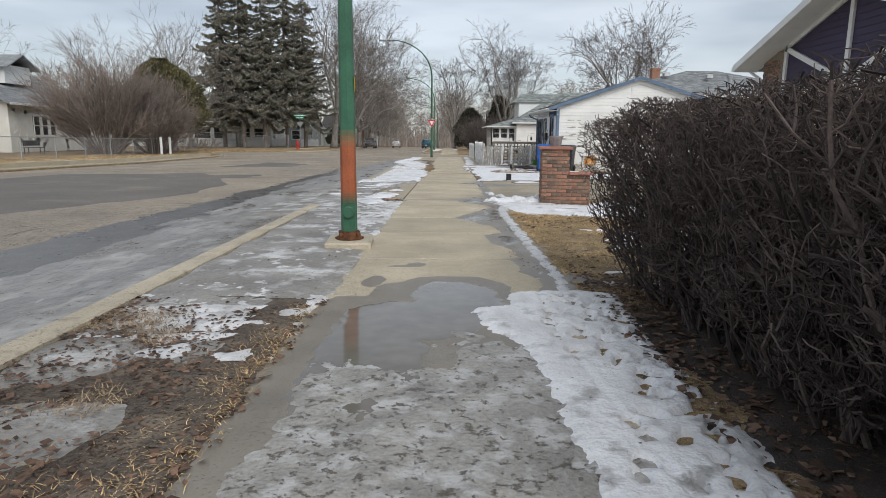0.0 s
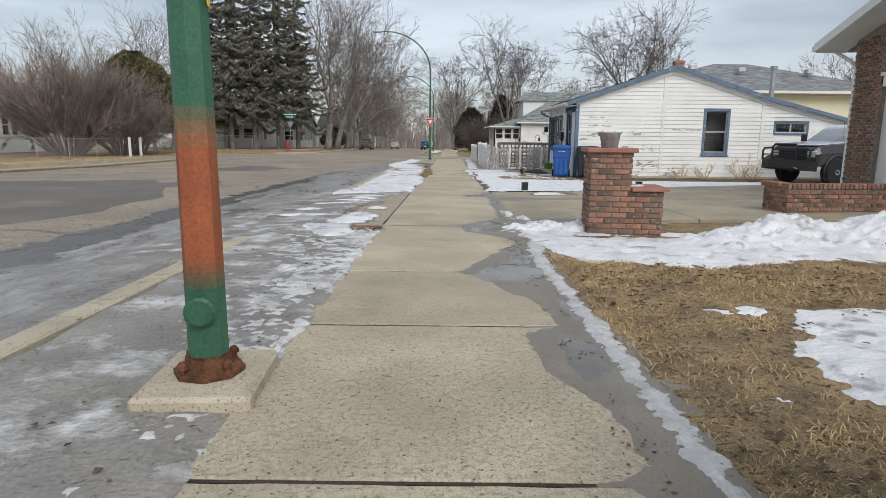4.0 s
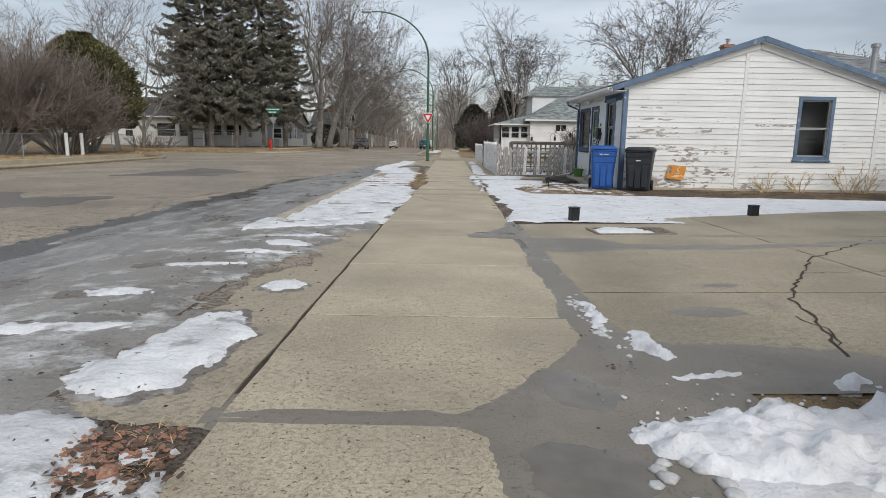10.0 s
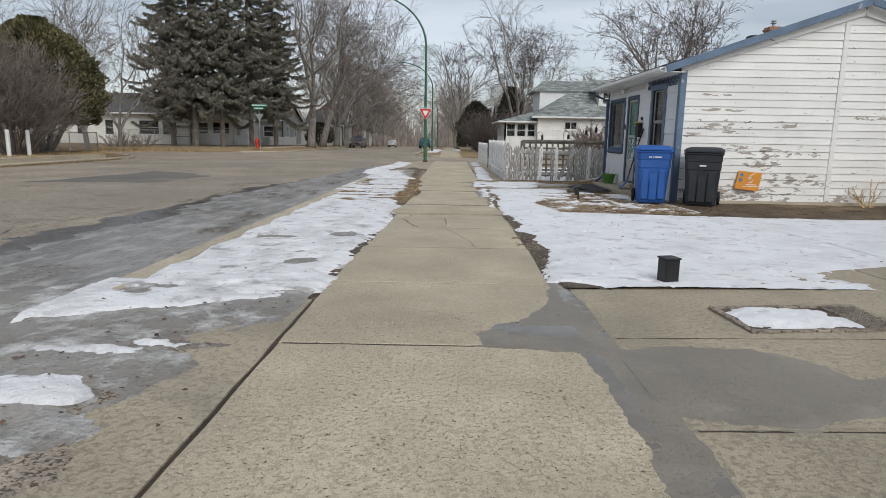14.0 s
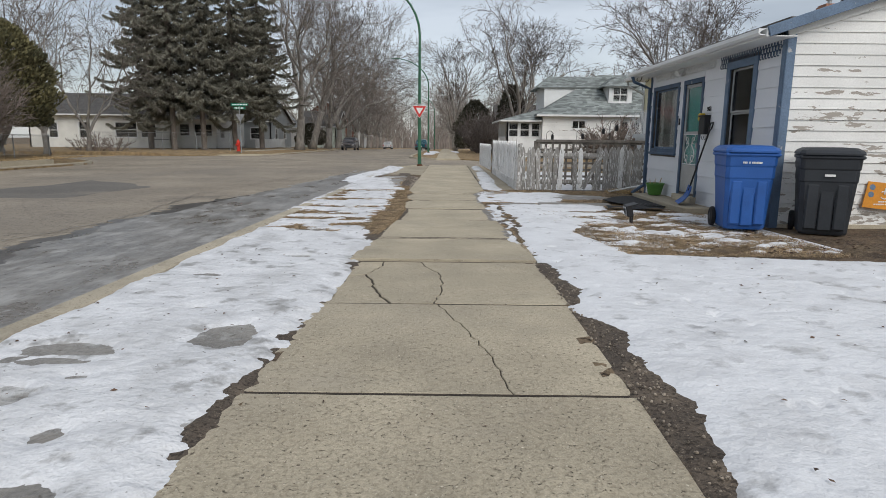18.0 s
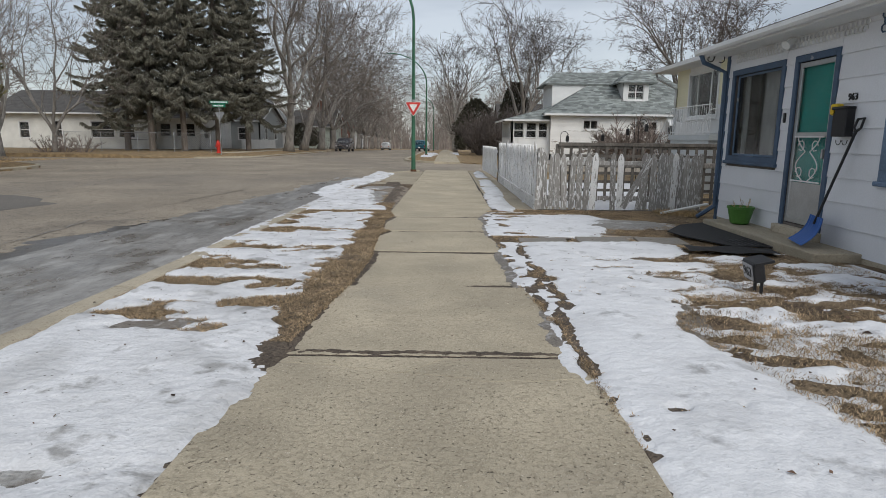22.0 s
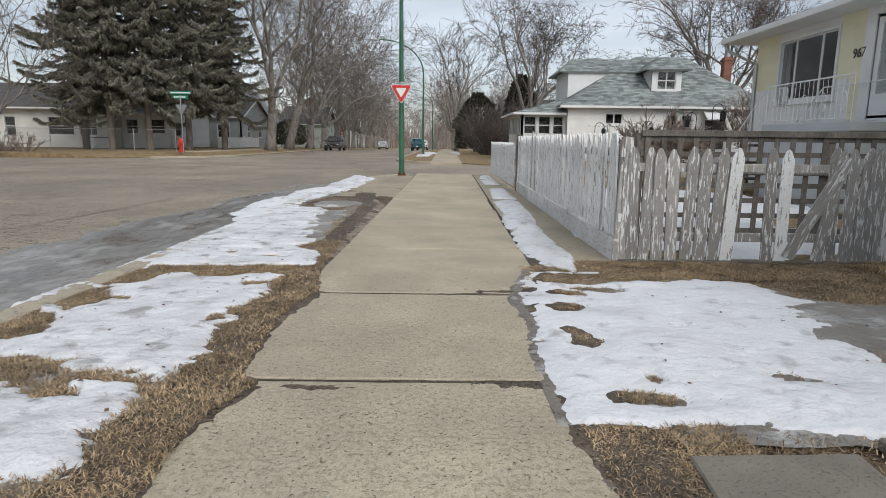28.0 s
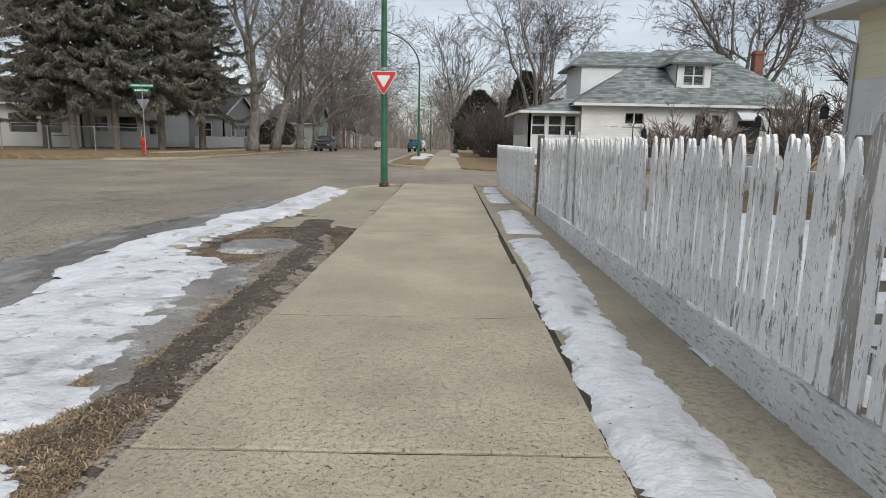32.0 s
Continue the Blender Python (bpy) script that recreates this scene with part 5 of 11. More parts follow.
tagged(sheet("snow_patch", "old_snow", -3.0, -0.95, 12.0, 19.6, 0.024, snow_cross, base=-0.004), "patches of old snow on the crossing", "snow", kind="stuff")
RIDGE = ((-2.75, 45.3, 0.45, 1.6, 2), (-2.5, 47.8, 0.38, 1.8, 2), (-2.15, 50.0, 0.3, 1.4, 2), (-3.0, 42.8, 0.42, 1.7, 2), (-2.75, 41.2, 0.3, 0.8, 2))
tagged(sheet("snow_ridge", "snow", -3.8, -1.6, 40, 52.4, 0.05, lambda x, y: 0.12 * cover(x, y, RIDGE, 0.4, 0.25, 45, 0.5) + 0.02 * (fbm(x, y, 0.12, 46) - 0.5), base=-0.03), "ridge of ploughed snow over the kerb", "snow", kind="stuff")

# trodden snow beside the hedge, and the rim of ice along the lawn
SNOW_WALK = ((-2.5, 0.5), (3.0, 0.52), (3.25, 0.50), (3.5, 0.49), (3.76, 0.40), (3.82, 0.31), (4.05, 0.24), (4.28, 0.19), (4.36, 0.24), (4.42, 0.50), (4.85, 0.50), (4.92, 0.70), (4.97, 1.2))
HEDGE_SIDE = ((-2.5, 1.26), (3.5, 1.27), (4.0, 1.30), (4.7, 1.40), (4.97, 1.42))


paw_rng = random.Random(15)
PAWS = [(0.68 + 0.62 * paw_rng.random() ** 0.7, paw_rng.uniform(1.6, 4.75), paw_rng.uniform(0.02, 0.045), paw_rng.uniform(0.028, 0.06), 2) for _ in range(150)]


def snow_walk(x, y):
    d = band(x, y, SNOW_WALK, HEDGE_SIDE, 0.05, 51, 0.22) - 4.0 * np.clip(y - 4.85, 0, 1)
    steps = np.clip(metres(x, y, PAWS, 0.02, 52, 0.06) * 60 + 0.35, 0, 1)
    line = np.exp(-(((x - 0.80 - 0.05 * np.sin(y * 1.3) + 0.02 * (y - 3)) / 0.012) ** 2)) * 0.012
    return crust(d, 0.03, 0.05) - steps * 0.06 - line + 0.008 * (fbm(x, y, 0.05, 53, 3) - 0.5) + 0.006 * (fbm(x, y, 0.3, 54) - 0.5)


tagged(sheet("snow_patch", "old_snow", 0.15, 1.6, -2.5, 5.0, 0.02, snow_walk), "trodden snow along the hedge", "snow", kind="stuff")
RIM_L = ((4.9, 0.95), (5.5, 0.99), (6.7, 0.96), (8.0, 0.95), (9.3, 0.97), (9.7, 0.95), (10.5, 0.94), (11.4, 0.96), (12.0, 1.02))
RIM_R = ((4.9, 0.99), (5.5, 1.06), (6.7, 1.04), (8.0, 1.04), (9.7, 1.06), (10.5, 1.03), (11.5, 1.12), (12.0, 1.12))
tagged(sheet("ice_rim", "wet_ice", 0.8, 1.36, 4.8, 12.0, 0.02, lambda x, y: crust(band(x, y, RIM_L, tuple((b, a + 0.045) for b, a in RIM_R), 0.05, 55, 0.14) - 0.025 * np.clip((fbm(x, y, 0.35, 57, 3) - 0.55) * 6, 0, 1), 0.03, 0.05) + 0.022 * (fbm(x, y, 0.06, 56, 4) - 0.5)), "narrow rim of dirty ice between lawn and pavement", "ice", kind="stuff")
BANK = ((2.6, 11.85, 1.55, 1.2, 2.5), (5.0, 12.0, 1.9, 1.2, 2), (1.55, 12.6, 0.55, 1.0, 2), (7.0, 12.4, 2.0, 1.3, 2), (3.9, 7.75, 1.7, 1.35, 2.5), (5.3, 7.4, 1.6, 1.2, 2), (2.5, 7.4, 0.6, 0.95, 2.2), (2.15, 8.95, 0.42, 0.2, 2), (1.62, 8.05, 0.10, 0.20, 2), (1.70, 5.85, 0.22, 0.16, 2), (1.5, 5.45, 0.26, 0.14, 2), (1.28, 5.6, 0.1, 0.08, 2), (1.6, 7.15, 0.08, 0.1, 2), (1.95, 5.3, 0.25, 0.2, 2))
HEAP = ((4.7, 12.5, 1.3, 0.9, 2), (5.9, 12.3, 1.6, 1.0, 2), (3.6, 12.0, 0.8, 0.5, 2))
PIER_FOOT = ((2.75, 12.70, 0.5, 0.08, 2), (3.15, 12.64, 0.25, 0.08, 2))
DENTS = [(paw_rng.uniform(1.3, 5.0), paw_rng.uniform(10.7, 12.9), paw_rng.uniform(0.05, 0.13), paw_rng.uniform(0.03, 0.08), 2) for _ in range(34)]


def billow(x, y, size, seed):
    """Round lumps with creases between them."""
    return np.abs(fbm(x, y, size, seed, 3) - 0.5) * 2


def snow_bank(x, y):
    d = metres(x, y, BANK, 0.22, 54, 0.55) + 0.10 * (fbm(x, y, 0.15, 59, 4) - 0.5)
    d = np.minimum(d, -metres(x, y, PIER_FOOT, 0.08, 60, 0.2))
    heap = np.clip(cover(x, y, HEAP, 1.0, 0.3, 55, 0.6), 0, 1)
    dents = 0.05 * np.clip(metres(x, y, DENTS, 0.05, 63, 0.15) * 25 + 0.2, 0, 1)
    rough = 0.05 * (fbm(x, y, 0.4, 56) - 0.5) + 0.028 * (fbm(x, y, 0.11, 57) - 0.5) + 0.016 * (fbm(x, y, 0.05, 58, 3) - 0.5)
    return crust(d, 0.07, 0.2) + 0.34 * heap ** 1.2 + heap ** 0.5 * 0.16 * billow(x, y, 0.22, 61) + rough - dents - 0.03


tagged(sheet("snow_bank", "old_snow", 1.0, 9, 4.8, 14.2, 0.036, snow_bank), "bank of old thawing snow on the lawn, heaped beside the pier", "snow", kind="stuff")
CRUMBS = ((1.75, 13.35, 0.75, 0.36, 2.5), (1.15, 13.35, 0.3, 0.24, 2), (1.3, 14.6, 0.10, 0.35, 2), (1.12, 15.3, 0.08, 0.5, 2), (1.5, 14.1, 0.35, 0.05, 2), (2.2, 14.0, 0.16, 0.1, 2))
tagged(sheet("snow_crumbs", "snow", 0.8, 2.9, 12.6, 18, 0.02, lambda x, y: crust(metres(x, y, CRUMBS, 0.10, 58, 0.16), 0.06, 0.07) + 0.13 * billow(x, y, 0.17, 62) * np.clip(metres(x, y, CRUMBS, 0.10, 58, 0.16) * 8, 0, 1) + 0.03 * (fbm(x, y, 0.05, 59, 3) - 0.5) - 0.012), "crumbled lumpy snow and ice at the edge of the driveway", "snow", kind="stuff")

# snow on the right-hand gardens
SNOW_R = ((20.7, 1.5), (20.85, 1.10), (21.77, 1.21), (22.1, 1.24), (22.7, 1.31), (23.3, 1.24), (23.56, 1.32), (24.3, 1.17), (24.9, 1.31), (25.26, 1.22), (25.66, 1.25), (26.2, 1.19), (26.9, 1.14), (27.5, 1.18), (28.0, 1.14), (28.6, 1.18), (29.4, 1.18), (29.98, 1.2), (30.6, 1.12), (30.9, 1.04), (31.4, 1.1), (32.1, 1.04), (32.40, 1.0))
SNOW_R += ((32.5, 3.2), (32.9, 3.2), (33.05, 0.93), (33.4, 0.89), (33.9, 0.91), (34.5, 1.01), (35.05, 0.99), (35.4, 1.02), (35.9, 1.16), (36.3, 1.2), (36.4, 3))
SNOW_REACH = ((20.7, 5.6), (21.3, 20), (25.6, 20), (26.1, 6), (26.3, 4.3), (26.6, 2.3), (27.6, 2.15), (28.4, 2.0), (29.3, 2.3), (29.9, 2.6), (30.6, 3.2), (32.3, 3.4), (33.1, 2.6), (34.2, 2.95), (35.3, 3.3), (36.0, 3.0), (36.3, 2.2))
HOLES_R = ((1.37, 35.47, 0.14, 0.05, 2), (1.29, 35.05, 0.10, 0.07, 2), (1.5, 36.02, 0.32, 0.22, 2), (2.1, 36.15, 0.6, 0.2, 2), (1.62, 35.62, 0.16, 0.04, 2), (1.24, 30.5, 0.05, 0.5, 2.5), (1.22, 31.6, 0.045, 0.35, 2), (1.27, 29.4, 0.05, 0.3, 2), (1.3, 33.35, 0.10, 0.07, 2), (1.22, 34.25, 0.10, 0.22, 2), (1.5, 32.95, 0.28, 0.10, 2), (2.2, 33.6, 0.12, 0.05, 2), (2.8, 30.3, 0.5, 0.22, 2), (2.2, 31.2, 0.22, 0.06, 2), (2.76, 31.3, 0.4, 0.10, 2), (2.6, 29.6, 0.35, 0.14, 2), (1.8, 36.1, 0.5, 0.12, 2), (2.25, 30.75, 0.22, 0.06, 2))
PRINTS_R = ((1.34, 30.12, 0.05, 0.12, 2), (1.64, 29.99, 0.05, 0.11, 2), (1.75, 29.86, 0.06, 0.10, 2), (2.13, 30.18, 0.05, 0.11, 2), (2.03, 29.77, 0.05, 0.1, 2), (1.94, 29.68, 0.06, 0.1, 2), (1.64, 29.48, 0.06, 0.12, 2), (1.55, 29.7, 0.05, 0.1, 2), (1.9, 31.5, 0.06, 0.1, 2), (1.7, 33.3, 0.06, 0.12, 2), (1.45, 33.6, 0.06, 0.12, 2))
RIM_SNOW = ((1.05, 35.25, 0.09, 0.35, 3), (1.12, 35.8, 0.07, 0.3, 2), (1.2, 36.2, 0.06, 0.2, 2), (1.07, 34.5, 0.07, 0.4, 3), (1.07, 30.4, 0.085, 0.9, 3), (1.06, 31.6, 0.10, 0.6, 3), (1.14, 29.2, 0.07, 0.6, 3), (1.06, 28.2, 0.03, 0.4, 2))


def snow_right(x, y):
    d = band(x, y, SNOW_R, SNOW_REACH, 0.03, 61, 0.3)
    d = np.minimum(d, -metres(x, y, HOLES_R, 0.10, 63, 0.3))
    d = np.maximum(d, metres(x, y, RIM_SNOW, 0.05, 65, 0.2))
    thaw = np.interp(y, (20, 26, 27.5, 29.5, 33, 34, 36.5), (0.02, 0.03, 0.08, 0.13, 0.13, 0.06, 0.08)) * np.interp(x, (1.3, 2.0, 2.6, 3.2), (0.15, 0.45, 1.0, 1.7))
    d = d + 0.03 + np.interp(y, (27, 29), (0.03, 0.06)) * (fbm(x, y, 0.16, 167, 4) - 0.5) - thaw * np.clip((fbm(x, y * 1.5, 0.36, 168, 4) - 0.48) * 5, 0, 1)
    prints = 0.022 * np.clip(metres(x, y, PRINTS_R, 0.03, 69, 0.1) * 40, 0, 1)
    return crust(d, 0.036, 0.10) - prints + 0.02 * (fbm(x, y, 0.7, 62) - 0.5) + 0.015 * (fbm(x, y, 0.14, 64, 5) - 0.5) + 0.010 * (fbm(x, y, 0.05, 66, 3) - 0.5) - 0.03 * np.clip((fbm(x, y, 0.15, 164, 2) - 0.80) * 12, 0, 1)


tagged(sheet("snow_patch", "snow", 0.85, 5.16, 20.6, 36.6, 0.03, snow_right), "thawing snow over the front garden", "snow", kind="stuff")
tagged(sheet("snow_patch", "snow", 5.0, 14.5, 21.3, 27.2, 0.07, lambda x, y: snow_right(x, y) + 0.003 - 0.3 * np.clip(21.75 + 0.2 * (x - 5) - y, 0, 0.3)), "thawing snow beside the driveway", "snow", kind="stuff")
tagged(sheet("ice_sheet", "ice", 1.2, 4.9, 32.9, 36.3, 0.05, lambda x, y: 0.03 * cover(x, y, ((3.3, 34.6, 0.9, 0.7, 2), (2.3, 33.1, 0.9, 0.12, 2), (4.3, 34.0, 0.5, 0.3, 2), (1.5, 33.1, 0.3, 0.1, 2)), 0.2, 0.2, 67, 0.5) + 0.006 * (fbm(x, y, 0.1, 68) - 0.5)), "wet ice in the front garden", "ice", kind="stuff")
def slush(snow):
    """A thin wet fringe that reaches a little beyond the rim of the snow."""
    return lambda x, y: np.clip((snow(x, y) + 0.009) * 0.5 - 0.02 * ((y > 20) & (y < 28)), -0.03, 0.004) + 0.004 * (fbm(x, y, 0.06, 180, 3) - 0.5) + 0.003


tagged(sheet("slush", "slush", -2.7, -0.75, 19, 45, 0.03, slush(snow_left)), "grey slush at the rim of the snow", "slush", kind="stuff")
tagged(sheet("slush", "slush", 0.85, 5.16, 20.6, 36.6, 0.035, slush(snow_right)), "grey slush at the rim of the snow", "slush", kind="stuff")
tagged(sheet("slush", "slush", -3.0, -0.95, 12.0, 19.6, 0.03, slush(snow_cross), base=-0.002), "grey slush at the rim of the snow", "slush", kind="stuff")
FENCE_L = ((36.4, 1.5), (36.6, 1.33), (37.3, 1.26), (38.9, 1.28), (39.3, 1.36), (39.55, 1.27), (40.6, 1.29), (41.3, 1.42), (43.3, 1.38), (43.45, 1.9), (43.9, 1.9), (44.0, 1.42), (46.6, 1.50), (46.8, 1.95), (48.3, 1.95), (48.4, 1.50), (50.2, 1.5), (50.4, 1.9), (50.8, 1.9), (51, 1.5), (52.5, 1.6), (52.6, 2))
FENCE_R = ((36.4, 1.6), (36.6, 1.68), (37.4, 1.75), (38.6, 1.70), (39.9, 1.73), (40.5, 1.81), (43.3, 1.86), (44.5, 1.88), (52, 1.9))
tagged(sheet("snow_patch", "old_snow", 1.1, 2.1, 36.3, 53, 0.025, lambda x, y: crust(band(x, y, FENCE_L, FENCE_R, 0.05, 65, 0.25) - 0.05 * np.clip((fbm(x, y, 0.14, 67, 3) - 0.58) * 6, 0, 1) * np.clip((x - 1.4) * 4, 0, 1), 0.035, 0.05) + 0.009 * (fbm(x, y, 0.06, 66, 3) - 0.5)), "strip of thawing snow along the fence", "snow", kind="stuff")
fs = Shape()
fs.rings([[(walk_r(y) - 0.05, y, gz(y) - 0.014), (2.16, y, gz(y) - 0.006)] for y in np.arange(37.0, 53.6, 1.0)], False, None, False)
tagged(part("fence_strip", fs, "drive"), "stained concrete strip at the foot of the fence", "pavement", kind="structure")
tagged(sheet("snow_crumbs", "snow", 2.0, 5.0, 26.9, 31.8, 0.03, lambda x, y: 0.15 * (fbm(x, y * 1.6, 0.32, 171, 4) - 0.555) * np.clip(3 * np.minimum(x - 2.0, 5.0 - x), 0, 1) - 0.01 * (1 - np.clip(3 * np.minimum(y - 26.9, 31.8 - y), 0, 1))), "scattered remnants of snow on dead grass", "snow", kind="stuff")
CORNER_ICE = ((-1.55, 40.4, 0.28, 1.1, 2), (-1.75, 42.6, 0.5, 0.5, 2), (-1.45, 39.0, 0.28, 0.8, 2), (-1.3, 38.3, 0.12, 0.4, 2))
tagged(sheet("ice_sheet", "ice", -2.4, -0.9, 38, 44.5, 0.035, lambda x, y: 0.04 * np.minimum(cover(x, y, CORNER_ICE, 0.12, 0.16, 167, 0.25), 0.5) + 0.01 * (fbm(x, y, 0.1, 168) - 0.5)), "dirty grey ice thinning out over gravelly soil", "ice", kind="stuff")
CORNER_GRIT = ((37.0, -1.1), (37.4, -1.25), (38.2, -1.35), (40, -1.45), (42, -1.4), (43, -1.2), (44.4, -1.0))
tagged(sheet("grit", "grit", -2.3, -0.7, 37.0, 44.6, 0.035, lambda x, y: 0.14 * np.clip(band(x, y, CORNER_GRIT, CREEP_L, 0.05, 169, 0.3), -0.2, 0.06) + 0.012 * (fbm(x, y, 0.07, 170) - 0.5), base=0.002), "dark gravelly soil beside the pavement", "gravel", kind="stuff")
tagged(sheet("snow_patch", "snow", -1.9, 1.6, 66, 100, 0.12, lambda x, y: 0.05 * cover(x, y, ((-1.5, 80, 0.5, 3, 2), (-1.4, 90, 0.6, 5, 2), (1.5, 92, 0.5, 6, 2)), 0.2, 0.5, 68, 1.0)), "thin snow beside the pavement", "snow", kind="stuff")
FAR_SNOW = ((3.9, 39.6, 1.6, 1.8, 3), (5.0, 44, 2.4, 3, 3))
tagged(sheet("snow_patch", "snow", 2.1, 8.5, 37.4, 49, 0.12, lambda x, y: 0.05 * cover(x, y, FAR_SNOW, 0.2, 0.6, 69, 0.8)), "snow in the fenced yard", "snow", kind="stuff")

# gravelly dirt on the crossing, and wet stains on the driveway
GRIT = ((11.2, -1.0), (12.9, -1.05), (13.6, -1.6), (14.6, -1.9), (15.4, -1.55), (16.4, -1.65), (17.0, -1.25), (17.55, -1.2), (18.1, -1.4), (18.6, -1.25), (19.2, -1.4), (19.6, -1.1))
tagged(sheet("grit", "grit", -2.75, -0.98, 11.2, 20.3, 0.03, lambda x, y: 0.12 * np.clip(band(x, y, tuple((b, a - 0.16) for b, a in ICE_EDGE), GRIT, 0.10, 36, 0.35) - 0.10 * fbm(x, y, 0.4, 39, 3), -0.2, 0.05) + 0.010 * (fbm(x, y, 0.06, 37) - 0.5), base=-0.008), "reddish gravelly dirt on the crossing", "gravel", kind="stuff")
DRIVE_WET = ((1.75, 14.33, 0.72, 0.30, 2.2), (2.3, 14.2, 0.5, 0.25, 2), (1.65, 18.55, 0.62, 0.50, 2.6), (2.9, 18.38, 1.1, 0.17, 2), (2.0, 15.4, 0.20, 0.10, 2), (2.5, 16.3, 0.10, 0.05, 2), (4.4, 18.5, 0.4, 0.10, 2), (3.9, 19.3, 0.4, 0.08, 2), (5.4, 18.7, 0.5, 0.12, 2))
tagged(sheet("damp_patch", "damp", 1.16, 6.4, 13.9, 20.4, 0.03, lambda x, y: np.clip(metres(x, y, DRIVE_WET, 0.07, 38, 0.25) * 0.06, -0.03, 0.004), base=lambda x, y: -0.006 + 0.016 * (x - 1)), "damp stain on the driveway", "stain", kind="stuff")

# darker repairs and cracks in the street
pt = Shape()
for poly in ([(-15.5, 9), (-8.0, 10.5), (-6.4, 15), (-7.0, 20), (-10, 26), (-15, 24)], [(-12, 33), (-8.6, 34), (-8.5, 38), (-11.5, 40)], [(-9, 22), (-7.5, 22.4), (-7.4, 24.6), (-9, 24.4)]):
    n = len(poly)
    edge = []
    for i, p in enumerate(poly):
        q = poly[(i + 1) % n]
        for k in range(6):
            f = k / 6
            x, y = p[0] + (q[0] - p[0]) * f, p[1] + (q[1] - p[1]) * f
            edge.append((x + rnd.uniform(-0.15, 0.15), y + rnd.uniform(-0.3, 0.3)))
    cx, cy = sum(p[0] for p in edge) / len(edge), sum(p[1] for p in edge) / len(edge)
    zz = lambda x, y: gz(y) - 0.12 + 0.05 * (1 - ((x + 10.7) / 8.3) ** 2) + 0.02
    k = len(pt.v)
    pt.v += [(x, y, zz(x, y) - 0.024) for x, y in edge] + [(cx + (x - cx) * f, cy + (y - cy) * f, zz(cx + (x - cx) * f, cy + (y - cy) * f)) for f in (0.96, 0.5) for x, y in edge] + [(cx, cy, zz(cx, cy) + 0.01)]
    ne = len(edge)
    for i in range(ne):
        j = (i + 1) % ne
        pt.f += [(k + i, k + j, k + ne + j, k + ne + i), (k + ne + i, k + ne + j, k + 2 * ne + j, k + 2 * ne + i), (k + 2 * ne + i, k + 2 * ne + j, k + 3 * ne)]
tagged(part("asphalt_patch", pt, "asphalt_patch", road), "dark repaired asphalt")


def crack(points, width, height=0.004, base=None, every=0.35, jag=0.06):
    """A jagged dark line of tar or grit lying on the surface."""
    s, pts = Shape(), []
    for p, q in zip(points[:-1], points[1:]):
        n = max(2, int(math.hypot(q[0] - p[0], q[1] - p[1]) / every))
        for i in range(n):
            f = i / n
            pts.append((p[0] + (q[0] - p[0]) * f + rnd.uniform(-jag, jag), p[1] + (q[1] - p[1]) * f + rnd.uniform(-jag, jag)))
    pts.append(points[-1])
    rows = []
    for i, p in enumerate(pts):
        a, c = pts[max(i - 1, 0)], pts[min(i + 1, len(pts) - 1)]
        d = Vector((c[0] - a[0], c[1] - a[1])).normalized()
        w = width * rnd.uniform(0.4, 1.2) * 0.5
        z = base(p[0], p[1]) + height
        rows.append([(p[0] + d.y * w, p[1] - d.x * w, z), (p[0] - d.y * w, p[1] + d.x * w, z)])
    s.rings(rows, False, None, False)
    return s


road_z = lambda x, y: gz(y) - 0.12 + 0.05 * (1 - ((x + 10.7) / 8.3) ** 2) + 0.012
for pts, w in ([((-5.2, 2), (-6.5, 5), (-6.0, 9), (-5.0, 12)), 0.02], [((-17, 13), (-12, 13.6), (-6, 13.2), (-4.6, 12.6)), 0.02], [((-4.9, 20), (-6.0, 24), (-5.4, 30), (-6.2, 36), (-5.6, 44)), 0.022], [((-17, 27), (-11, 27.4), (-5.5, 26.6)), 0.02], [((-17, 39), (-10, 39.2), (-6, 40)), 0.02], [((-10.5, 5), (-10.8, 20), (-10.6, 50), (-10.5, 90)), 0.022], [((-14, 58), (-6, 57), (2, 58.6)), 0.03], [((-9, 46), (-6, 50), (-4.4, 56), (-1, 60)), 0.022], [((-17, 47), (-9, 47.5), (-5, 48.6)), 0.022]):
    part("crack", crack(pts, w, base=road_z), "wet", road)
for pts, w in ([((2.4, 14.4), (2.49, 14.71), (2.69, 15.22), (2.87, 15.88), (3.51, 16.81), (4.01, 17.57), (5.57, 18.88)), 0.024], [((2.45, 14.5), (2.62, 15.0), (2.6, 15.3)), 0.014], [((3.5, 16.8), (4.3, 16.9), (5.4, 17.2)), 0.012]):
    part("crack", crack(pts, w, 0.004, lambda x, y: gz(y) - 0.008 + 0.016 * (x - 1), 0.09, 0.03), "joint_dirt", drive)


# ---- houses ----
def wall_frame(x, y, z, dx, dy):
    """Axes of a wall: along it, outwards, up. dx, dy: the way along, with the outside on its right hand."""
    d = Vector((dx, dy, 0)).normalized()
    out = Vector((d.y, -d.x, 0))
    return Matrix(((d.x, out.x, 0, x), (d.y, out.y, 0, y), (0, 0, 1, z), (0, 0, 0, 1)))


def free_spans(lo, hi, z0, z1, openings, pad=0.0):
    """Parts of lo..hi that no opening takes at heights z0..z1."""
    spans = [(lo, hi)]
    for u0, u1, w0, w1 in openings:
        if w1 - 0.005 <= z0 or w0 + 0.005 >= z1:
            continue
        spans = [q for a, b in spans for q in ((a, min(b, u0 - pad)), (max(a, u1 + pad), b)) if q[1] - q[0] > 0.02]
    return spans


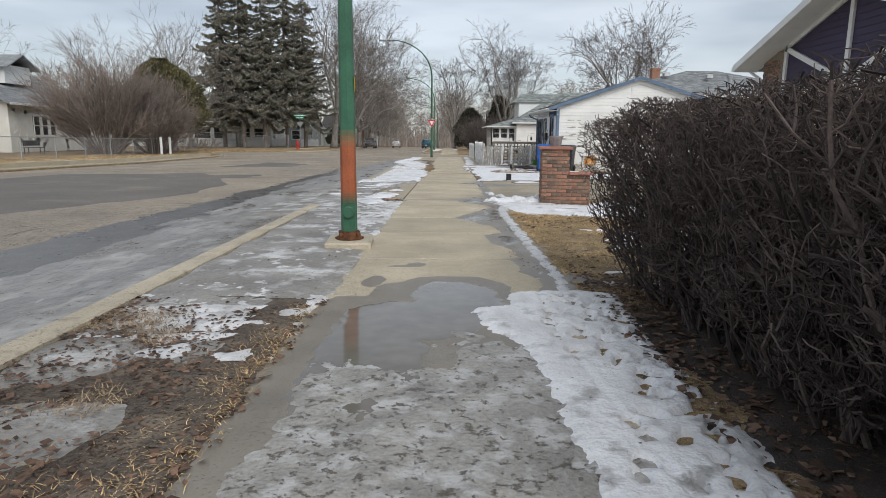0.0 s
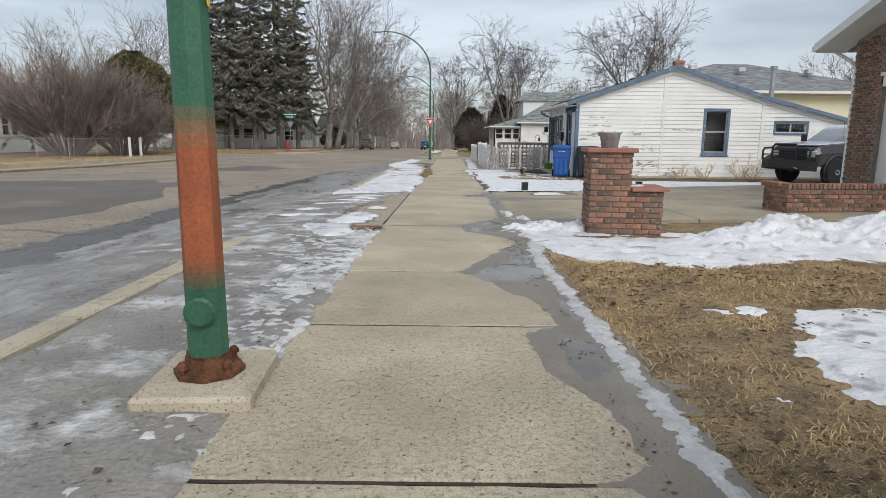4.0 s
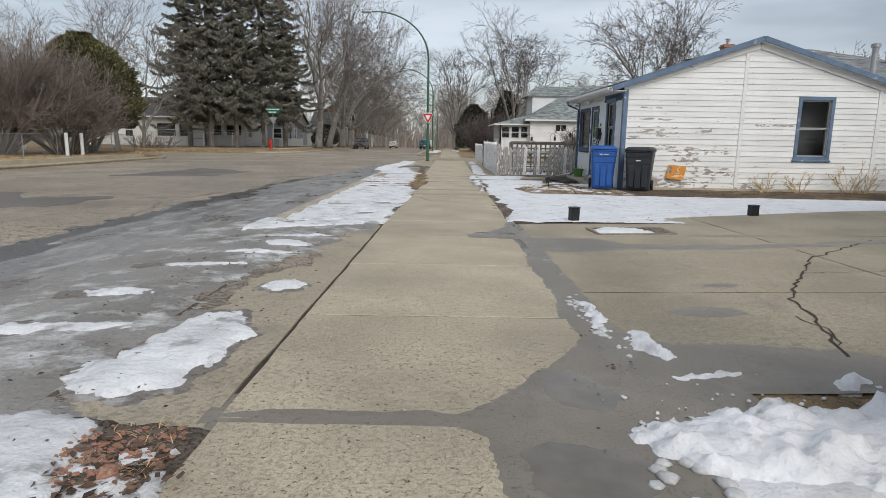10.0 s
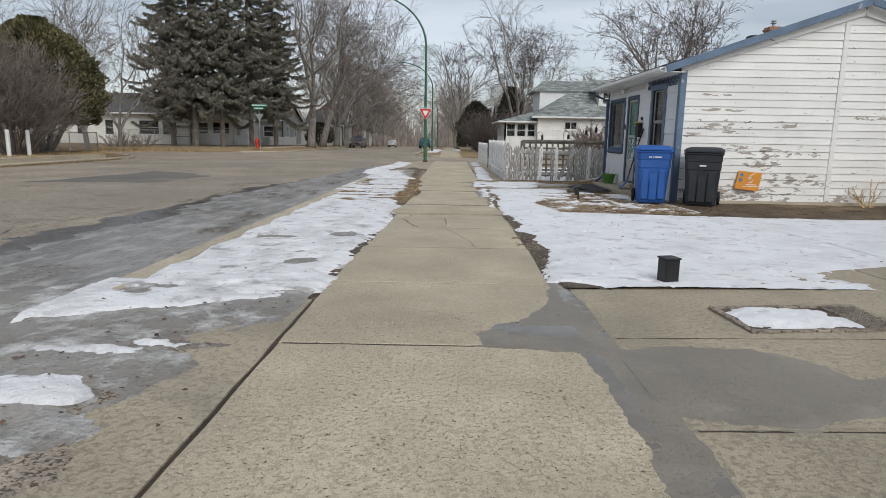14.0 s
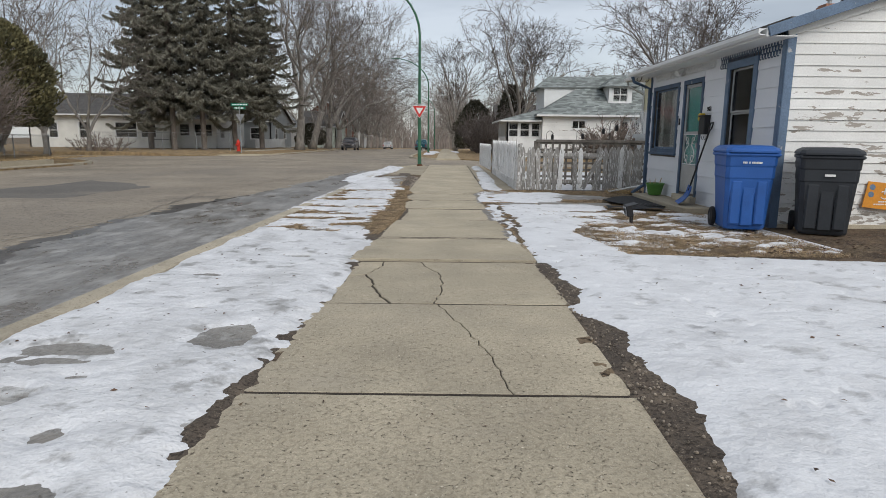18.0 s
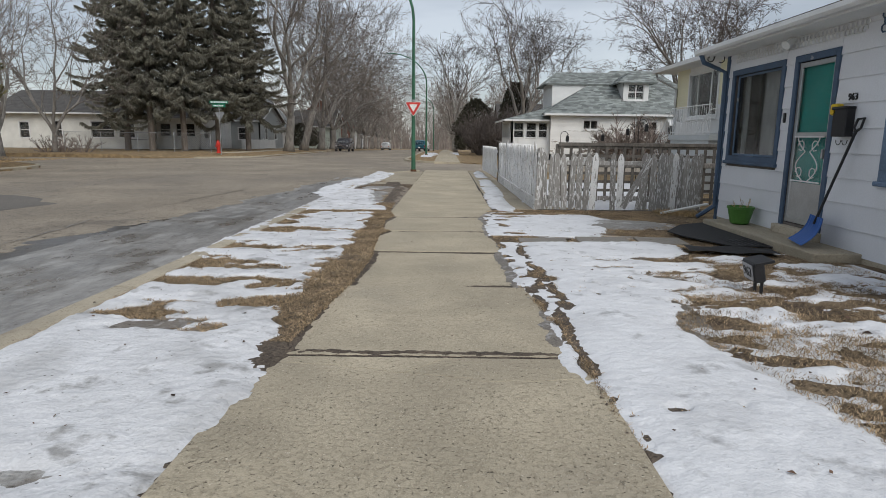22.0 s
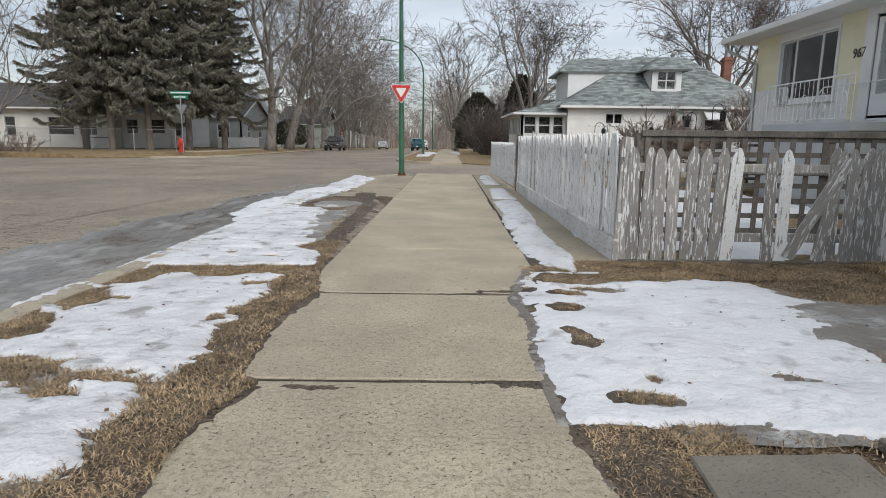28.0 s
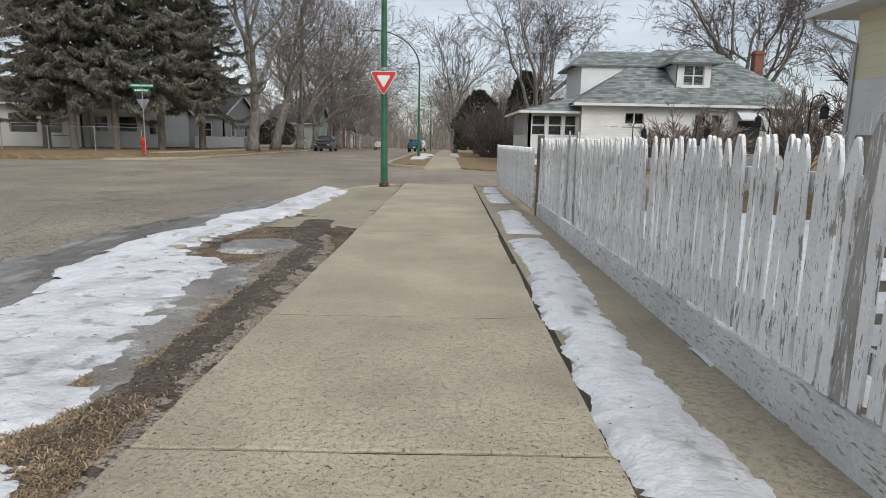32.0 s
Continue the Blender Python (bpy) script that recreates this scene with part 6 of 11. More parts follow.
def wall(house, m, length, height, openings=(), top=None, material="white", thick=0.14, name="wall"):
    """A wall with openings through it; top(u): its upper edge, where it is not level."""
    s = Shape()
    us = sorted({0.0, length, *[o[0] for o in openings], *[o[1] for o in openings], *([length * k / 16 for k in range(17)] if top else [])})
    for a, b in zip(us[:-1], us[1:]):
        mid = (a + b) / 2
        holes = sorted((o[2], o[3]) for o in openings if o[0] <= mid <= o[1])
        z = 0.0
        for w0, w1 in holes + [(None, None)]:
            if w0 is None:
                ta, tb = (top(a), top(b)) if top else (height, height)
                if max(ta, tb) > z:
                    s.add([(a, -thick, z), (b, -thick, z), (b, 0, z), (a, 0, z), (a, -thick, ta), (b, -thick, tb), (b, 0, tb), (a, 0, ta)], [(3, 2, 1, 0), (4, 5, 6, 7), (0, 1, 5, 4), (1, 2, 6, 5), (2, 3, 7, 6), (3, 0, 4, 7)], m)
            else:
                if w0 > z:
                    s.box(a, b, -thick, 0, z, w0, 0, m)
                z = w1
    return part(name, s.weld(), material, house)


def boards(house, m, length, height, openings=(), top=None, material="board", pitch=0.15, z0=0.0, lap=0.026, choose=None, jointed=True, rng=None):
    """Clapboards, one object a board, lying over the wall."""
    rng = rng or random.Random(3)
    z = z0
    while z < height - 0.03:
        z1 = min(z + pitch, height)
        lo, hi = 0.0, length
        if top:
            inside = [length * k / 200 for k in range(201) if top(length * k / 200) >= z + 0.5 * pitch]
            if not inside:
                break
            lo, hi = inside[0], inside[-1]
        for a, b in free_spans(lo, hi, z, z1, openings):
            cuts = [a]
            if jointed and b - a > 3.4:
                cuts.append(a + (b - a) * rng.uniform(0.3, 0.7))
            cuts.append(b)
            for c, d in zip(cuts[:-1], cuts[1:]):
                s = Shape()
                e = rng.uniform(-0.002, 0.003)
                s.rings([[m @ Vector(p) for p in ((u, 0.002, z), (u, lap + e, z), (u, lap + e - 0.004, z + 0.006), (u, 0.006, z1 + 0.012), (u, 0.002, z1 + 0.012))] for u in (c + 0.001, d - 0.001)], True)
                part("board", s, choose((c + d) / 2, z) if choose else material, house)
        z = z1


def pane_bars(s, m, u0, u1, z0, z1, w, d0, d1):
    s.box(u0, u1, d0, d1, z0, z0 + w, 0.004, m)
    s.box(u0, u1, d0, d1, z1 - w, z1, 0.004, m)
    s.box(u0, u0 + w, d0, d1, z0 + w, z1 - w, 0.004, m)
    s.box(u1 - w, u1, d0, d1, z0 + w, z1 - w, 0.004, m)


def window(house, m, u0, u1, z0, z1, casing="blue_trim", sash="white", cols=1, rows=2, trim=0.10, curtain=None, sill=True, label="", splits=None, room=True):
    """A window in its opening: casing boards, sashes, panes, sill, and what hangs behind."""
    s = Shape()
    pane_bars(s, m, u0, u1, z0, z1, trim, 0.004, 0.035)
    w = part("window", s, casing, house, label)
    i0, i1, j0, j1 = u0 + trim, u1 - trim, z0 + trim, z1 - trim
    us = [i0 + (i1 - i0) * f for f in (splits or [k / cols for k in range(cols + 1)])]
    for a, b in zip(us[:-1], us[1:]):
        for r in range(rows):
            c, d = j0 + (j1 - j0) * r / rows, j0 + (j1 - j0) * (r + 1) / rows
            off = -0.03 - 0.018 * (r % 2 == 0) * (rows > 1)
            q = Shape()
            pane_bars(q, m, a, b, c, d, 0.035, off - 0.03, off)
            part("sash", q, sash, w)
            g = part("pane", Shape().box(a + 0.033, b - 0.033, off - 0.018, off - 0.012, c + 0.033, d - 0.033, 0, m), "glass", w)
            g.visible_shadow = False
    if sill:
        part("window_sill", Shape().box(u0 - 0.03, u1 + 0.03, 0.0, 0.07, z0 - 0.05, z0 + 0.004, 0.01, m), casing, w)
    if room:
        # no room is built: a near-black sheet gives its darkness
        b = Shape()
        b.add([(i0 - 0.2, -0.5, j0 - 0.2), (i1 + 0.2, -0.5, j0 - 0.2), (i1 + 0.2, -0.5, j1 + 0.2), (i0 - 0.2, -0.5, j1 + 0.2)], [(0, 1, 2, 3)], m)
        part("blind", b, "dark_room", w, "near-black sheet standing in for the unlit room")
    if curtain:
        q = Shape()
        for f0, f1 in curtain:
            n = max(4, int((f1 - f0) * (i1 - i0) / 0.05))
            a0, a1 = i0 + (i1 - i0) * f0, i0 + (i1 - i0) * f1
            ring = [[m @ Vector((a0 + (a1 - a0) * k / n, -0.17 + 0.022 * math.sin(k * 1.9), z)) for k in range(n + 1)] for z in (j0 + 0.02, j1 - 0.01)]
            q.rings(ring, False, None, False)
        part("curtain", q, "curtain", w, "pale hanging curtain", smooth=True)
    return w


def roof_plane(house, a, b, c, d, material="roof", thick=0.09, row=0.17, tab=0.32, tabs=True, rng=None):
    """One slope from the eave a-b up to d-c: a deck, and courses of shingles on it."""
    rng = rng or random.Random(9)
    a, b, c, d = (Vector(p) for p in (a, b, c, d))
    n = (b - a).cross(d - a).normalized()
    if n.z < 0:
        n = -n
    s = Shape()
    s.rings([[p - n * thick for p in (a, b, c, d)], [a, b, c, d]], True)
    deck = part("roof", s, material, house)
    if not tabs:
        return deck
    t = Shape()
    rows = max(2, int(((d + c) / 2 - (a + b) / 2).length / row))
    for r in range(rows):
        f0, f1 = r / rows, (r + 1.0) / rows
        l0, r0, l1, r1 = a.lerp(d, f0), b.lerp(c, f0), a.lerp(d, f1), b.lerp(c, f1)
        length = (r0 - l0).length
        if length < 0.1:
            continue
        k, off = max(1, int(length / tab)), (r % 2) * 0.5
        cuts = [0.0] + [min(1.0, max(0.0, (i + off + rng.uniform(-0.2, 0.2)) / k)) for i in range(1 if off == 0 else 0, k)] + [1.0]
        for g0, g1 in zip(cuts[:-1], cuts[1:]):
            if g1 - g0 < 1e-3:
                continue
            h = rng.choice((0.010, 0.013, 0.018))
            p = [l0.lerp(r0, g0), l0.lerp(r0, g1), l1.lerp(r1, g1), l1.lerp(r1, g0)]
            t.add([p[0] + n * 0.001, p[1] + n * 0.001, p[0] + n * h, p[1] + n * h, p[2] + n * 0.003, p[3] + n * 0.003], [(0, 1, 3, 2), (2, 3, 4, 5)])
    tagged(part("shingles", t, material, deck), kind="stuff")
    return deck


def strip(house, p, q, w, h, material, name="fascia", out=(0, 0, 0), b=0.006, label=""):
    """A straight board from p to q, w thick across and h high."""
    p, q = Vector(p), Vector(q)
    d = (q - p).normalized()
    side = d.cross(Vector((0, 0, 1))).normalized()
    up = side.cross(d)
    m = Matrix((d.to_4d() * 1, side.to_4d(), up.to_4d(), p.to_4d())).transposed()
    for i in range(3):
        m[3][i] = 0
    m[3][3] = 1
    return part(name, Shape().box(0, (q - p).length, -w / 2, w / 2, -h / 2, h / 2, b, m), material, house, label)


def text_mesh(body, size, material, m, parent, depth=0.006, name="lettering", label=""):
    """Letters in the built-in font, as a mesh. Local x along the writing, z up."""
    cu = bpy.data.curves.new(name, "FONT")
    cu.body, cu.size, cu.extrude, cu.align_x, cu.align_y = body, size, depth, "CENTER", "CENTER"
    cu.resolution_u = 2
    ob = bpy.data.objects.new(name, cu)
    scene.collection.objects.link(ob)
    dg = bpy.context.evaluated_depsgraph_get()
    dg.update()
    me = bpy.data.meshes.new_from_object(ob.evaluated_get(dg))
    bpy.data.objects.remove(ob)
    bpy.data.curves.remove(cu)
    me.transform(m @ Matrix(((1, 0, 0, 0), (0, 0, 1, 0), (0, 1, 0, 0), (0, 0, 0, 1))))
    me.materials.clear()
    me.materials.append(M[material])
    return part(name, me, material, parent, label)


# --- the white house with blue trim, its peeling gable towards the driveway ---
HX, HY, HB = 5.16, 29.2, -0.44
cottage = thing("house", "white clapboard house with peeling paint and blue trim", "house", pose(0, 0, 0))
gable = wall_frame(HX, HY, HB, 1, 0)
PEAK, EAVE = 3.80 - HB, 2.60 - HB


def gable_top(u):
    x = HX + u
    if x < 8.9:
        return EAVE + (PEAK - EAVE) * (x - HX) / (8.9 - HX)
    if x < 12.6:
        return PEAK - (x - 8.9) * 0.295
    return PEAK - 3.95 * 0.295 - (x - 12.6) * 0.245


G_OPEN = [(10.17 - HX, 11.22 - HX, 0.52 - HB, 2.32 - HB), (12.97 - HX, 14.35 - HX, 1.33 - HB, 1.88 - HB)]
LENG = 15.8 - HX
wall(cottage, gable, LENG, PEAK, [(a + 0.09, b - 0.09, c + 0.09, d - 0.09) for a, b, c, d in G_OPEN], gable_top, "board")
part("foundation", Shape().box(0, LENG, -0.1, 0.03, -0.35, 0.10, 0.005, gable), "kerb", cottage, "rough concrete foundation")


STRIPS = [(3.36, 3.47, 0, 9), (7.28, 7.40, 0, 9), (0, 0.10, 0, 9)]
boards(cottage, gable, LENG, PEAK, G_OPEN + STRIPS, gable_top, pitch=0.157, z0=0.10, jointed=False)
part("trim_board", Shape().box(3.36, 3.47, 0.002, 0.036, 0.1, gable_top(3.42) - 0.08, 0.006, gable), "board", cottage)
part("trim_board", Shape().box(7.28, 7.40, 0.002, 0.036, 0.1, gable_top(7.34) - 0.08, 0.006, gable), "board", cottage)
part("corner_board", Shape().box(-0.03, 0.10, 0.002, 0.036, 0.0, gable_top(0.05), 0.006, gable), "blue_trim", cottage, "blue corner board with flaking paint")
window(cottage, gable, *G_OPEN[0], casing="blue_trim", sash="alu", label="double-hung window in a blue wooden casing")
window(cottage, gable, *G_OPEN[1], casing="blue_trim", cols=2, rows=1, sash="alu", trim=0.08, sill=False, label="low sliding window in a blue casing")
# front wall: from its far corner towards the driveway corner
front = wall_frame(HX, 35.2, HB, 0, -1)
F_OPEN = [(0.25, 1.90, 0.62 - HB, 2.12 - HB), (2.15, 3.15, -0.26 - HB, 2.12 - HB), (4.10, 5.20, 0.52 - HB, 2.26 - HB)]
wall(cottage, front, 6.0, EAVE + 0.1, [(a + 0.08, b - 0.08, c + 0.08, d - 0.08) for a, b, c, d in F_OPEN], None, "grey_wood")
boards(cottage, front, 5.96, EAVE - 0.26, F_OPEN + [(-0.1, 0.09, 0, 9)], None, "shingle_white", pitch=0.30, z0=0.06, lap=0.024, jointed=False)
part("foundation", Shape().box(0, 5.98, -0.1, 0.015, -0.35, 0.06, 0.005, front), "kerb", cottage, "rough concrete foundation")
part("corner_board", Shape().box(5.90, 6.0, 0.002, 0.034, 0.0, EAVE, 0.006, front), "blue_trim", cottage)
part("corner_board", Shape().box(-0.01, 0.09, 0.002, 0.034, 0.0, EAVE, 0.006, front), "navy_trim", cottage)
part("frieze", Shape().box(0.09, 5.9, 0.004, 0.016, EAVE - 0.28, EAVE + 0.02, 0.002, front), "shingle_white", cottage, "plain frieze band under the eave")
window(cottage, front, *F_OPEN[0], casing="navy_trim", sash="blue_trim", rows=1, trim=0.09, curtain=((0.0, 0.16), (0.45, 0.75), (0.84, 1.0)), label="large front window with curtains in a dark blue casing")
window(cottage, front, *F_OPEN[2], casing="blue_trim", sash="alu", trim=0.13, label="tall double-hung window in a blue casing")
for a, b, zt in ((F_OPEN[0][0], F_OPEN[0][1], F_OPEN[0][3]), (F_OPEN[1][0], F_OPEN[1][1], F_OPEN[1][3])):
    part("filler_board", Shape().box(a, b, 0.003, 0.02, zt + 0.004, EAVE - 0.285, 0.003, front), "shingle_white", cottage)
# ornamental panels of scalloped lattice under the eave
for u0, u1, z0, z1, matl in ((3.85, 5.85, EAVE - 0.42, EAVE - 0.12, "navy_trim"), (0.35, 3.6, EAVE - 0.36, EAVE - 0.10, "white")):
    q = Shape()
    n, rows_n = int((u1 - u0) / 0.085), 4
    for k in range(n):
        for j in range(rows_n):
            cx, cz = u0 + (k + 0.25 + 0.5 * (j % 2)) * (u1 - u0) / n, z0 + (j + 0.5) * (z1 - z0) / rows_n
            q.tube([front @ Vector((cx + 0.05 * math.cos(a), 0.024 + 0.004 * (j % 2), cz + 0.045 * math.sin(a))) for a in [2 * math.pi * i / 8 - 0.4 for i in range(8)]], 0.010, 4, False)
    part("lattice_trim", q, matl, cottage, "scalloped ornamental trim")
# roof: two slopes, and the low one at the back
yA, yB = HY - 0.22, 35.35
roof_plane(cottage, (HX - 0.42, yB, 2.50), (HX - 0.42, yA, 2.50), (8.9, yA, 3.92), (8.9, yB, 3.92), "roof")
roof_plane(cottage, (12.7, yA, 2.73), (12.7, yB, 2.73), (8.9, yB, 3.92), (8.9, yA, 3.92), "roof")
roof_plane(cottage, (16.2, yA, 1.86), (16.2, yB, 1.86), (12.6, yB, 2.76), (12.6, yA, 2.76), "roof")
strip(cottage, (HX - 0.42, yA - 0.01, 2.45), (8.9, yA - 0.01, 3.87), 0.04, 0.15, "blue_trim", label="blue barge board with flaking paint")
strip(cottage, (8.9, yA - 0.01, 3.87), (12.7, yA - 0.01, 2.68), 0.04, 0.15, "blue_trim")
strip(cottage, (12.7, yA - 0.01, 2.68), (16.2, yA - 0.01, 1.81), 0.04, 0.14, "blue_trim")
for (xa, za), (xb, zb) in (((HX - 0.05, 2.49), (8.9, 3.70)), ((8.9, 3.70), (12.6, 2.56)), ((12.6, 2.56), (15.8, 1.76))):
    strip(cottage, (xa, HY - 0.045, za), (xb, HY - 0.045, zb), 0.03, 0.16, "board", "frieze", label="white frieze board with flaking paint")
    strip(cottage, (xa, HY - 0.13, za + 0.085), (xb, HY - 0.13, zb + 0.085), 0.18, 0.012, "white", "soffit")
strip(cottage, (HX - 0.43, yA, 2.44), (HX - 0.43, yB, 2.44), 0.03, 0.13, "white", "fascia")
part("soffit", block(HX - 0.42, HX, yA, yB, 2.385, 2.40), "white", cottage)
gut = Shape()
gut.rings([[(HX - 0.46, y, 2.49), (HX - 0.56, y, 2.49), (HX - 0.565, y, 2.43), (HX - 0.53, y, 2.40), (HX - 0.46, y, 2.40), (HX - 0.47, y, 2.41), (HX - 0.52, y, 2.415), (HX - 0.55, y, 2.44)] for y in (yA, yB)], True)
part("gutter", gut, "white", cottage, "white metal gutter")
dsp = Shape().tube([(HX - 0.5, 35.2, 2.42), (HX - 0.46, 35.16, 2.28), (HX - 0.06, 35.17, 2.12), (HX - 0.05, 35.17, 0.1), (HX - 0.05, 35.17, -0.2), (HX - 0.3, 35.3, -0.42)], 0.04, 6)
part("downspout", dsp, "navy_trim", cottage, "dark blue downspout")
# back and far walls, and a closed floor
wall(cottage, wall_frame(15.8, HY, HB, 0, 1), 6.0, 2.2, (), None, "board")
wall(cottage, wall_frame(15.8, 35.2, HB, -1, 0), LENG, PEAK, (), lambda u: gable_top(LENG - u), "board")
# scroll bracket at the far corner of the eave
q = Shape()
for k, (ccx, ccz, r, a0, a1) in enumerate(((0.12, 0.28, 0.12, 0, 5.2), (0.30, 0.30, 0.08, 2, 7.5), (0.13, 0.10, 0.08, -1, 4.4))):
    q.tube([(HX - 0.05 - ccx - r * math.cos(a0 + (a1 - a0) * i / 12) * (1 - i / 18), 35.18, 2.05 + ccz + r * math.sin(a0 + (a1 - a0) * i / 12) * (1 - i / 18)) for i in range(13)], 0.009, 5)
part("bracket", q, "black", cottage, "black iron scroll bracket")
# front door: casing, screen door, teal leaf behind
u0, u1, z0, z1 = F_OPEN[1]
q = Shape()
q.box(u0, u0 + 0.08, 0.004, 0.036, z0, z1, 0.004, front), q.box(u1 - 0.08, u1, 0.004, 0.036, z0, z1, 0.004, front), q.box(u0 + 0.08, u1 - 0.08, 0.004, 0.036, z1 - 0.09, z1, 0.004, front)
door = part("front_door", q, "navy_trim", cottage, "teal front door behind an aluminium screen door")
part("door_leaf", Shape().box(u0 + 0.08, u1 - 0.08, -0.10, -0.06, z0 + 0.08, z1 - 0.1, 0.006, front), "teal", door, "teal painted leaf")
q = Shape()
pane_bars(q, front, u0 + 0.085, u1 - 0.085, z0 + 0.09, z1 - 0.1, 0.065, -0.03, 0.0)
q.box(u0 + 0.15, u1 - 0.15, -0.03, 0.0, z0 + 1.28, z0 + 1.34, 0.004, front)
part("screen_frame", q, "alu", door, "aluminium screen door frame")
part("kick_plate", Shape().box(u0 + 0.14, u1 - 0.14, -0.026, -0.006, z0 + 0.12, z0 + 0.66, 0.006, front), "alu", door, "dull aluminium kick plate")
gl = part("pane", Shape().box(u0 + 0.15, u1 - 0.15, -0.02, -0.015, z0 + 0.66, z1 - 0.16, 0, front), "glass", door)
gl.visible_shadow = False
q = Shape()
for sgn in (-1, 1):
    cx = (u0 + u1) / 2
    q.tube([front @ Vector((cx + sgn * (0.05 + 0.20 * abs(math.sin(i * math.pi / 10))) * (1 if i < 8 else 1), 0.012, z0 + 0.68 + 0.6 * i / 15)) for i in range(16)], 0.008, 5)
    q.tube([front @ Vector((cx + sgn * (0.16 + 0.07 * math.cos(i * 0.9)), 0.012, z0 + 0.80 + 0.07 * math.sin(i * 0.9))) for i in range(7)], 0.007, 5)
    q.tube([front @ Vector((cx + sgn * (0.16 + 0.07 * math.cos(i * 0.9)), 0.012, z0 + 1.16 + 0.07 * math.sin(i * 0.9))) for i in range(7)], 0.007, 5)
for zz in (0.68, 1.28):
    q.box(u0 + 0.16, u1 - 0.16, 0.006, 0.018, z0 + zz - 0.01, z0 + zz + 0.01, 0.003, front)
part("grille", q, "white", door, "white scrolled iron grille")
part("handle", Shape().box(u1 - 0.165, u1 - 0.13, 0.0, 0.04, z0 + 1.0, z0 + 1.12, 0.008, front), "steel", door)
part("door_sill", Shape().box(u0 - 0.03, u1 + 0.03, -0.1, 0.12, z0 - 0.08, z0 + 0.04, 0.01, front), "kerb", door)
part("doorbell", Shape().box(1.98, 2.03, 0.012, 0.035, 1.22 - HB, 1.36 - HB, 0.006, front), "black", cottage)
text_mesh("963", 0.12, "black", front @ pose(3.49, 0.03, 1.49 - HB), cottage, label="black house number 963")
part("step", Shape().box(HX - 0.58, HX - 0.005, 31.2, 34.35, -0.7, -0.335, 0.012), "drive", cottage, "low concrete step along the house")
# wall lamp with two heads
q = Shape()
q.box(2.05, 2.19, 0.0, 0.08, 2.36 - HB, 2.56 - HB, 0.02, front)
q.tube([front @ Vector(p) for p in ((2.12, 0.05, 2.36 - HB), (2.18, 0.16, 2.30 - HB), (2.20, 0.22, 2.26 - HB))], [0.035, 0.05, 0.065], 8)
q.tube([front @ Vector(p) for p in ((2.12, 0.05, 2.40 - HB), (2.02, 0.12, 2.30 - HB), (1.99, 0.17, 2.24 - HB))], [0.035, 0.045, 0.06], 8)
part("security_light", q, "white", cottage, "white twin-headed security light")
# vents on the roof
for vx, vy, vz, h, r in ((14.7, 33.0, 2.1, 2.3, 0.10), (9.6, 33.6, 3.7, 0.4, 0.14)):
    q = Shape().lathe([(r, vz), (r, vz + h - 0.14), (r * 1.5, vz + h - 0.13), (r * 1.5, vz + h - 0.02), (r * 0.7, vz + h)], 12, pose(vx, vy, 0))
    part("flue", q, "steel", cottage, "galvanised flue pipe with a cap", smooth=False)
q = Shape().lathe([(0.12, 3.5), (0.12, 3.72), (0.20, 3.74), (0.20, 3.79), (0.10, 3.83), (0.0, 3.84)], 14, pose(8.5, 33.2, 0))
part("roof_vent", q, "dark_plastic", cottage, "low dark mushroom vent")

# --- the pale yellow house, 967 ---
bung = thing("house", "pale yellow house with white lower boards and a grey hip roof", "house", pose(0, 0, 0))
BX, BY0, BY1, BB, BE = 9.4, 38.6, 49.2, -0.6, 3.72
bf = wall_frame(BX, BY1, BB, 0, -1)
B_OPEN = [(1.22, 3.85, 1.72 - BB, 3.42 - BB), (5.0, 6.1, 1.22 - BB, 3.40 - BB)]
wall(bung, bf, BY1 - BY0, BE - BB, [(a + 0.08, b - 0.08, c + 0.08, d - 0.08) for a, b, c, d in B_OPEN], None, "white")
boards(bung, bf, BY1 - BY0, BE - BB, B_OPEN + [(4.35, 6.3, 1.15 - BB, 3.6 - BB)], None, pitch=0.24, z0=0.35, lap=0.014, choose=lambda u, z: "yellow_siding" if z > 2.55 else "white", jointed=False)
part("door_surround", Shape().box(4.72, 5.0, 0.003, 0.03, 1.15 - BB, 3.6 - BB, 0.004, bf).box(6.1, 6.3, 0.003, 0.03, 1.15 - BB, 3.6 - BB, 0.004, bf).box(5.0, 6.1, 0.003, 0.03, 3.40 - BB, 3.6 - BB, 0.004, bf), "white", bung)
boards(bung, bf, 4.72, 3.6 - BB, B_OPEN[:1] + [(0, 4.35, 0, 9)], None, pitch=0.24, z0=1.15 - BB, lap=0.014, choose=lambda u, z: "yellow_siding", jointed=False)
window(bung, bf, *B_OPEN[0], casing="white", sash="white", rows=1, trim=0.09, splits=[0, 0.27, 0.73, 1.0], curtain=((0.0, 0.1), (0.9, 1.0)), label="three-part picture window in a white frame")
bd = part("front_door", Shape().box(5.02, 6.08, -0.03, 0.0, 1.24 - BB, 3.38 - BB, 0.006, bf).box(5.0, 5.06, 0.0, 0.04, 1.22 - BB, 3.4 - BB, 0.004, bf), "white", bung, "white storm door with glass")
part("pane", Shape().box(5.25, 5.85, 0.004, 0.01, 1.75 - BB, 3.2 - BB, 0, bf), "glass", bd)
text_mesh("967", 0.29, "dark_roof", bf @ pose(4.60, 0.03, 2.66 - BB), bung, label="dark house number 967")
wall(bung, wall_frame(BX, BY0, BB, 1, 0), 14.9, BE - BB, (), None, "yellow_siding")
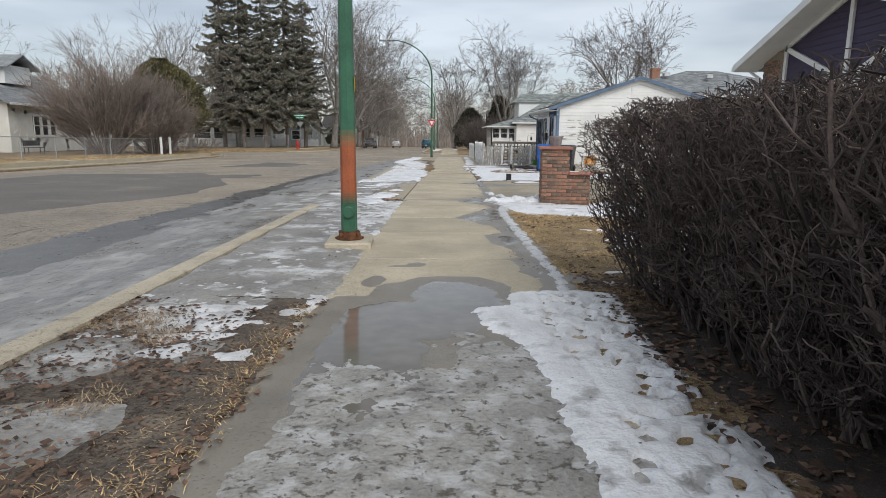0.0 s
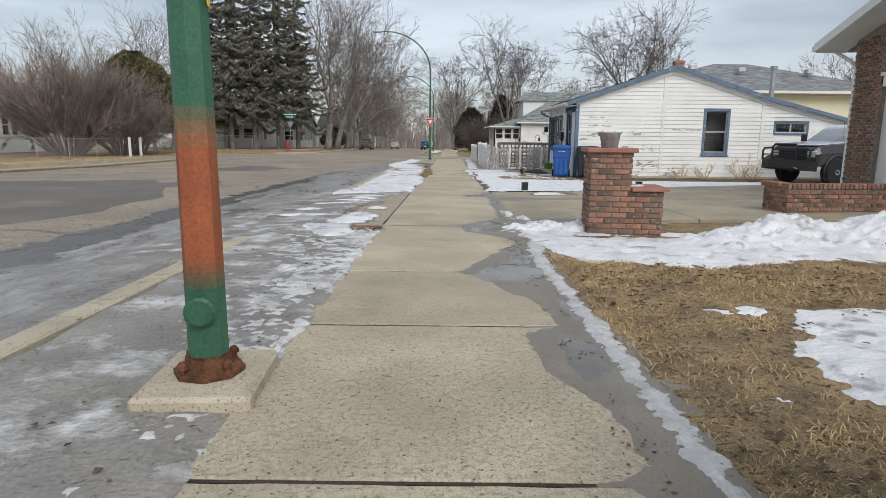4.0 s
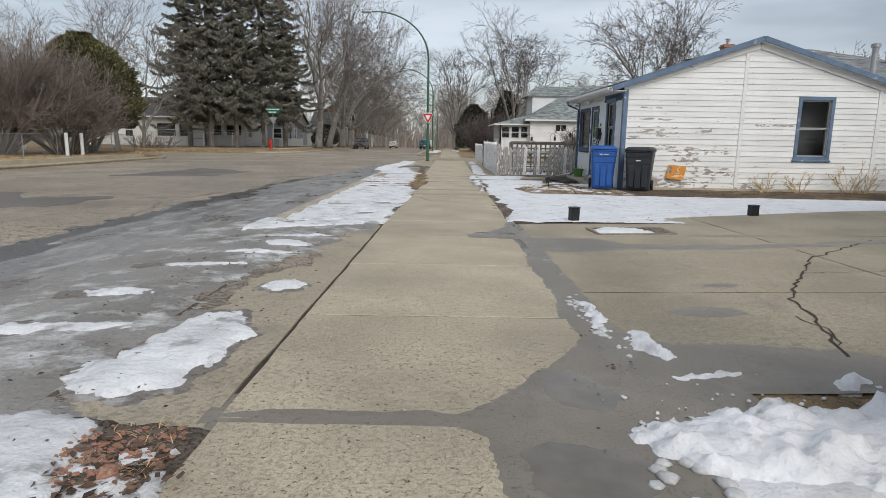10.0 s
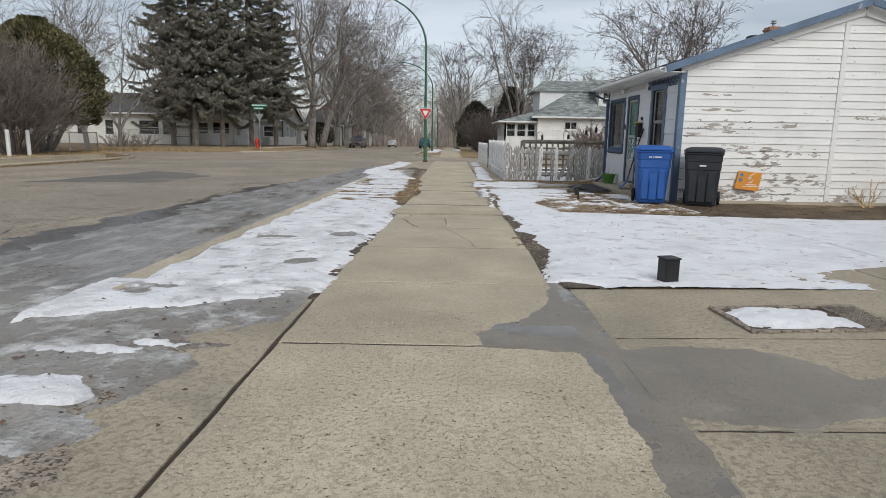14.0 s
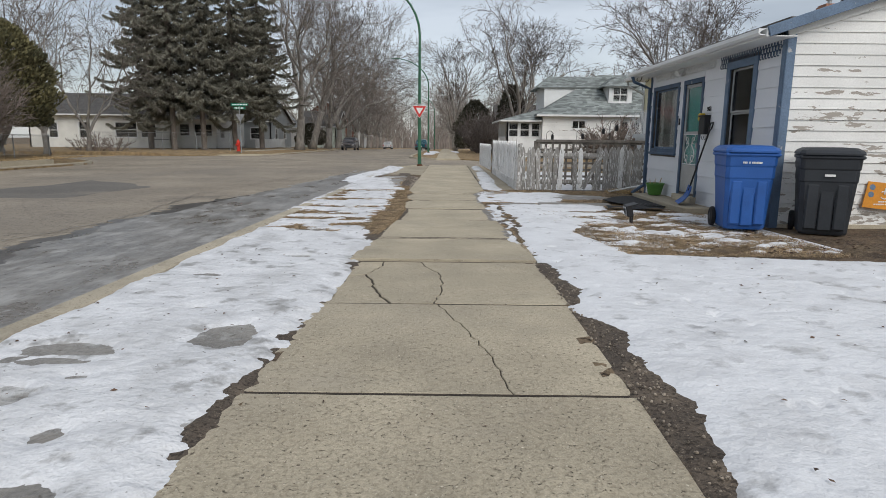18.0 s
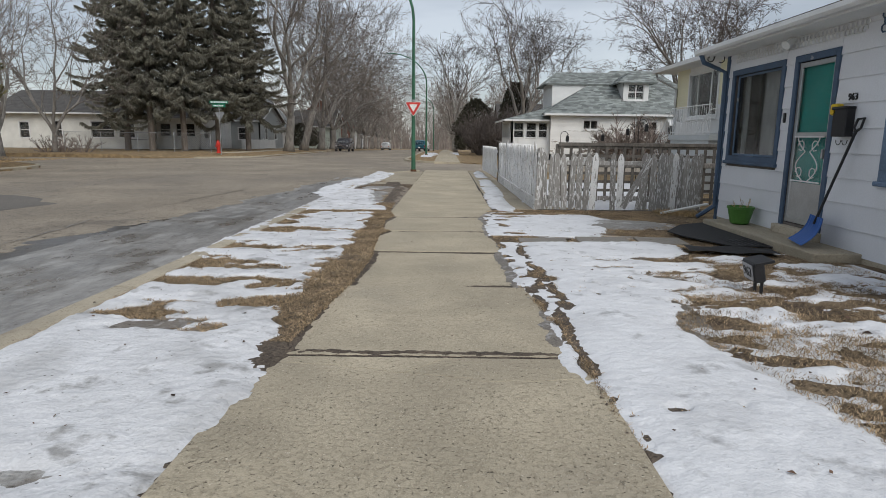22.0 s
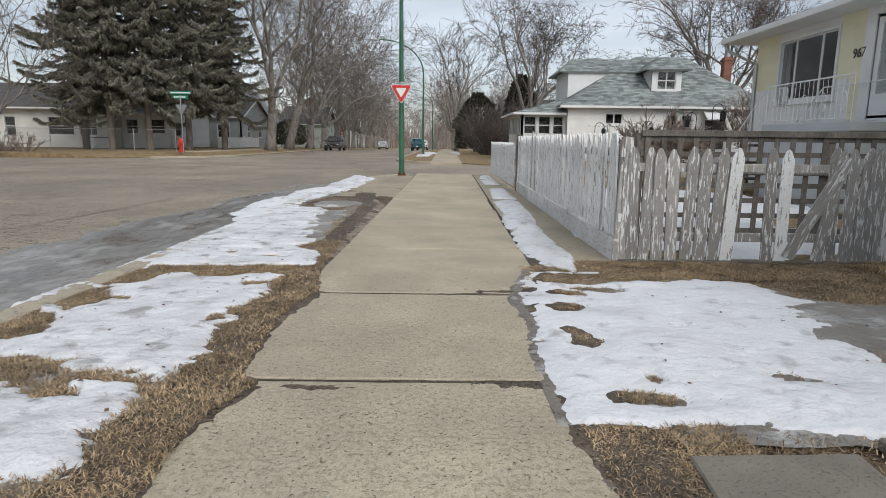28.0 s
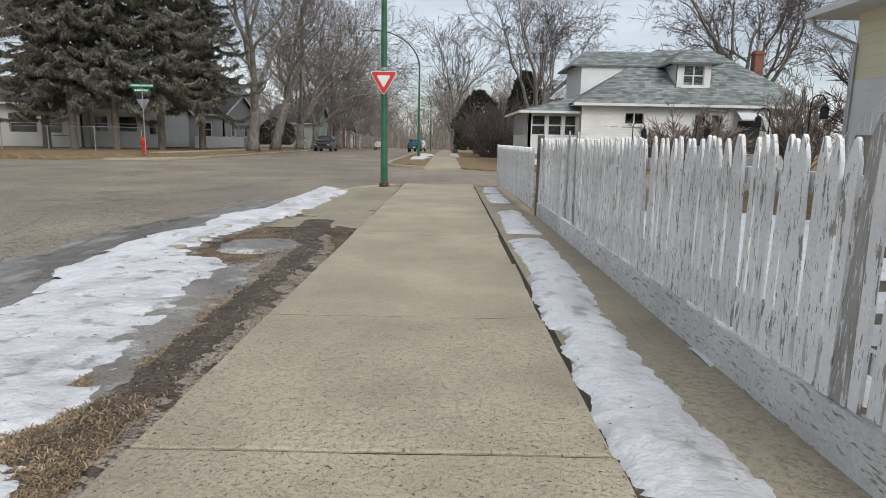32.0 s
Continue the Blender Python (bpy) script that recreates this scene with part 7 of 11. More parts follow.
boards(bung, wall_frame(BX, BY0, BB, 1, 0), 14.9, BE - BB, (), None, pitch=0.24, z0=2.2, lap=0.014, choose=lambda u, z: "yellow_siding", jointed=False)
wall(bung, wall_frame(24.3, BY1, BB, -1, 0), 14.9, BE - BB, (), None, "white")
boards(bung, wall_frame(24.3, BY1, BB, -1, 0), 14.9, BE - BB, (), None, pitch=0.24, z0=0.35, lap=0.014, choose=lambda u, z: "yellow_siding" if z > 2.55 else "white", jointed=False)
wall(bung, wall_frame(24.3, BY0, BB, 0, 1), BY1 - BY0, BE - BB, (), None, "yellow_siding")
e0, e1, f0, f1 = BX - 0.75, 24.9, BY0 - 0.6, BY1 + 0.75
r0, r1, ry, rz = 16.6, 18.6, 43.9, 5.72
roof_plane(bung, (e0, f1, BE), (e0, f0, BE), (r0, ry, rz), (r0, ry + 0.01, rz), "roof")
roof_plane(bung, (e0, f0, BE), (e1, f0, BE), (r1, ry, rz), (r0, ry, rz), "roof")
roof_plane(bung, (e1, f1, BE), (e0, f1, BE), (r0, ry, rz), (r1, ry, rz), "roof")
roof_plane(bung, (e1, f0, BE), (e1, f1, BE), (r1, ry, rz), (r1, ry - 0.01, rz), "roof")
part("soffit", Shape().box(e0 + 0.03, e1, f0 + 0.03, f1 - 0.03, BE - 0.14, BE - 0.12), "white", bung)
for p, q2 in (((e0, f1, BE - 0.08), (e0, f0, BE - 0.08)), ((e0, f0, BE - 0.08), (e1, f0, BE - 0.08)), ((e0, f1, BE - 0.08), (e1, f1, BE - 0.08))):
    strip(bung, p, q2, 0.09, 0.14, "white", "gutter")
part("downspout", Shape().tube([(e0 + 0.08, f1 - 0.1, BE - 0.1), (e0 + 0.12, f1 - 0.2, BE - 0.35), (BX - 0.06, BY1 - 0.06, BE - 0.8), (BX - 0.06, BY1 - 0.06, 0.2), (BX - 0.06, BY1 - 0.06, -0.4)], 0.05, 8), "alu", bung, "pale metal downspout")
ch = part("chimney", Shape().box(14.12, 14.67, 43.7, 44.25, 4.7, 5.9, 0.01).box(14.08, 14.71, 43.66, 44.29, 5.74, 5.83, 0.01), "brick", bung, "red brick chimney")
part("chimney_cap", Shape().lathe([(0.07, 5.9), (0.07, 6.06), (0.13, 6.07), (0.13, 6.09), (0.07, 6.10), (0.07, 6.15), (0.13, 6.16), (0.13, 6.18), (0.02, 6.2)], 10, pose(14.39, 43.97, 0)), "steel", ch)
for vx, vy in ((16.8, 41.0), (20.5, 40.6), (14.2, 41.5)):
    part("roof_vent", Shape().box(vx, vx + 0.4, vy, vy + 0.4, BE + 0.35 + (vy - f0) * 0.3, BE + 0.62 + (vy - f0) * 0.3, 0.03), "alu", bung)
# porch with steps and scrolled railing
porch = part("porch", Shape().box(BX - 1.5, BX - 0.02, 42.3, 45.6, 0.95, 1.12, 0.01).box(BX - 1.45, BX - 0.05, 42.4, 45.5, -0.6, 0.95), "grey_siding", bung, "grey boarded front porch")
for k in range(7):
    part("step", Shape().box(BX - 1.5, BX - 0.1, 45.6 + 0.27 * k, 45.6 + 0.27 * (k + 1) + 0.03, 0.88 - 0.22 * k - 0.06, 0.88 - 0.22 * k, 0.01), "grey_wood", porch)
q = Shape()
for k in range(20):
    y = 42.4 + k * 0.165
    q.tube([(BX - 1.45, y, 1.12), (BX - 1.45, y, 2.0)], 0.006, 4)
    if k % 4 == 1:
        q.tube([(BX - 1.45, y + 0.13 + 0.09 * math.cos(i * 0.8), 1.62 + 0.09 * math.sin(i * 0.8)) for i in range(8)], 0.008, 4)
        q.tube([(BX - 1.45, y + 0.13 + 0.09 * math.cos(i * 0.8), 1.42 + 0.09 * math.sin(i * 0.8)) for i in range(8)], 0.008, 4)
for x0 in (BX - 1.45, BX - 0.15):
    q.tube([(x0, 42.4, 2.0), (x0, 45.55, 2.0), (x0, 47.4, 0.55)], 0.016, 5)
    q.tube([(x0, 42.4, 1.2), (x0, 45.55, 1.2), (x0, 47.4, -0.2)], 0.012, 5)
    for k in range(11):
        y, z = 45.55 + k * 0.17, 2.0 - k * 0.17 * 0.783
        q.tube([(x0, y, z), (x0, y, z - 0.8)], 0.006, 4)
        if k % 3 == 1:
            q.tube([(x0, y + 0.08 + 0.07 * math.cos(i * 0.8), z - 0.4 + 0.07 * math.sin(i * 0.8)) for i in range(8)], 0.008, 4)
part("railing", q, "white", porch, "white scrolled iron railing")
part("mailbox", Shape().box(BX - 1.42, BX - 1.30, 44.9, 45.2, 1.55, 1.95, 0.03), "alu", porch)

# --- the garage with the dark purple gable ---
gar = thing("house", "garage with dark purple gable boards, cream braces and a brick corner", "house", pose(0, 0, 0))
PX, PY0, PY1, PB, PE = 9.9, 11.9, 19.6, -0.3, 3.55
pf = wall_frame(PX, PY1, PB, 0, -1)
PL = PY1 - PY0
p_top = lambda u: (PE - PB) + 0.335 * min(u, PL - u)
wall(gar, pf, PL, PE - PB + 1.6, (), p_top, "stucco")
boards(gar, pf, PL, PE - PB + 1.6, [(-0.1, 1.0, 0, 9), (PL - 1.0, PL + 0.1, 0, 9)], p_top, "purple_siding", pitch=0.17, z0=2.63 - PB, lap=0.02, jointed=False)
part("beam", Shape().box(0.9, PL - 0.9, 0.003, 0.10, 2.33 - PB, 2.63 - PB, 0.01, pf).box(0.9, PL - 0.9, 0.003, 0.14, 2.56 - PB, 2.64 - PB, 0.01, pf), "white", gar, "cream horizontal beam")
mid = PL / 2
q = Shape()
def brace(ua, za, ub, zb, w=0.14):
    d = Vector((ub - ua, zb - za)).normalized() * w / 2
    n = Vector((-d.y, d.x))
    pts = [(ua + n.x, za + n.y), (ub + n.x, zb + n.y), (ub - n.x, zb - n.y), (ua - n.x, za - n.y)]
    return Shape().rings([[pf @ Vector((a, o, b)) for a, b in pts] for o in (0.012, 0.075)], True)
for a in ((1.0, p_top(1.0) - 0.12, mid - 0.15, 2.68 - PB), (PL - 1.0, p_top(1.0) - 0.12, mid + 0.15, 2.68 - PB), (mid, 2.64 - PB, mid, p_top(mid) - 0.05), (1.02, 2.7 - PB, 1.02, p_top(1.0)), (PL - 1.02, 2.7 - PB, PL - 1.02, p_top(1.0)), (1.0, p_top(1.0) - 0.1, mid, p_top(mid) - 0.1), (PL - 1.0, p_top(1.0) - 0.1, mid, p_top(mid) - 0.1)):
    part("brace", brace(*a), "white", gar)
part("garage_door", Shape().box(1.3, PL - 1.3, 0.0, 0.03, 0.0, 2.25 - PB, 0.01, pf), "white", gar, "white sectional garage door")
for k in range(4):
    part("door_panel", Shape().box(1.32, PL - 1.32, 0.031, 0.05, 0.05 + k * 0.62, 0.62 + k * 0.62, 0.02, pf), "white", gar)
wall(gar, wall_frame(18.5, PY1, PB, -1, 0), 8.1, PE - PB, (), None, "stucco")
wall(gar, wall_frame(PX, PY0, PB, 1, 0), 8.1, PE - PB, (), None, "stucco")
wall(gar, wall_frame(18.5, PY0, PB, 0, 1), PL, PE - PB + 1.6, (), p_top, "stucco")
ym = (PY0 + PY1) / 2
za = PE + 0.335 * PL / 2 + 0.1
ze = za - 0.335 * (PL / 2 + 0.65)
roof_plane(gar, (9.15, PY1 + 0.65, ze), (18.9, PY1 + 0.65, ze), (18.9, ym, za), (9.15, ym, za), "roof")
roof_plane(gar, (18.9, PY0 - 0.65, ze), (9.15, PY0 - 0.65, ze), (9.15, ym, za), (18.9, ym, za), "roof")
for sgn, ye in ((1, PY1 + 0.68), (-1, PY0 - 0.68)):
    strip(gar, (9.13, ye, ze - 0.06), (9.13, ym, za - 0.07), 0.05, 0.2, "white", "barge_board")
    s = Shape()
    s.rings([[(x, ye, ze - 0.17), (x, ym, za - 0.17), (x, ym, za - 0.155), (x, ye, ze - 0.155)] for x in (9.16, PX - 0.02)], True)
    part("soffit", s, "white", gar, "cream soffit")
    strip(gar, (9.1, ye + sgn * 0.03, ze - 0.08), (18.9, ye + sgn * 0.03, ze - 0.08), 0.1, 0.13, "white", "gutter")
part("downspout", Shape().tube([(PX - 0.3, PY1 + 0.72, ze - 0.1), (PX - 0.1, PY1 + 0.3, ze - 0.4), (PX - 0.08, PY1 + 0.06, ze - 0.6), (PX - 0.08, PY1 + 0.06, 0)], 0.045, 8), "white", gar)
# bricks of the garage corner
brick_me = Shape().box(0, 0.195, 0, 0.09, 0, 0.058, 0.006).mesh("brick", "brick")
brick_dk = Shape().box(0, 0.195, 0, 0.09, 0, 0.058, 0.006).mesh("brick", "brick_dark")
core = part("brick_pier", Shape().box(0.0, 0.96, -0.02, 0.10, 0.0, p_top(0.5), 0.004, pf).box(-0.10, 0.0, -0.9, 0.10, 0, p_top(0), 0.004, pf), "mortar", gar, "pier of mixed red and brown brick")
brng = random.Random(12)
for r in range(55):
    z = r * 0.069
    for k in range(5):
        u = k * 0.208 - (0.104 if r % 2 else 0)
        if u < -0.11 or u > 0.80 or z + 0.06 > p_top(max(u, 0)) - 0.12:
            continue
        part("brick", brng.choice((brick_me, brick_dk, brick_dk)), "", core, place=pf @ pose(u, 0.02 + brng.uniform(0, 0.006), z))

# --- the white house across the side street ---
far = thing("house", "white clapboard house with a grey-green hip roof, dormer and glazed porch", "house", pose(0, 0, 0))
FX0, FX1, FY0, FY1, FB, FE = 7.75, 19.6, 69.0, 79.5, -0.64, 2.72
fw = wall_frame(FX0, FY0, FB, 1, 0)
FW = [(2.25, 3.45, 1.55 - FB, 2.35 - FB), (6.0, 6.8, 0.9 - FB, 2.3 - FB), (6.9, 7.7, 0.9 - FB, 2.3 - FB), (8.35, 9.75, 0.1 - FB, 2.0 - FB)]
wall(far, fw, FX1 - FX0, FE - FB, [(a + 0.08, b - 0.08, c + 0.08, d - 0.08) for a, b, c, d in FW], None, "white")
boards(far, fw, FX1 - FX0, FE - FB, FW, None, "board", pitch=0.15, z0=0.5, lap=0.02, jointed=False)
for o in FW[:3]:
    window(far, fw, *o, casing="white", sash="white", rows=2 if o != FW[0] else 1, cols=2 if o == FW[0] else 1, trim=0.1)
awn = Shape()
awn.rings([[(FX0 + 8.2, FY0 - 0.02, 2.55), (FX0 + 8.2, FY0 - 0.95, 1.98), (FX0 + 8.2, FY0 - 0.95, 1.92), (FX0 + 8.2, FY0 - 0.02, 2.5)], [(FX0 + 9.9, FY0 - 0.02, 2.55), (FX0 + 9.9, FY0 - 0.95, 1.98), (FX0 + 9.9, FY0 - 0.95, 1.92), (FX0 + 9.9, FY0 - 0.02, 2.5)]], True)
part("awning", awn, "white", far, "white metal awning")
part("door_leaf", Shape().box(8.45, 9.65, -0.06, -0.02, 0.1 - FB, 1.95 - FB, 0.01, fw), "dark_roof", far, "dark side door under an awning")
for fr, ln in ((wall_frame(FX0, FY1, FB, 0, -1), FY1 - FY0), (wall_frame(FX1, FY0, FB, 0, 1), FY1 - FY0), (wall_frame(FX1, FY1, FB, -1, 0), FX1 - FX0)):
    wall(far, fr, ln, FE - FB, (), None, "white")
ex0, ex1, ey0, ey1, rzz = FX0 - 0.55, FX1 + 0.6, FY0 - 0.5, FY1 + 0.5, 6.25
roof_plane(far, (ex0, ey0, FE), (ex1, ey0, FE), (16.6, 74.2, rzz), (13.2, 74.2, rzz), "green_roof", tab=0.4, row=0.2)
roof_plane(far, (ex0, ey1, FE), (ex0, ey0, FE), (13.2, 74.2, rzz), (13.2, 74.21, rzz), "green_roof", tab=0.4, row=0.2)
roof_plane(far, (ex1, ey0, FE), (ex1, ey1, FE), (16.6, 74.21, rzz), (16.6, 74.2, rzz), "green_roof", tab=0.4, row=0.2)
roof_plane(far, (ex1, ey1, FE), (ex0, ey1, FE), (13.2, 74.2, rzz), (16.6, 74.2, rzz), "green_roof", tabs=False)
part("soffit", Shape().box(ex0, ex1, ey0, ey1, FE - 0.16, FE - 0.12), "white", far)
strip(far, (ex0, ey0, FE - 0.08), (ex1, ey0, FE - 0.08), 0.08, 0.14, "white", "gutter")
part("downspout", Shape().tube([(FX0 + 6.0, ey0, FE - 0.1), (FX0 + 7.9, FY0 - 0.06, FE - 0.4), (FX0 + 7.9, FY0 - 0.06, -0.5)], 0.05, 6), "white", far)
# dormer
dz0, dz1, dx0, dx1, dy = 3.62, 5.0, 13.1, 14.95, 70.1
dw = wall_frame(dx0, dy, dz0, 1, 0)
wall(far, dw, dx1 - dx0, dz1 - dz0, [(0.38, 1.48, 0.2, 1.28)], None, "white", name="dormer_wall")
boards(far, dw, dx1 - dx0, dz1 - dz0, [(0.28, 1.58, 0.1, 1.36)], None, "white", pitch=0.12, jointed=False)
window(far, dw, 0.28, 1.58, 0.1, 1.36, casing="white", sash="white", cols=2, rows=2, trim=0.09)
for x in (dx0 + 0.06, dx1 - 0.06):
    part("dormer_wall", Shape().box(x - 0.06, x + 0.06, dy, dy + 3.4, dz0 - 0.4, dz1), "white", far)
ap = (14.0, dy + 1.6, 6.05)
roof_plane(far, (dx0 - 0.5, dy - 0.4, dz1), (dx1 + 0.5, dy - 0.4, dz1), (14.01, dy + 1.3, 5.9), (13.99, dy + 1.3, 5.9), "green_roof", tab=0.4, row=0.2)
roof_plane(far, (dx0 - 0.5, dy + 3.6, dz1), (dx0 - 0.5, dy - 0.4, dz1), (13.99, dy + 1.3, 5.9), (13.99, dy + 3.6, 5.9), "green_roof", tab=0.4, row=0.2)
roof_plane(far, (dx1 + 0.5, dy - 0.4, dz1), (dx1 + 0.5, dy + 3.6, dz1), (14.01, dy + 3.6, 5.9), (14.01, dy + 1.3, 5.9), "green_roof", tab=0.4, row=0.2)
# cross gable towards the street, shingled
part("gable_wall", Shape().box(8.3, 11.5, 72.2, 76.6, 3.0, 5.15), "white", far, "white shingled upper wall")
roof_plane(far, (7.7, 72.0, 5.05), (13.4, 72.0, 5.05), (13.4, 74.3, 6.1), (8.9, 74.3, 6.1), "green_roof", tab=0.4, row=0.2)
roof_plane(far, (13.4, 76.8, 5.05), (7.7, 76.8, 5.05), (8.9, 74.3, 6.1), (13.4, 74.3, 6.1), "green_roof", tabs=False)
roof_plane(far, (7.7, 76.8, 5.05), (7.7, 72.0, 5.05), (8.9, 74.3, 6.1), (8.9, 74.31, 6.1), "green_roof", tabs=False)
fc = part("chimney", Shape().box(19.75, 20.3, 75.2, 75.75, 3.5, 6.45, 0.01).box(19.68, 20.37, 75.13, 75.82, 6.2, 6.33, 0.01), "far_brick", far, "red brick chimney")
part("flue", Shape().lathe([(0.14, 6.45), (0.14, 6.9), (0.2, 6.92), (0.2, 7.08), (0.1, 7.12)], 10, pose(20.02, 75.47, 0)), "steel", fc)
for vx in (11.6, 17.4):
    part("roof_vent", Shape().box(vx, vx + 0.4, 71, 71.4, 4.05, 4.3, 0.03), "white", far)
# glazed porch
pw = wall_frame(5.0, 69.6, FB, 1, 0)
PWO = [(0.15, 0.95, 0.95 - FB, 2.1 - FB), (1.05, 1.85, 0.95 - FB, 2.1 - FB), (1.95, 2.65, 0.95 - FB, 2.1 - FB)]
wall(far, pw, 2.75, 2.25 - FB, PWO, None, "white", name="porch_wall")
for o in PWO:
    window(far, pw, *o, casing="white", sash="white", rows=2, trim=0.04, sill=False)
pw2 = wall_frame(5.0, 77, FB, 0, -1)
PWO2 = [(0.2 + k * 0.9, 1.0 + k * 0.9, 0.95 - FB, 2.1 - FB) for k in range(8)]
wall(far, pw2, 7.4, 2.25 - FB, PWO2, None, "white", name="porch_wall")
for o in PWO2:
    window(far, pw2, *o, casing="white", sash="white", rows=2, trim=0.04, sill=False, room=False)
roof_plane(far, (4.45, 77.5, 2.28), (4.45, 69.1, 2.28), (7.8, 70.6, 3.2), (7.8, 77.5, 3.2), "green_roof", tab=0.4, row=0.2)
roof_plane(far, (4.45, 69.1, 2.28), (8.2, 69.1, 2.28), (8.2, 70.6, 3.2), (7.8, 70.6, 3.2), "green_roof", tab=0.4, row=0.2)
strip(far, (4.45, 69.1, 2.22), (7.7, 69.1, 2.22), 0.08, 0.13, "white", "gutter")
strip(far, (4.45, 69.1, 2.22), (4.45, 77.5, 2.22), 0.08, 0.13, "white", "gutter")


# ---- trees, shrubs, grass ----
def bough(start, way, length, radius, steps, wander, lift, rng, taper=0.45):
    """The path and radii of one branch."""
    pts, rad, p, d = [Vector(start)], [radius], Vector(start), Vector(way).normalized()
    for i in range(steps):
        d = (d + Vector((rng.uniform(-wander, wander), rng.uniform(-wander, wander), rng.uniform(-wander, wander) + lift))).normalized()
        p = p + d * (length / steps)
        pts.append(p.copy())
        rad.append(radius * (1 - (1 - taper) * (i + 1) / steps))
    return pts, rad


def sideways(d, angle, rng):
    """A way that leaves d by that angle, to any side."""
    a = d.orthogonal().normalized()
    a.rotate(Matrix.Rotation(rng.uniform(0, 2 * math.pi), 3, d))
    return (d * math.cos(angle) + a * math.sin(angle)).normalized()


def bare_tree(rng, height=17.0, trunk=0.42, fork=0.22, limbs=5, spread=0.7, levels=5, lift=0.05, lean=(0, 0), thin=0.012, droop=0.0, sides=1.6):
    """Trunk and limbs as one shape, and the crown of twigs as another: every bough parts into two or three, with side shoots."""
    wood, crown = Shape(), Shape()

    def grow(p, d, length, r, level):
        late = level >= levels - 1
        up = (lift if level < 2 else lift * 0.4 if not late else 0.0) - (droop if late else droop * 0.3 * (level > 1))
        steps = 6 if level < 2 else 4 if level < levels - 1 else 3 if level < levels else 2
        pts, rad = bough(p, d, length, r, steps, (0.17, 0.2, 0.24, 0.27)[min(level, 3)], up, rng, 0.66 if level < levels else 0.5)
        (wood if r > 0.034 else crown).tube(pts, rad, 7 if level == 0 else 5 if r > 0.05 else 3, False)
        if level >= levels:
            return
        end = (pts[-1] - pts[-2]).normalized()
        for k in range(2 if rng.random() < 0.72 else 3):
            grow(pts[-1], sideways(end, rng.uniform(0.15, 0.35) if k == 0 else rng.uniform(0.4, 0.8), rng), length * rng.uniform(0.66, 0.84) * (0.8 if late else 1.0), max(rad[-1] * (0.9 if k == 0 else 0.68), thin), level + 1)
        for k in range(int(sides + rng.random())):
            i = rng.randint(1, steps - 1)
            way = (pts[i + 1] - pts[i]).normalized()
            grow(pts[i], sideways(way, rng.uniform(0.5, 1.0), rng), length * rng.uniform(0.40, 0.66) * (0.8 if late else 1.0), max(rad[i] * 0.42, thin), min(level + (2 if level == 0 and k else 1), levels))

    base, rb = bough((0, 0, -0.1), (lean[0], lean[1], 1), height * fork, trunk, 4, 0.05, 0.05, rng, 0.82)
    rb[0] *= 1.35
    wood.tube(base, rb, 10)
    first = height * (1 - fork) / 3.1
    for k in range(limbs):
        az = 2 * math.pi * (k + rng.uniform(-0.3, 0.3)) / limbs
        tilt = spread * rng.uniform(0.35, 1.0)
        d = Vector((math.cos(az) * math.sin(tilt) + lean[0] * 0.4, math.sin(az) * math.sin(tilt) + lean[1] * 0.4, math.cos(tilt)))
        start = base[-1] if k % 2 else base[-2].lerp(base[-1], 0.4 + 0.6 * rng.random())
        grow(start, d, first * rng.uniform(0.85, 1.2), trunk * rng.uniform(0.42, 0.66), 0)
    return wood, crown


def tree_thing(wood, crown, label, place, twig="twig", bark="bark", group="street trees", category="tree"):
    t = thing("tree", label, category, place, group)
    part("trunk", wood, bark, t, smooth=True)
    part("crown", crown, twig, t, "bare grey-brown twigs")
    return t


trng = random.Random(21)
elm = tree_thing(*bare_tree(trng, 21.5, 0.47, 0.17, 3, 0.55, 6, 0.05, (0.13, 0.0), 0.013, 0.0, 1.2), "tall bare street tree with a thick forked grey trunk", at(-15.8, 87.6, 0.15, 0))
elm_b = tree_thing(*bare_tree(trng, 20.0, 0.42, 0.24, 3, 0.6, 6, 0.05, (0.26, 0.03), 0.013, 0.0, 1.2), "leaning bare street tree with a grey trunk", at(-15.9, 94.6, 0.15, 0))
elm_c = tree_thing(*bare_tree(trng, 18.5, 0.46, 0.15, 4, 0.95, 6, 0.04, (0.20, 0.0), 0.014, 0.03, 1.3), "broad bare street tree arching over the street", at(-15.8, 104, 0.15, 0))
row = [(-15.9, 113), (-15.9, 122), (-16.2, 141), (-16.3, 152), (-16.4, 164), (-16.5, 178), (-16.6, 194), (-16.8, 214)]
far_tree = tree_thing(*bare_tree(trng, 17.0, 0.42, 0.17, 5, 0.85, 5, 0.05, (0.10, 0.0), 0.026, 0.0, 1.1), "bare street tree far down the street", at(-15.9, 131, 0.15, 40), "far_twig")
for i, (x, y) in enumerate(row):
    copy_thing((elm_c, elm, elm_b)[i % 3] if y < 125 else far_tree, at(x, y, 0.15, (37 * i) % 70 - 35))
for i, (x, y) in enumerate([(1.9, 150), (2.2, 166), (2.3, 184), (2.6, 206)]):
    copy_thing(far_tree, at(x, y, 0.0, 63 * i + 10))
slim = tree_thing(*bare_tree(trng, 14.0, 0.26, 0.28, 4, 0.42, 5, 0.07, (0, 0), 0.016, 0.0, 1.2), "slender bare tree with upright limbs", at(1.6, 108, 0, 0), "dark_twig", group="")
wide = tree_thing(*bare_tree(trng, 17.0, 0.42, 0.18, 6, 0.72, 6, 0.07, (0, 0), 0.013, 0.10, 1.1), "wide bare tree with drooping twigs", at(9.0, 95, 0, 0), "dark_twig", group="")
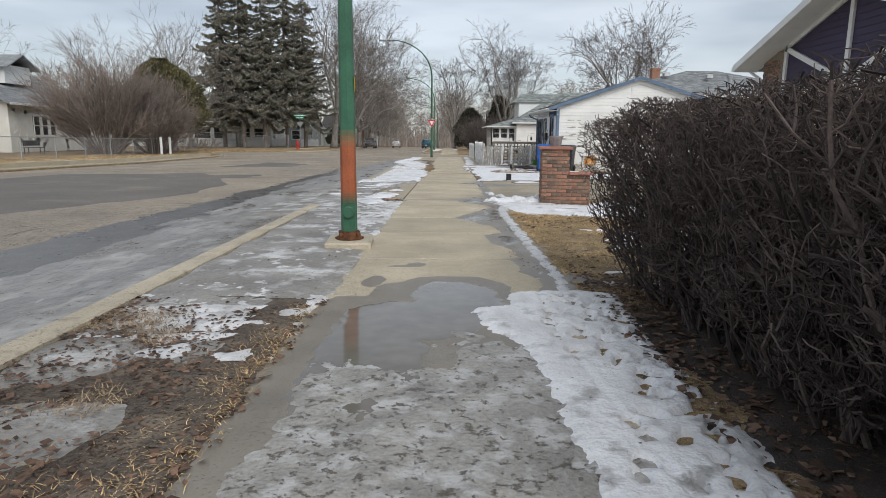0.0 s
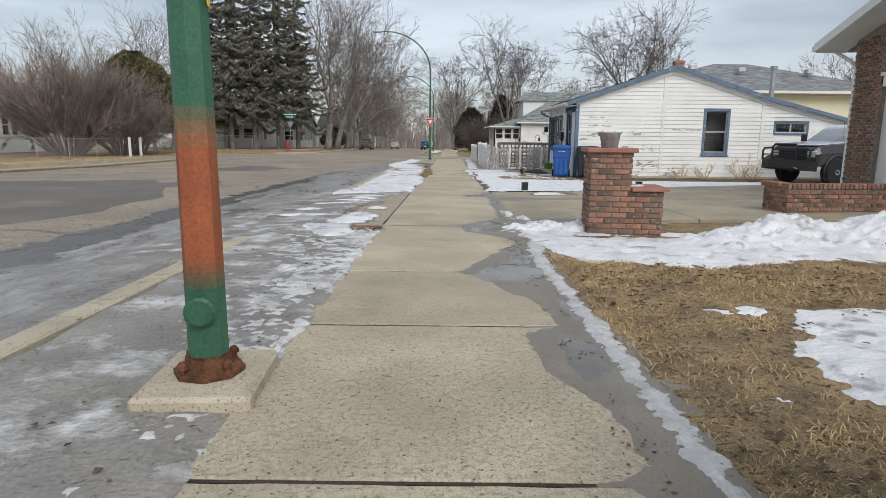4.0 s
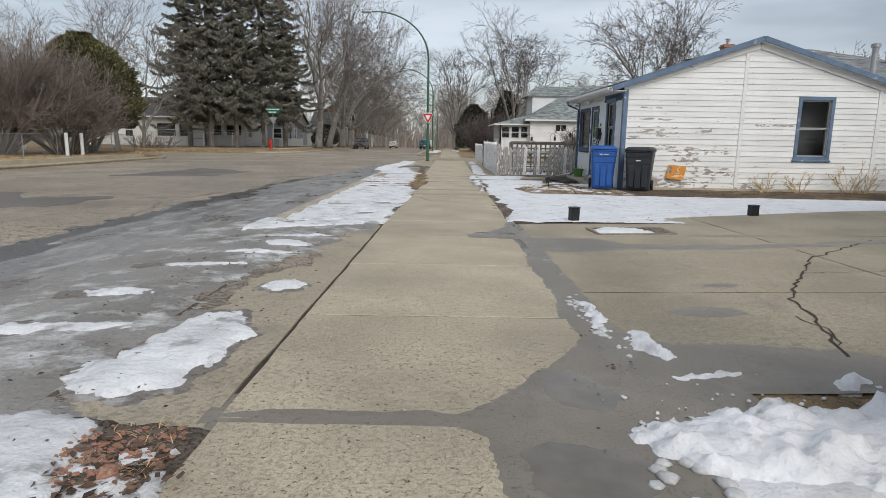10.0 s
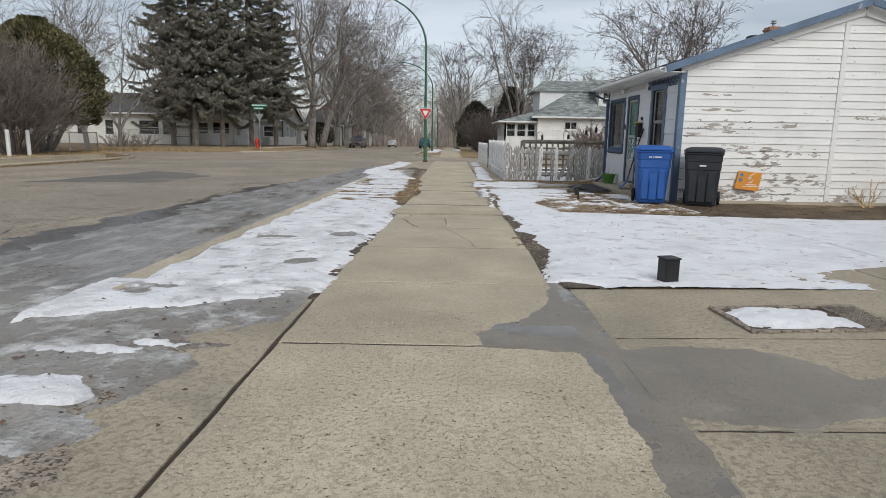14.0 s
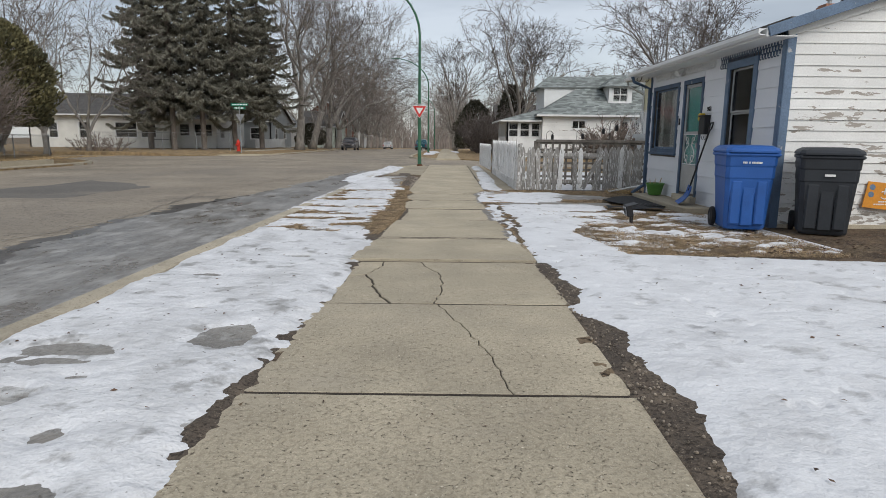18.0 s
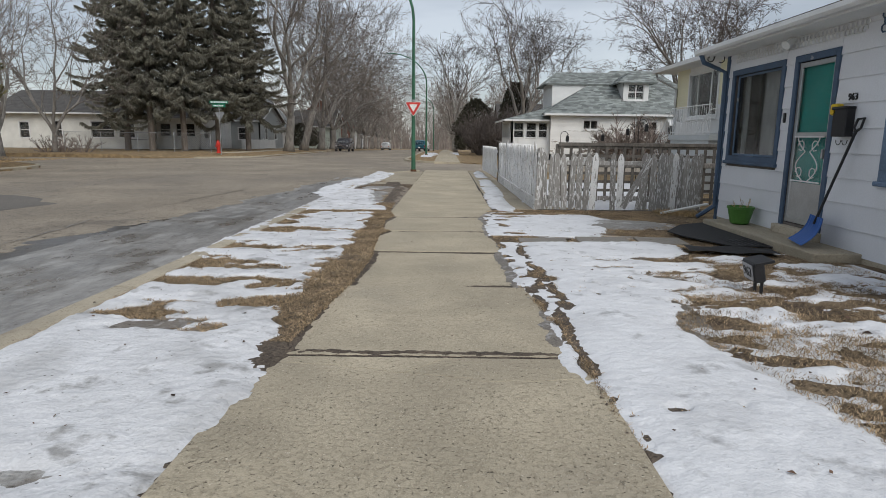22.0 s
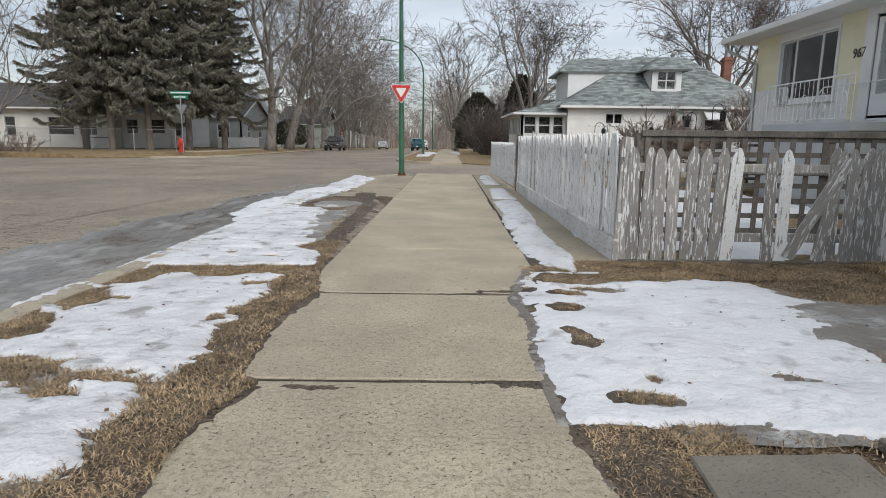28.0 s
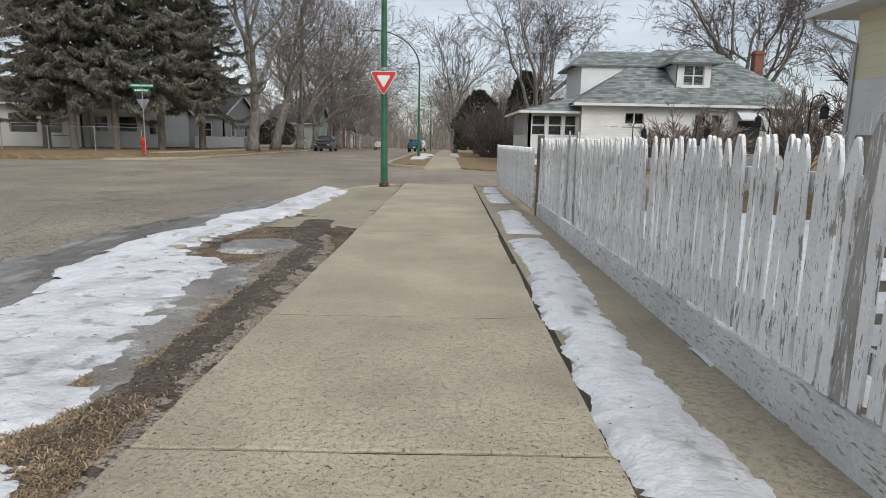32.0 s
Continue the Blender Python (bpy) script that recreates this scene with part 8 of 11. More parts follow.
oak = tree_thing(*bare_tree(trng, 17.0, 0.46, 0.22, 6, 0.66, 6, 0.03, (0, 0), 0.016, 0.0, 1.1), "large spreading bare tree behind the houses", at(24.0, 85, 0, 0), "dark_twig", group="")
small = tree_thing(*bare_tree(trng, 11.5, 0.20, 0.14, 5, 0.75, 5, 0.07, (0, 0), 0.012, 0.0, 0.9), "bare garden tree with several upright limbs", at(-29, 70.5, 0.2, 0), group="")
for x, y, rz, src in ((-33, 66, 50, small), (-47, 62, 100, small), (-36, 99, 140, far_tree), (-70, 118, 20, far_tree), (-84, 90, 10, far_tree), (-30, 110, 30, wide), (-90, 72, 60, far_tree), (-27, 62, 120, small)):
    copy_thing(src, at(x, y, 0.2, rz))
for x, y, rz, src in ((-30, 150, 0, far_tree), (-26, 190, 60, far_tree), (14, 150, 20, far_tree), (18, 190, 80, far_tree), (-8, 262, 30, far_tree), (-16, 250, 10, far_tree), (4, 255, 140, far_tree), (-3, 275, 70, far_tree), (30, 140, 10, far_tree), (60, 96, 30, far_tree)):
    copy_thing(src, at(x, y, 0.0, rz))
# low wooded distance at the street's end
hill = Shape()
hr = random.Random(4)
for k in range(9000):
    a = hr.uniform(-150, 150)
    y, h = hr.uniform(300, 400), 0
    z0 = gz(y)
    h = hr.uniform(6, 24) * (0.75 + 0.25 * math.sin(a * 0.13))
    x = a + hr.uniform(-4, 4)
    dx = hr.uniform(-2.2, 2.2)
    hill.add([(x, y, z0), (x + 0.4, y, z0), (x + dx, y, z0 + h)], [(0, 1, 2)])
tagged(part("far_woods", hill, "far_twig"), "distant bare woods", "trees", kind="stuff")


def shrub(rng, height, width, stems, fine=7, thin=0.010, arch=0.0, base=0.5):
    stemwood, s = Shape(), Shape()
    for k in range(stems):
        az, out = rng.uniform(0, 2 * math.pi), math.sqrt(rng.random())
        d = Vector((math.cos(az) * out * width / height * 0.9, math.sin(az) * out * width / height * 0.9, 1))
        L = height * rng.uniform(0.7, 1.0) * (1.06 - 0.25 * out * out)
        p, r = bough((math.cos(az) * base * out, math.sin(az) * base * out, -0.05), d, L, thin * rng.uniform(2.5, 4.0), 6, 0.20, 0.03 - arch, rng, 0.25)
        stemwood.tube(p, r, 4, False)
        for j in range(fine):
            i = 2 + int(4 * rng.random())
            i = min(i, len(p) - 2)
            q, qr = bough(p[i], sideways((p[i + 1] - p[i]).normalized(), rng.uniform(0.3, 0.75), rng), L * rng.uniform(0.16, 0.36), thin * 1.4, 4, 0.22, 0.06 - arch, rng, 0.5)
            s.tube(q, qr, 3, False)
            for w in range(5):
                v = rng.randint(1, 3)
                t, tr = bough(q[v], sideways((q[v + 1] - q[v]).normalized(), rng.uniform(0.3, 0.8), rng), L * rng.uniform(0.06, 0.15), thin, 1, 0.25, 0.04, rng, 0.5)
                s.tube(t, tr, 3, False)
    return stemwood, s


def shrub_thing(shape, label, place, twig="bush_twig"):
    t = thing("shrub", label, "shrub", place)
    part("stem", shape[0], twig, t)
    part("crown", shape[1], twig, t)
    return t


srng = random.Random(8)
shrub_thing(shrub(srng, 6.9, 7.6, 120, 19, 0.010, 0.005, 0.8), "large bare many-stemmed bush behind a wire fence", at(-24.0, 43.9, 0.3))
shrub_thing(shrub(srng, 5.4, 5.6, 80, 15, 0.010, 0.03, 0.7), "bare reddish-brown bush by a fence", at(-21.8, 46.5, 0.3))
shrub_thing(shrub(srng, 4.7, 6.0, 80, 13, 0.013, 0.01, 0.8), "dense dark bare bush beside the pavement", at(4.2, 86, 0.0), "dark_twig")
shrub_thing(shrub(srng, 5.0, 5.0, 60, 12, 0.013, 0.01, 0.8), "dense dark bare bush by a house", at(6.4, 91, 0.0), "dark_twig")
fs1 = shrub_thing(shrub(srng, 3.3, 5.0, 80, 11, 0.017, 0.05, 0.6), "bare arching shrub before a white house", at(12.6, 66.2, 0.0))
shrub_thing(shrub(srng, 4.2, 3.8, 44, 11, 0.016, 0.0, 0.4), "bare shrub beside a white house", at(17.9, 65.6, 0.0))
shrub_thing(shrub(srng, 5.4, 2.8, 34, 10, 0.013, 0.0, 0.4), "tall bare lilac in a fenced yard", at(15.0, 55.5, 0.0), "hedge_twig")
for x, y, h in ((-27.0, 70.8, 1.5), (-28.6, 70.8, 1.7), (-30.0, 71.0, 1.3)):
    shrub_thing(shrub(srng, h, 2.4, 22, 4, 0.010, 0.02, 0.5), "low bare shrub before a bungalow", at(x, y, 0.2))
for x, h in ((9.3, 0.7), (10.3, 0.75), (11.6, 1.05), (12.1, 0.8)):
    shrub_thing(shrub(srng, h, 0.9, 9, 4, 0.004, 0.0, 0.12), "thin dry weed against a house wall", at(x, 28.75, 0.02), "straw")


def spruce(rng, height, radius, bare=2.6):
    """Trunk with drooping boughs, each with hanging sprays of needles."""
    trunk, green = Shape(), Shape()
    trunk.tube([(0, 0, -0.1), (0, 0, height * 0.5), (0.1, 0, height)], [0.28, 0.18, 0.03], 8)
    z = bare
    while z < height - 0.25:
        f = (z - bare) / (height - bare)
        R = (radius * (1 - f) ** 0.85 + 0.2) * (0.8 + 0.25 * math.sin(z * 2.1) * rng.random())
        n = rng.choice((5, 6, 7, 8)) if f < 0.6 else 5
        for k in range(n):
            az = 2 * math.pi * (k + rng.random()) / n
            c, s = math.cos(az), math.sin(az)
            r1 = R * rng.choice((0.5, 0.75, 0.95, 1.05, 1.25)) * rng.uniform(0.9, 1.1)
            drop = (0.42 - 0.3 * f) * r1 + 0.05
            zz = z + rng.uniform(-0.2, 0.2)
            pts = [Vector((c * r1 * t, s * r1 * t, zz - drop * math.sin(min(t, 0.8) * 1.75) + 0.45 * r1 * max(0, t - 0.72))) for t in (0, 0.3, 0.6, 0.85, 1.0)]
            trunk.tube(pts, [0.04, 0.03, 0.025, 0.018, 0.01], 3, False)
            m = max(8, int(r1 * 17))
            for j in range(m):
                t = 0.15 + 0.85 * (j + rng.random()) / m
                i = min(3, int(t * 4))
                p = pts[i].lerp(pts[i + 1], t * 4 - i)
                w = 0.44 * (1.1 - 0.6 * t) * min(1, 0.4 + r1 / 3)
                for side in (-1, 1, rng.choice((-1, 1))):
                    d = Vector((-s * side, c * side, 0)) * w * rng.uniform(0.4, 1.2) + Vector((c, s, 0)) * w * rng.uniform(0.2, 1.0) + Vector((0, 0, -rng.uniform(0.2, 0.9) * w))
                    e = Vector((rng.uniform(-1, 1), rng.uniform(-1, 1), rng.uniform(-0.6, 0.6))) * 0.055
                    q = p + d * 0.5 + Vector((0, 0, 0.06))
                    green.add([p - e, p + e, q + e, p + d, q - e], [(0, 1, 2, 3, 4)])
                    e2 = Vector((0.04 * rng.uniform(-1, 1), 0.04 * rng.uniform(-1, 1), 0.01))
                    h = Vector((rng.uniform(-.12, .12), rng.uniform(-.12, .12), -rng.uniform(0.12, 0.4)))
                    green.add([q + e2, q - e2, q + h], [(0, 1, 2)])
        z += rng.uniform(0.30, 0.55)
    return trunk, green


sp = spruce(trng, 25.0, 5.2, 4.6)
spruce_a = thing("spruce_tree", "tall dark spruce with drooping boughs", "tree", at(-25.5, 78.6, 0.2), "spruces at the corner")
part("trunk", sp[0], "dark_bark", spruce_a), part("crown", sp[1], "needle", spruce_a, "dark grey-green needles")
sp = spruce(trng, 22.5, 4.7, 4.2)
spruce_b = thing("spruce_tree", "tall dark spruce with a bare lower trunk", "tree", at(-23.2, 79.9, 0.2), "spruces at the corner")
part("trunk", sp[0], "dark_bark", spruce_b), part("crown", sp[1], "needle", spruce_b, "dark grey-green needles")
copy_thing(spruce_a, at(-20.9, 82.0, 0.2, 130))
copy_thing(spruce_b, at(-19.4, 86.0, 0.2, 210))
copy_thing(spruce_b, at(-28.6, 80.5, 0.2, 80))


def evergreen(rng, height, rx, n, bottom=0.9, leaf=0.2, lump=0.25):
    """A rounded evergreen: upright sprays over a lumpy body, with stems below."""
    stems, green = Shape(), Shape()
    for k in range(9):
        az = 2 * math.pi * k / 9
        p, r = bough((math.cos(az) * 0.25, math.sin(az) * 0.25, -0.1), (math.cos(az) * 0.55, math.sin(az) * 0.55, 1), height * 0.55, 0.11, 5, 0.12, 0.02, rng, 0.4)
        stems.tube(p, r, 6, False)
    for k in range(n):
        az, f = rng.uniform(0, 2 * math.pi), rng.random()
        zr = bottom + (height - bottom) * f
        prof = (math.sin(math.pi * min(1, 0.24 + 0.76 * f)) ** 0.62) if f < 0.98 else 0.2
        lumps = 1 + lump * (noise.noise(Vector((math.cos(az) * 1.6, math.sin(az) * 1.6, zr * 0.8))))+ lump * 0.6 * noise.noise(Vector((math.cos(az) * 4, math.sin(az) * 4, zr * 2.1)))
        r = rx * prof * lumps * (1 - 0.32 * rng.random() ** 2)
        p = Vector((math.cos(az) * r, math.sin(az) * r, zr))
        d = Vector((math.cos(az) * 0.55 + rng.uniform(-0.4, 0.4), math.sin(az) * 0.55 + rng.uniform(-0.4, 0.4), rng.uniform(0.2, 1.0))).normalized() * leaf * rng.uniform(0.6, 1.4)
        e = d.cross(Vector((rng.uniform(-1, 1), rng.uniform(-1, 1), rng.uniform(-1, 1)))).normalized() * leaf * 0.28
        green.add([p - e * 0.5, p + e * 0.5, p + d * 0.6 + e, p + d, p + d * 0.6 - e], [(0, 1, 2, 3, 4)])
    return stems, green


def evergreen_thing(ev, label, place, material="cedar"):
    t = thing("evergreen_tree", label, "tree", place)
    part("trunk", ev[0], "bark", t), part("foliage", ev[1], material, t)
    return t


evergreen_thing(evergreen(trng, 7.3, 3.1, 26000, 1.5, 0.18, 0.3), "rounded olive-green cedar on many dark stems", at(-23.2, 51.3, 0.3))
evergreen_thing(evergreen(trng, 3.0, 1.9, 3500, 0.3, 0.22), "small rounded dark green evergreen", at(-17.4, 101, 0.2), "juniper")
evergreen_thing(evergreen(trng, 8.0, 1.9, 5000, 0.5, 0.3), "dark ivy-grown evergreen column", at(8.3, 98, 0.0), "juniper")
evergreen_thing(evergreen(trng, 6.2, 2.4, 5000, 0.3, 0.3), "dark rounded evergreen beyond the side street", at(3.8, 100, 0.0), "juniper")

# --- the clipped hedge beside the walk ---
hrng = random.Random(77)
HEDGE_Y0, HEDGE_Y1 = -2.6, 6.4


def hedge_top(y):
    return 1.39 + 0.033 * (6.4 - y) + 0.04 * math.sin(y * 1.7) + 0.025 * math.sin(y * 4.3 + 1)


def inside_hedge(p):
    f = 1.33 + 0.34 * max(0.0, 0.45 - p.z) + 0.06 * math.sin(p.y * 2.3) + 0.04 * math.sin(p.y * 7.1 + p.z * 5) - 0.10 * (p.z - 0.6)
    return f < p.x < 2.95 and HEDGE_Y0 < p.y < HEDGE_Y1 - 1.25 * max(0.0, 1.1 - p.z) ** 1.2 + 0.06 * math.sin(p.z * 9) and p.z < hedge_top(p.y) - 0.02


hedge = thing("hedge", "leafless clipped hedge of dense dark brown twigs", "hedge", pose(0, 0, 0))
cells = [Shape() for _ in range(6)]


def clipped(pts, spare=0.0):
    """How many points of a shoot stay inside the clipped outline."""
    n = 1
    while n < len(pts) and inside_hedge(pts[n] - Vector((spare * -0.5, 0, gz(pts[n].y) + spare))):
        n += 1
    return n


def hedge_cell(y):
    return cells[max(0, min(5, int((y - HEDGE_Y0) / (HEDGE_Y1 - HEDGE_Y0) * 6)))]


for k in range(1050):
    y = HEDGE_Y0 + (HEDGE_Y1 - 0.7 - HEDGE_Y0) * hrng.random()
    # stems stand denser towards the walk
    x = 1.62 + 1.2 * hrng.random() ** 1.5
    s = hedge_cell(y)
    d = (hrng.uniform(-0.5, 0.3), hrng.uniform(-0.5, 0.5) + (0.35 if y > 4.6 else 0), 1)
    p, r = bough((x, y, gz(y) - 0.03), d, hedge_top(y) * hrng.uniform(0.95, 1.3), hrng.uniform(0.006, 0.016), 10, 0.36, 0.05, hrng, 0.42)
    keep = clipped(p)
    if keep < 3:
        continue
    s.tube(p[:keep], r[:keep], 5, False)
    for j in range(9):
        i = hrng.randint(max(1, keep // 4), keep - 1)
        way = (p[i] - p[i - 1]).normalized()
        bp, br = bough(p[i], sideways(way, hrng.uniform(0.5, 1.3), hrng), hrng.uniform(0.18, 0.5), hrng.uniform(0.0034, 0.0078), 5, 0.5, 0.10, hrng, 0.5)
        n = clipped(bp, 0.01)
        if n < 2:
            continue
        s.tube(bp[:n], br[:n], 4, False)
        for w in range(5):
            v = hrng.randint(0, n - 1)
            way = Vector((hrng.uniform(-1, 0.6), hrng.uniform(-1, 1), hrng.uniform(-0.3, 1))).normalized()
            tp, tr = bough(bp[v], way, hrng.uniform(0.05, 0.17), hrng.uniform(0.002, 0.004), 2, 0.5, 0.1, hrng, 0.6)
            m = clipped(tp, 0.03)
            if m > 1:
                s.tube(tp[:m], tr[:m], 3, False)
# the clipped skin: short crooked stubs along the top and the side
for k in range(17000):
    y = hrng.uniform(HEDGE_Y0, HEDGE_Y1 - 0.25)
    if k % 2:
        p = Vector((hrng.uniform(1.36, 2.7), y, gz(y) + hedge_top(y) - hrng.random() ** 2 * 0.16))
        way = (hrng.uniform(-0.8, 0.8), hrng.uniform(-0.8, 0.8), hrng.uniform(0.1, 1.0))
    else:
        p = Vector((1.34 + hrng.random() ** 2 * 0.3, y, gz(y) + hrng.uniform(0.12, 1.0) ** 0.8 * hedge_top(y)))
        way = (hrng.uniform(-1.0, 0.1), hrng.uniform(-0.9, 0.9), hrng.uniform(-0.3, 1.0))
    if not inside_hedge(p - Vector((-0.08, 0, gz(y) + 0.05))):
        continue
    bp, br = bough(p, way, hrng.uniform(0.05, 0.15), hrng.uniform(0.0018, 0.0045), 3, 0.6, 0.05, hrng, 0.7)
    n = clipped(bp, 0.05)
    if n > 1:
        hedge_cell(y).tube(bp[:n], br[:n], 3, False)
for s in cells:
    part("hedge_section", s, "hedge_twig", hedge)


# ---- blades, leaves and litter ----
def tufts(name, label, n, x0, x1, y0, y1, accept, seed, length=(0.04, 0.11), lie=0.7, width=0.004, base=0.0, material="straw"):
    r = np.random.RandomState(seed)
    x, y = r.uniform(x0, x1, n), r.uniform(y0, y1, n)
    ok = accept(x, y) > r.uniform(0, 1, n)
    x, y = x[ok], y[ok]
    m = len(x)
    z = gz_grid(y) + base
    az, ln, lay = r.uniform(0, 2 * np.pi, m), r.uniform(*length, m), r.uniform(0.78, 1.05, m) * lie
    up, out = ln * np.cos(lay * 1.45), ln * np.sin(lay * 1.45)
    w = width * r.uniform(0.6, 1.4, m)
    px, py = -np.sin(az) * w, np.cos(az) * w
    v = np.empty((m, 5, 3))
    v[:, 0] = np.stack([x - px, y - py, z - 0.006], -1)
    v[:, 1] = np.stack([x + px, y + py, z - 0.006], -1)
    mx, my, mz = x + np.cos(az) * out * 0.4, y + np.sin(az) * out * 0.4, z + up * 0.75
    v[:, 2] = np.stack([mx + px * 0.8, my + py * 0.8, mz], -1)
    v[:, 3] = np.stack([mx - px * 0.8, my - py * 0.8, mz], -1)
    v[:, 4] = np.stack([x + np.cos(az) * out, y + np.sin(az) * out, z + up], -1)
    k = np.arange(m)[:, None] * 5
    quads, tris = (k + np.array([0, 1, 2, 3])).tolist(), (k + np.array([3, 2, 4])).tolist()
    me = bpy.data.meshes.new(name)
    me.from_pydata(v.reshape(-1, 3).tolist(), [], quads + tris)
    me.materials.append(M[material])
    return tagged(part(name, me, material), label, "grass", kind="stuff")


def litter(name, label, n, x0, x1, y0, y1, accept, seed, size=(0.015, 0.04), material="leaf", base=0.01, z=None):
    r = np.random.RandomState(seed)
    x, y = r.uniform(x0, x1, n), r.uniform(y0, y1, n)
    ok = accept(x, y) > r.uniform(0, 1, n)
    x, y = x[ok], y[ok]
    m = len(x)
    h = gz_grid(y) + base + (z(x, y) if z else 0)
    az, s = r.uniform(0, 2 * np.pi, m), r.uniform(*size, m)
    t1, t2, t3 = (r.uniform(-0.3, 0.5, m) * s for _ in range(3))
    c, d = np.cos(az) * s, np.sin(az) * s
    wd = r.uniform(0.4, 0.7, m)
    v = np.stack([np.stack([x - c, y - d, h], -1), np.stack([x + d * wd, y - c * wd, h + t1], -1), np.stack([x + c, y + d, h + t2 * 0.5], -1), np.stack([x - d * wd, y + c * wd, h + t3], -1)], 1)
    k = np.arange(m)[:, None] * 4
    me = bpy.data.meshes.new(name)
    me.from_pydata(v.reshape(-1, 3).tolist(), [], (k + np.array([0, 1, 2])).tolist() + (k + np.array([0, 2, 3])).tolist())
    me.materials.append(M[material])
    return tagged(part(name, me, material), label, "litter", kind="stuff")


clump = lambda x, y, size, seed, cut: np.clip((fbm(x, y, size, seed, 3) - cut) * 6, 0, 1)
no_snow = lambda x, y: (metres(x, y, BANK, 0.22, 54, 0.55) < -0.03) * 1.0
tufts("dry_grass", "flattened straw-coloured grass", 120000, 1.12, 6.0, 4.4, 11.4, lambda x, y: (0.18 + clump(x, y, 0.5, 71, 0.40)) * no_snow(x, y) * np.clip(1.25 - (x - 1.1) * 0.22, 0, 1), 81, (0.03, 0.07), 1.0, 0.0024)
tufts("dry_grass", "straw-coloured grass at the slab edge", 45000, -1.6, -0.88, -2.5, 4.4, lambda x, y: np.clip(1.1 - np.abs(x + 1.07) / 0.16, 0, 1) * clump(x, y, 0.3, 72, 0.3) + 0.12 * clump(x, y, 0.4, 73, 0.5), 82, (0.03, 0.075), 1.0, 0.0024)
tufts("dry_grass", "dead grass tufts in wet soil", 26000, -2.4, -1.3, -2.5, 4.4, lambda x, y: clump(x, y, 0.45, 74, 0.52), 83, (0.03, 0.07), 1.0, 0.0022, 0.0, "thatch")
strip_l = lambda x, y: np.clip((np.interp(y, *zip(*CREEP_L)) - 0.012 - x) * 30, 0, 1) * (snow_left(x, y) < 0.012) * (0.35 + clump(x, y, 0.4, 75, 0.3)) * np.clip((38.2 - y) * 1.2, 0, 1)
tufts("dry_grass", "dead grass along the slab edge", 160000, -1.6, -0.55, 28.0, 42.0, strip_l, 84, (0.014, 0.042), 1.0, 0.0024, 0.018, "thatch")
tufts("dry_grass", "dead grass showing through the snow", 240000, -2.6, -1.2, 28.5, 40.0, lambda x, y: (snow_left(x, y) < 0.010) * (0.3 + clump(x, y, 0.5, 76, 0.32)), 85, (0.02, 0.055), 1.0, 0.0022, 0.006, "thatch")
tufts("dry_grass", "dead grass in the front garden", 220000, 1.1, 4.9, 26.6, 36.6, lambda x, y: (snow_right(x, y) < 0.010) * (0.25 + clump(x, y, 0.6, 77, 0.36)), 86, (0.02, 0.05), 1.0, 0.0022, 0.006, "thatch")
tufts("dry_grass", "dead grass along the foot of the fence", 45000, 1.3, 5.4, 36.1, 37.0, lambda x, y: clump(x, y, 0.3, 78, 0.2), 87, (0.016, 0.05), 1.0, 0.0022, 0.0, "thatch")
tufts("dry_grass", "dead grass between snow and slab", 90000, 0.95, 1.6, 27.4, 36.6, lambda x, y: (snow_right(x, y) < 0.003) * np.clip((x - np.interp(y, *zip(*CREEP_R))) * 12, 0, 1) * (0.4 + clump(x, y, 0.5, 177, 0.34)), 187, (0.014, 0.042), 1.0, 0.0024, 0.012, "thatch")
tufts("dry_grass", "pale tuft at the fence corner", 1800, 4.5, 5.3, 36.0, 36.7, lambda x, y: np.ones_like(x) * 0.5, 88, (0.08, 0.22), 0.7, 0.0025)
tufts("dry_grass", "yellow winter grass across the street", 30000, -24, -19, 20, 56, lambda x, y: clump(x, y, 1.5, 79, 0.3), 89, (0.05, 0.12), 0.9, 0.012, 0.26)
litter("dead_leaves", "brown leaves under the hedge", 6500, 1.15, 2.6, -2.5, 5.6, lambda x, y: np.clip(1.3 - np.abs(x - 1.6) / 0.5, 0.05, 1), 91, base=0.02)
litter("dead_leaves", "leaf litter on wet soil", 6500, -2.4, -0.9, -2.5, 4.6, lambda x, y: clump(x, y, 0.5, 92, 0.35), 92, (0.01, 0.03), base=0.012)
litter("dead_leaves", "red-brown leaves gathered at the slab edge", 500, -1.5, -0.8, 11.9, 13.5, lambda x, y: np.clip(1.2 - np.hypot((x + 1.08) / 0.26, (y - 13.0) / 0.35), 0, 1), 93, (0.015, 0.035), base=0.03)
litter("dead_leaves", "dark leaves in the meltwater", 7500, 0.4, 1.5, 5.6, 15.0, lambda x, y: clump(x, y, 0.35, 94, 0.50) * np.clip(1.1 - np.abs(x - 0.93) / 0.25, 0, 1), 94, (0.005, 0.016), base=0.010)
litter("dead_leaves", "brown leaves on the thawing lawn", 2600, 1.2, 5.0, 4.5, 10.6, lambda x, y: clump(x, y, 0.6, 95, 0.4), 95, (0.012, 0.035), base=0.02)
litter("dead_leaves", "bits of bark and leaf on the snow", 700, -2.6, -1.0, 12, 50, lambda x, y: np.full_like(x, 0.7), 96, (0.006, 0.02), base=0.045)
litter("dead_leaves", "bits of bark and leaf on the snow", 420, 1.3, 4.9, 21, 36, lambda x, y: np.full_like(x, 0.7), 97, (0.006, 0.02), base=0.045)
litter("dead_leaves", "grit and leaf bits on the pavement", 520, -0.9, 1.2, 5, 53, lambda x, y: np.full_like(x, 0.6), 98, (0.004, 0.012), base=0.006)
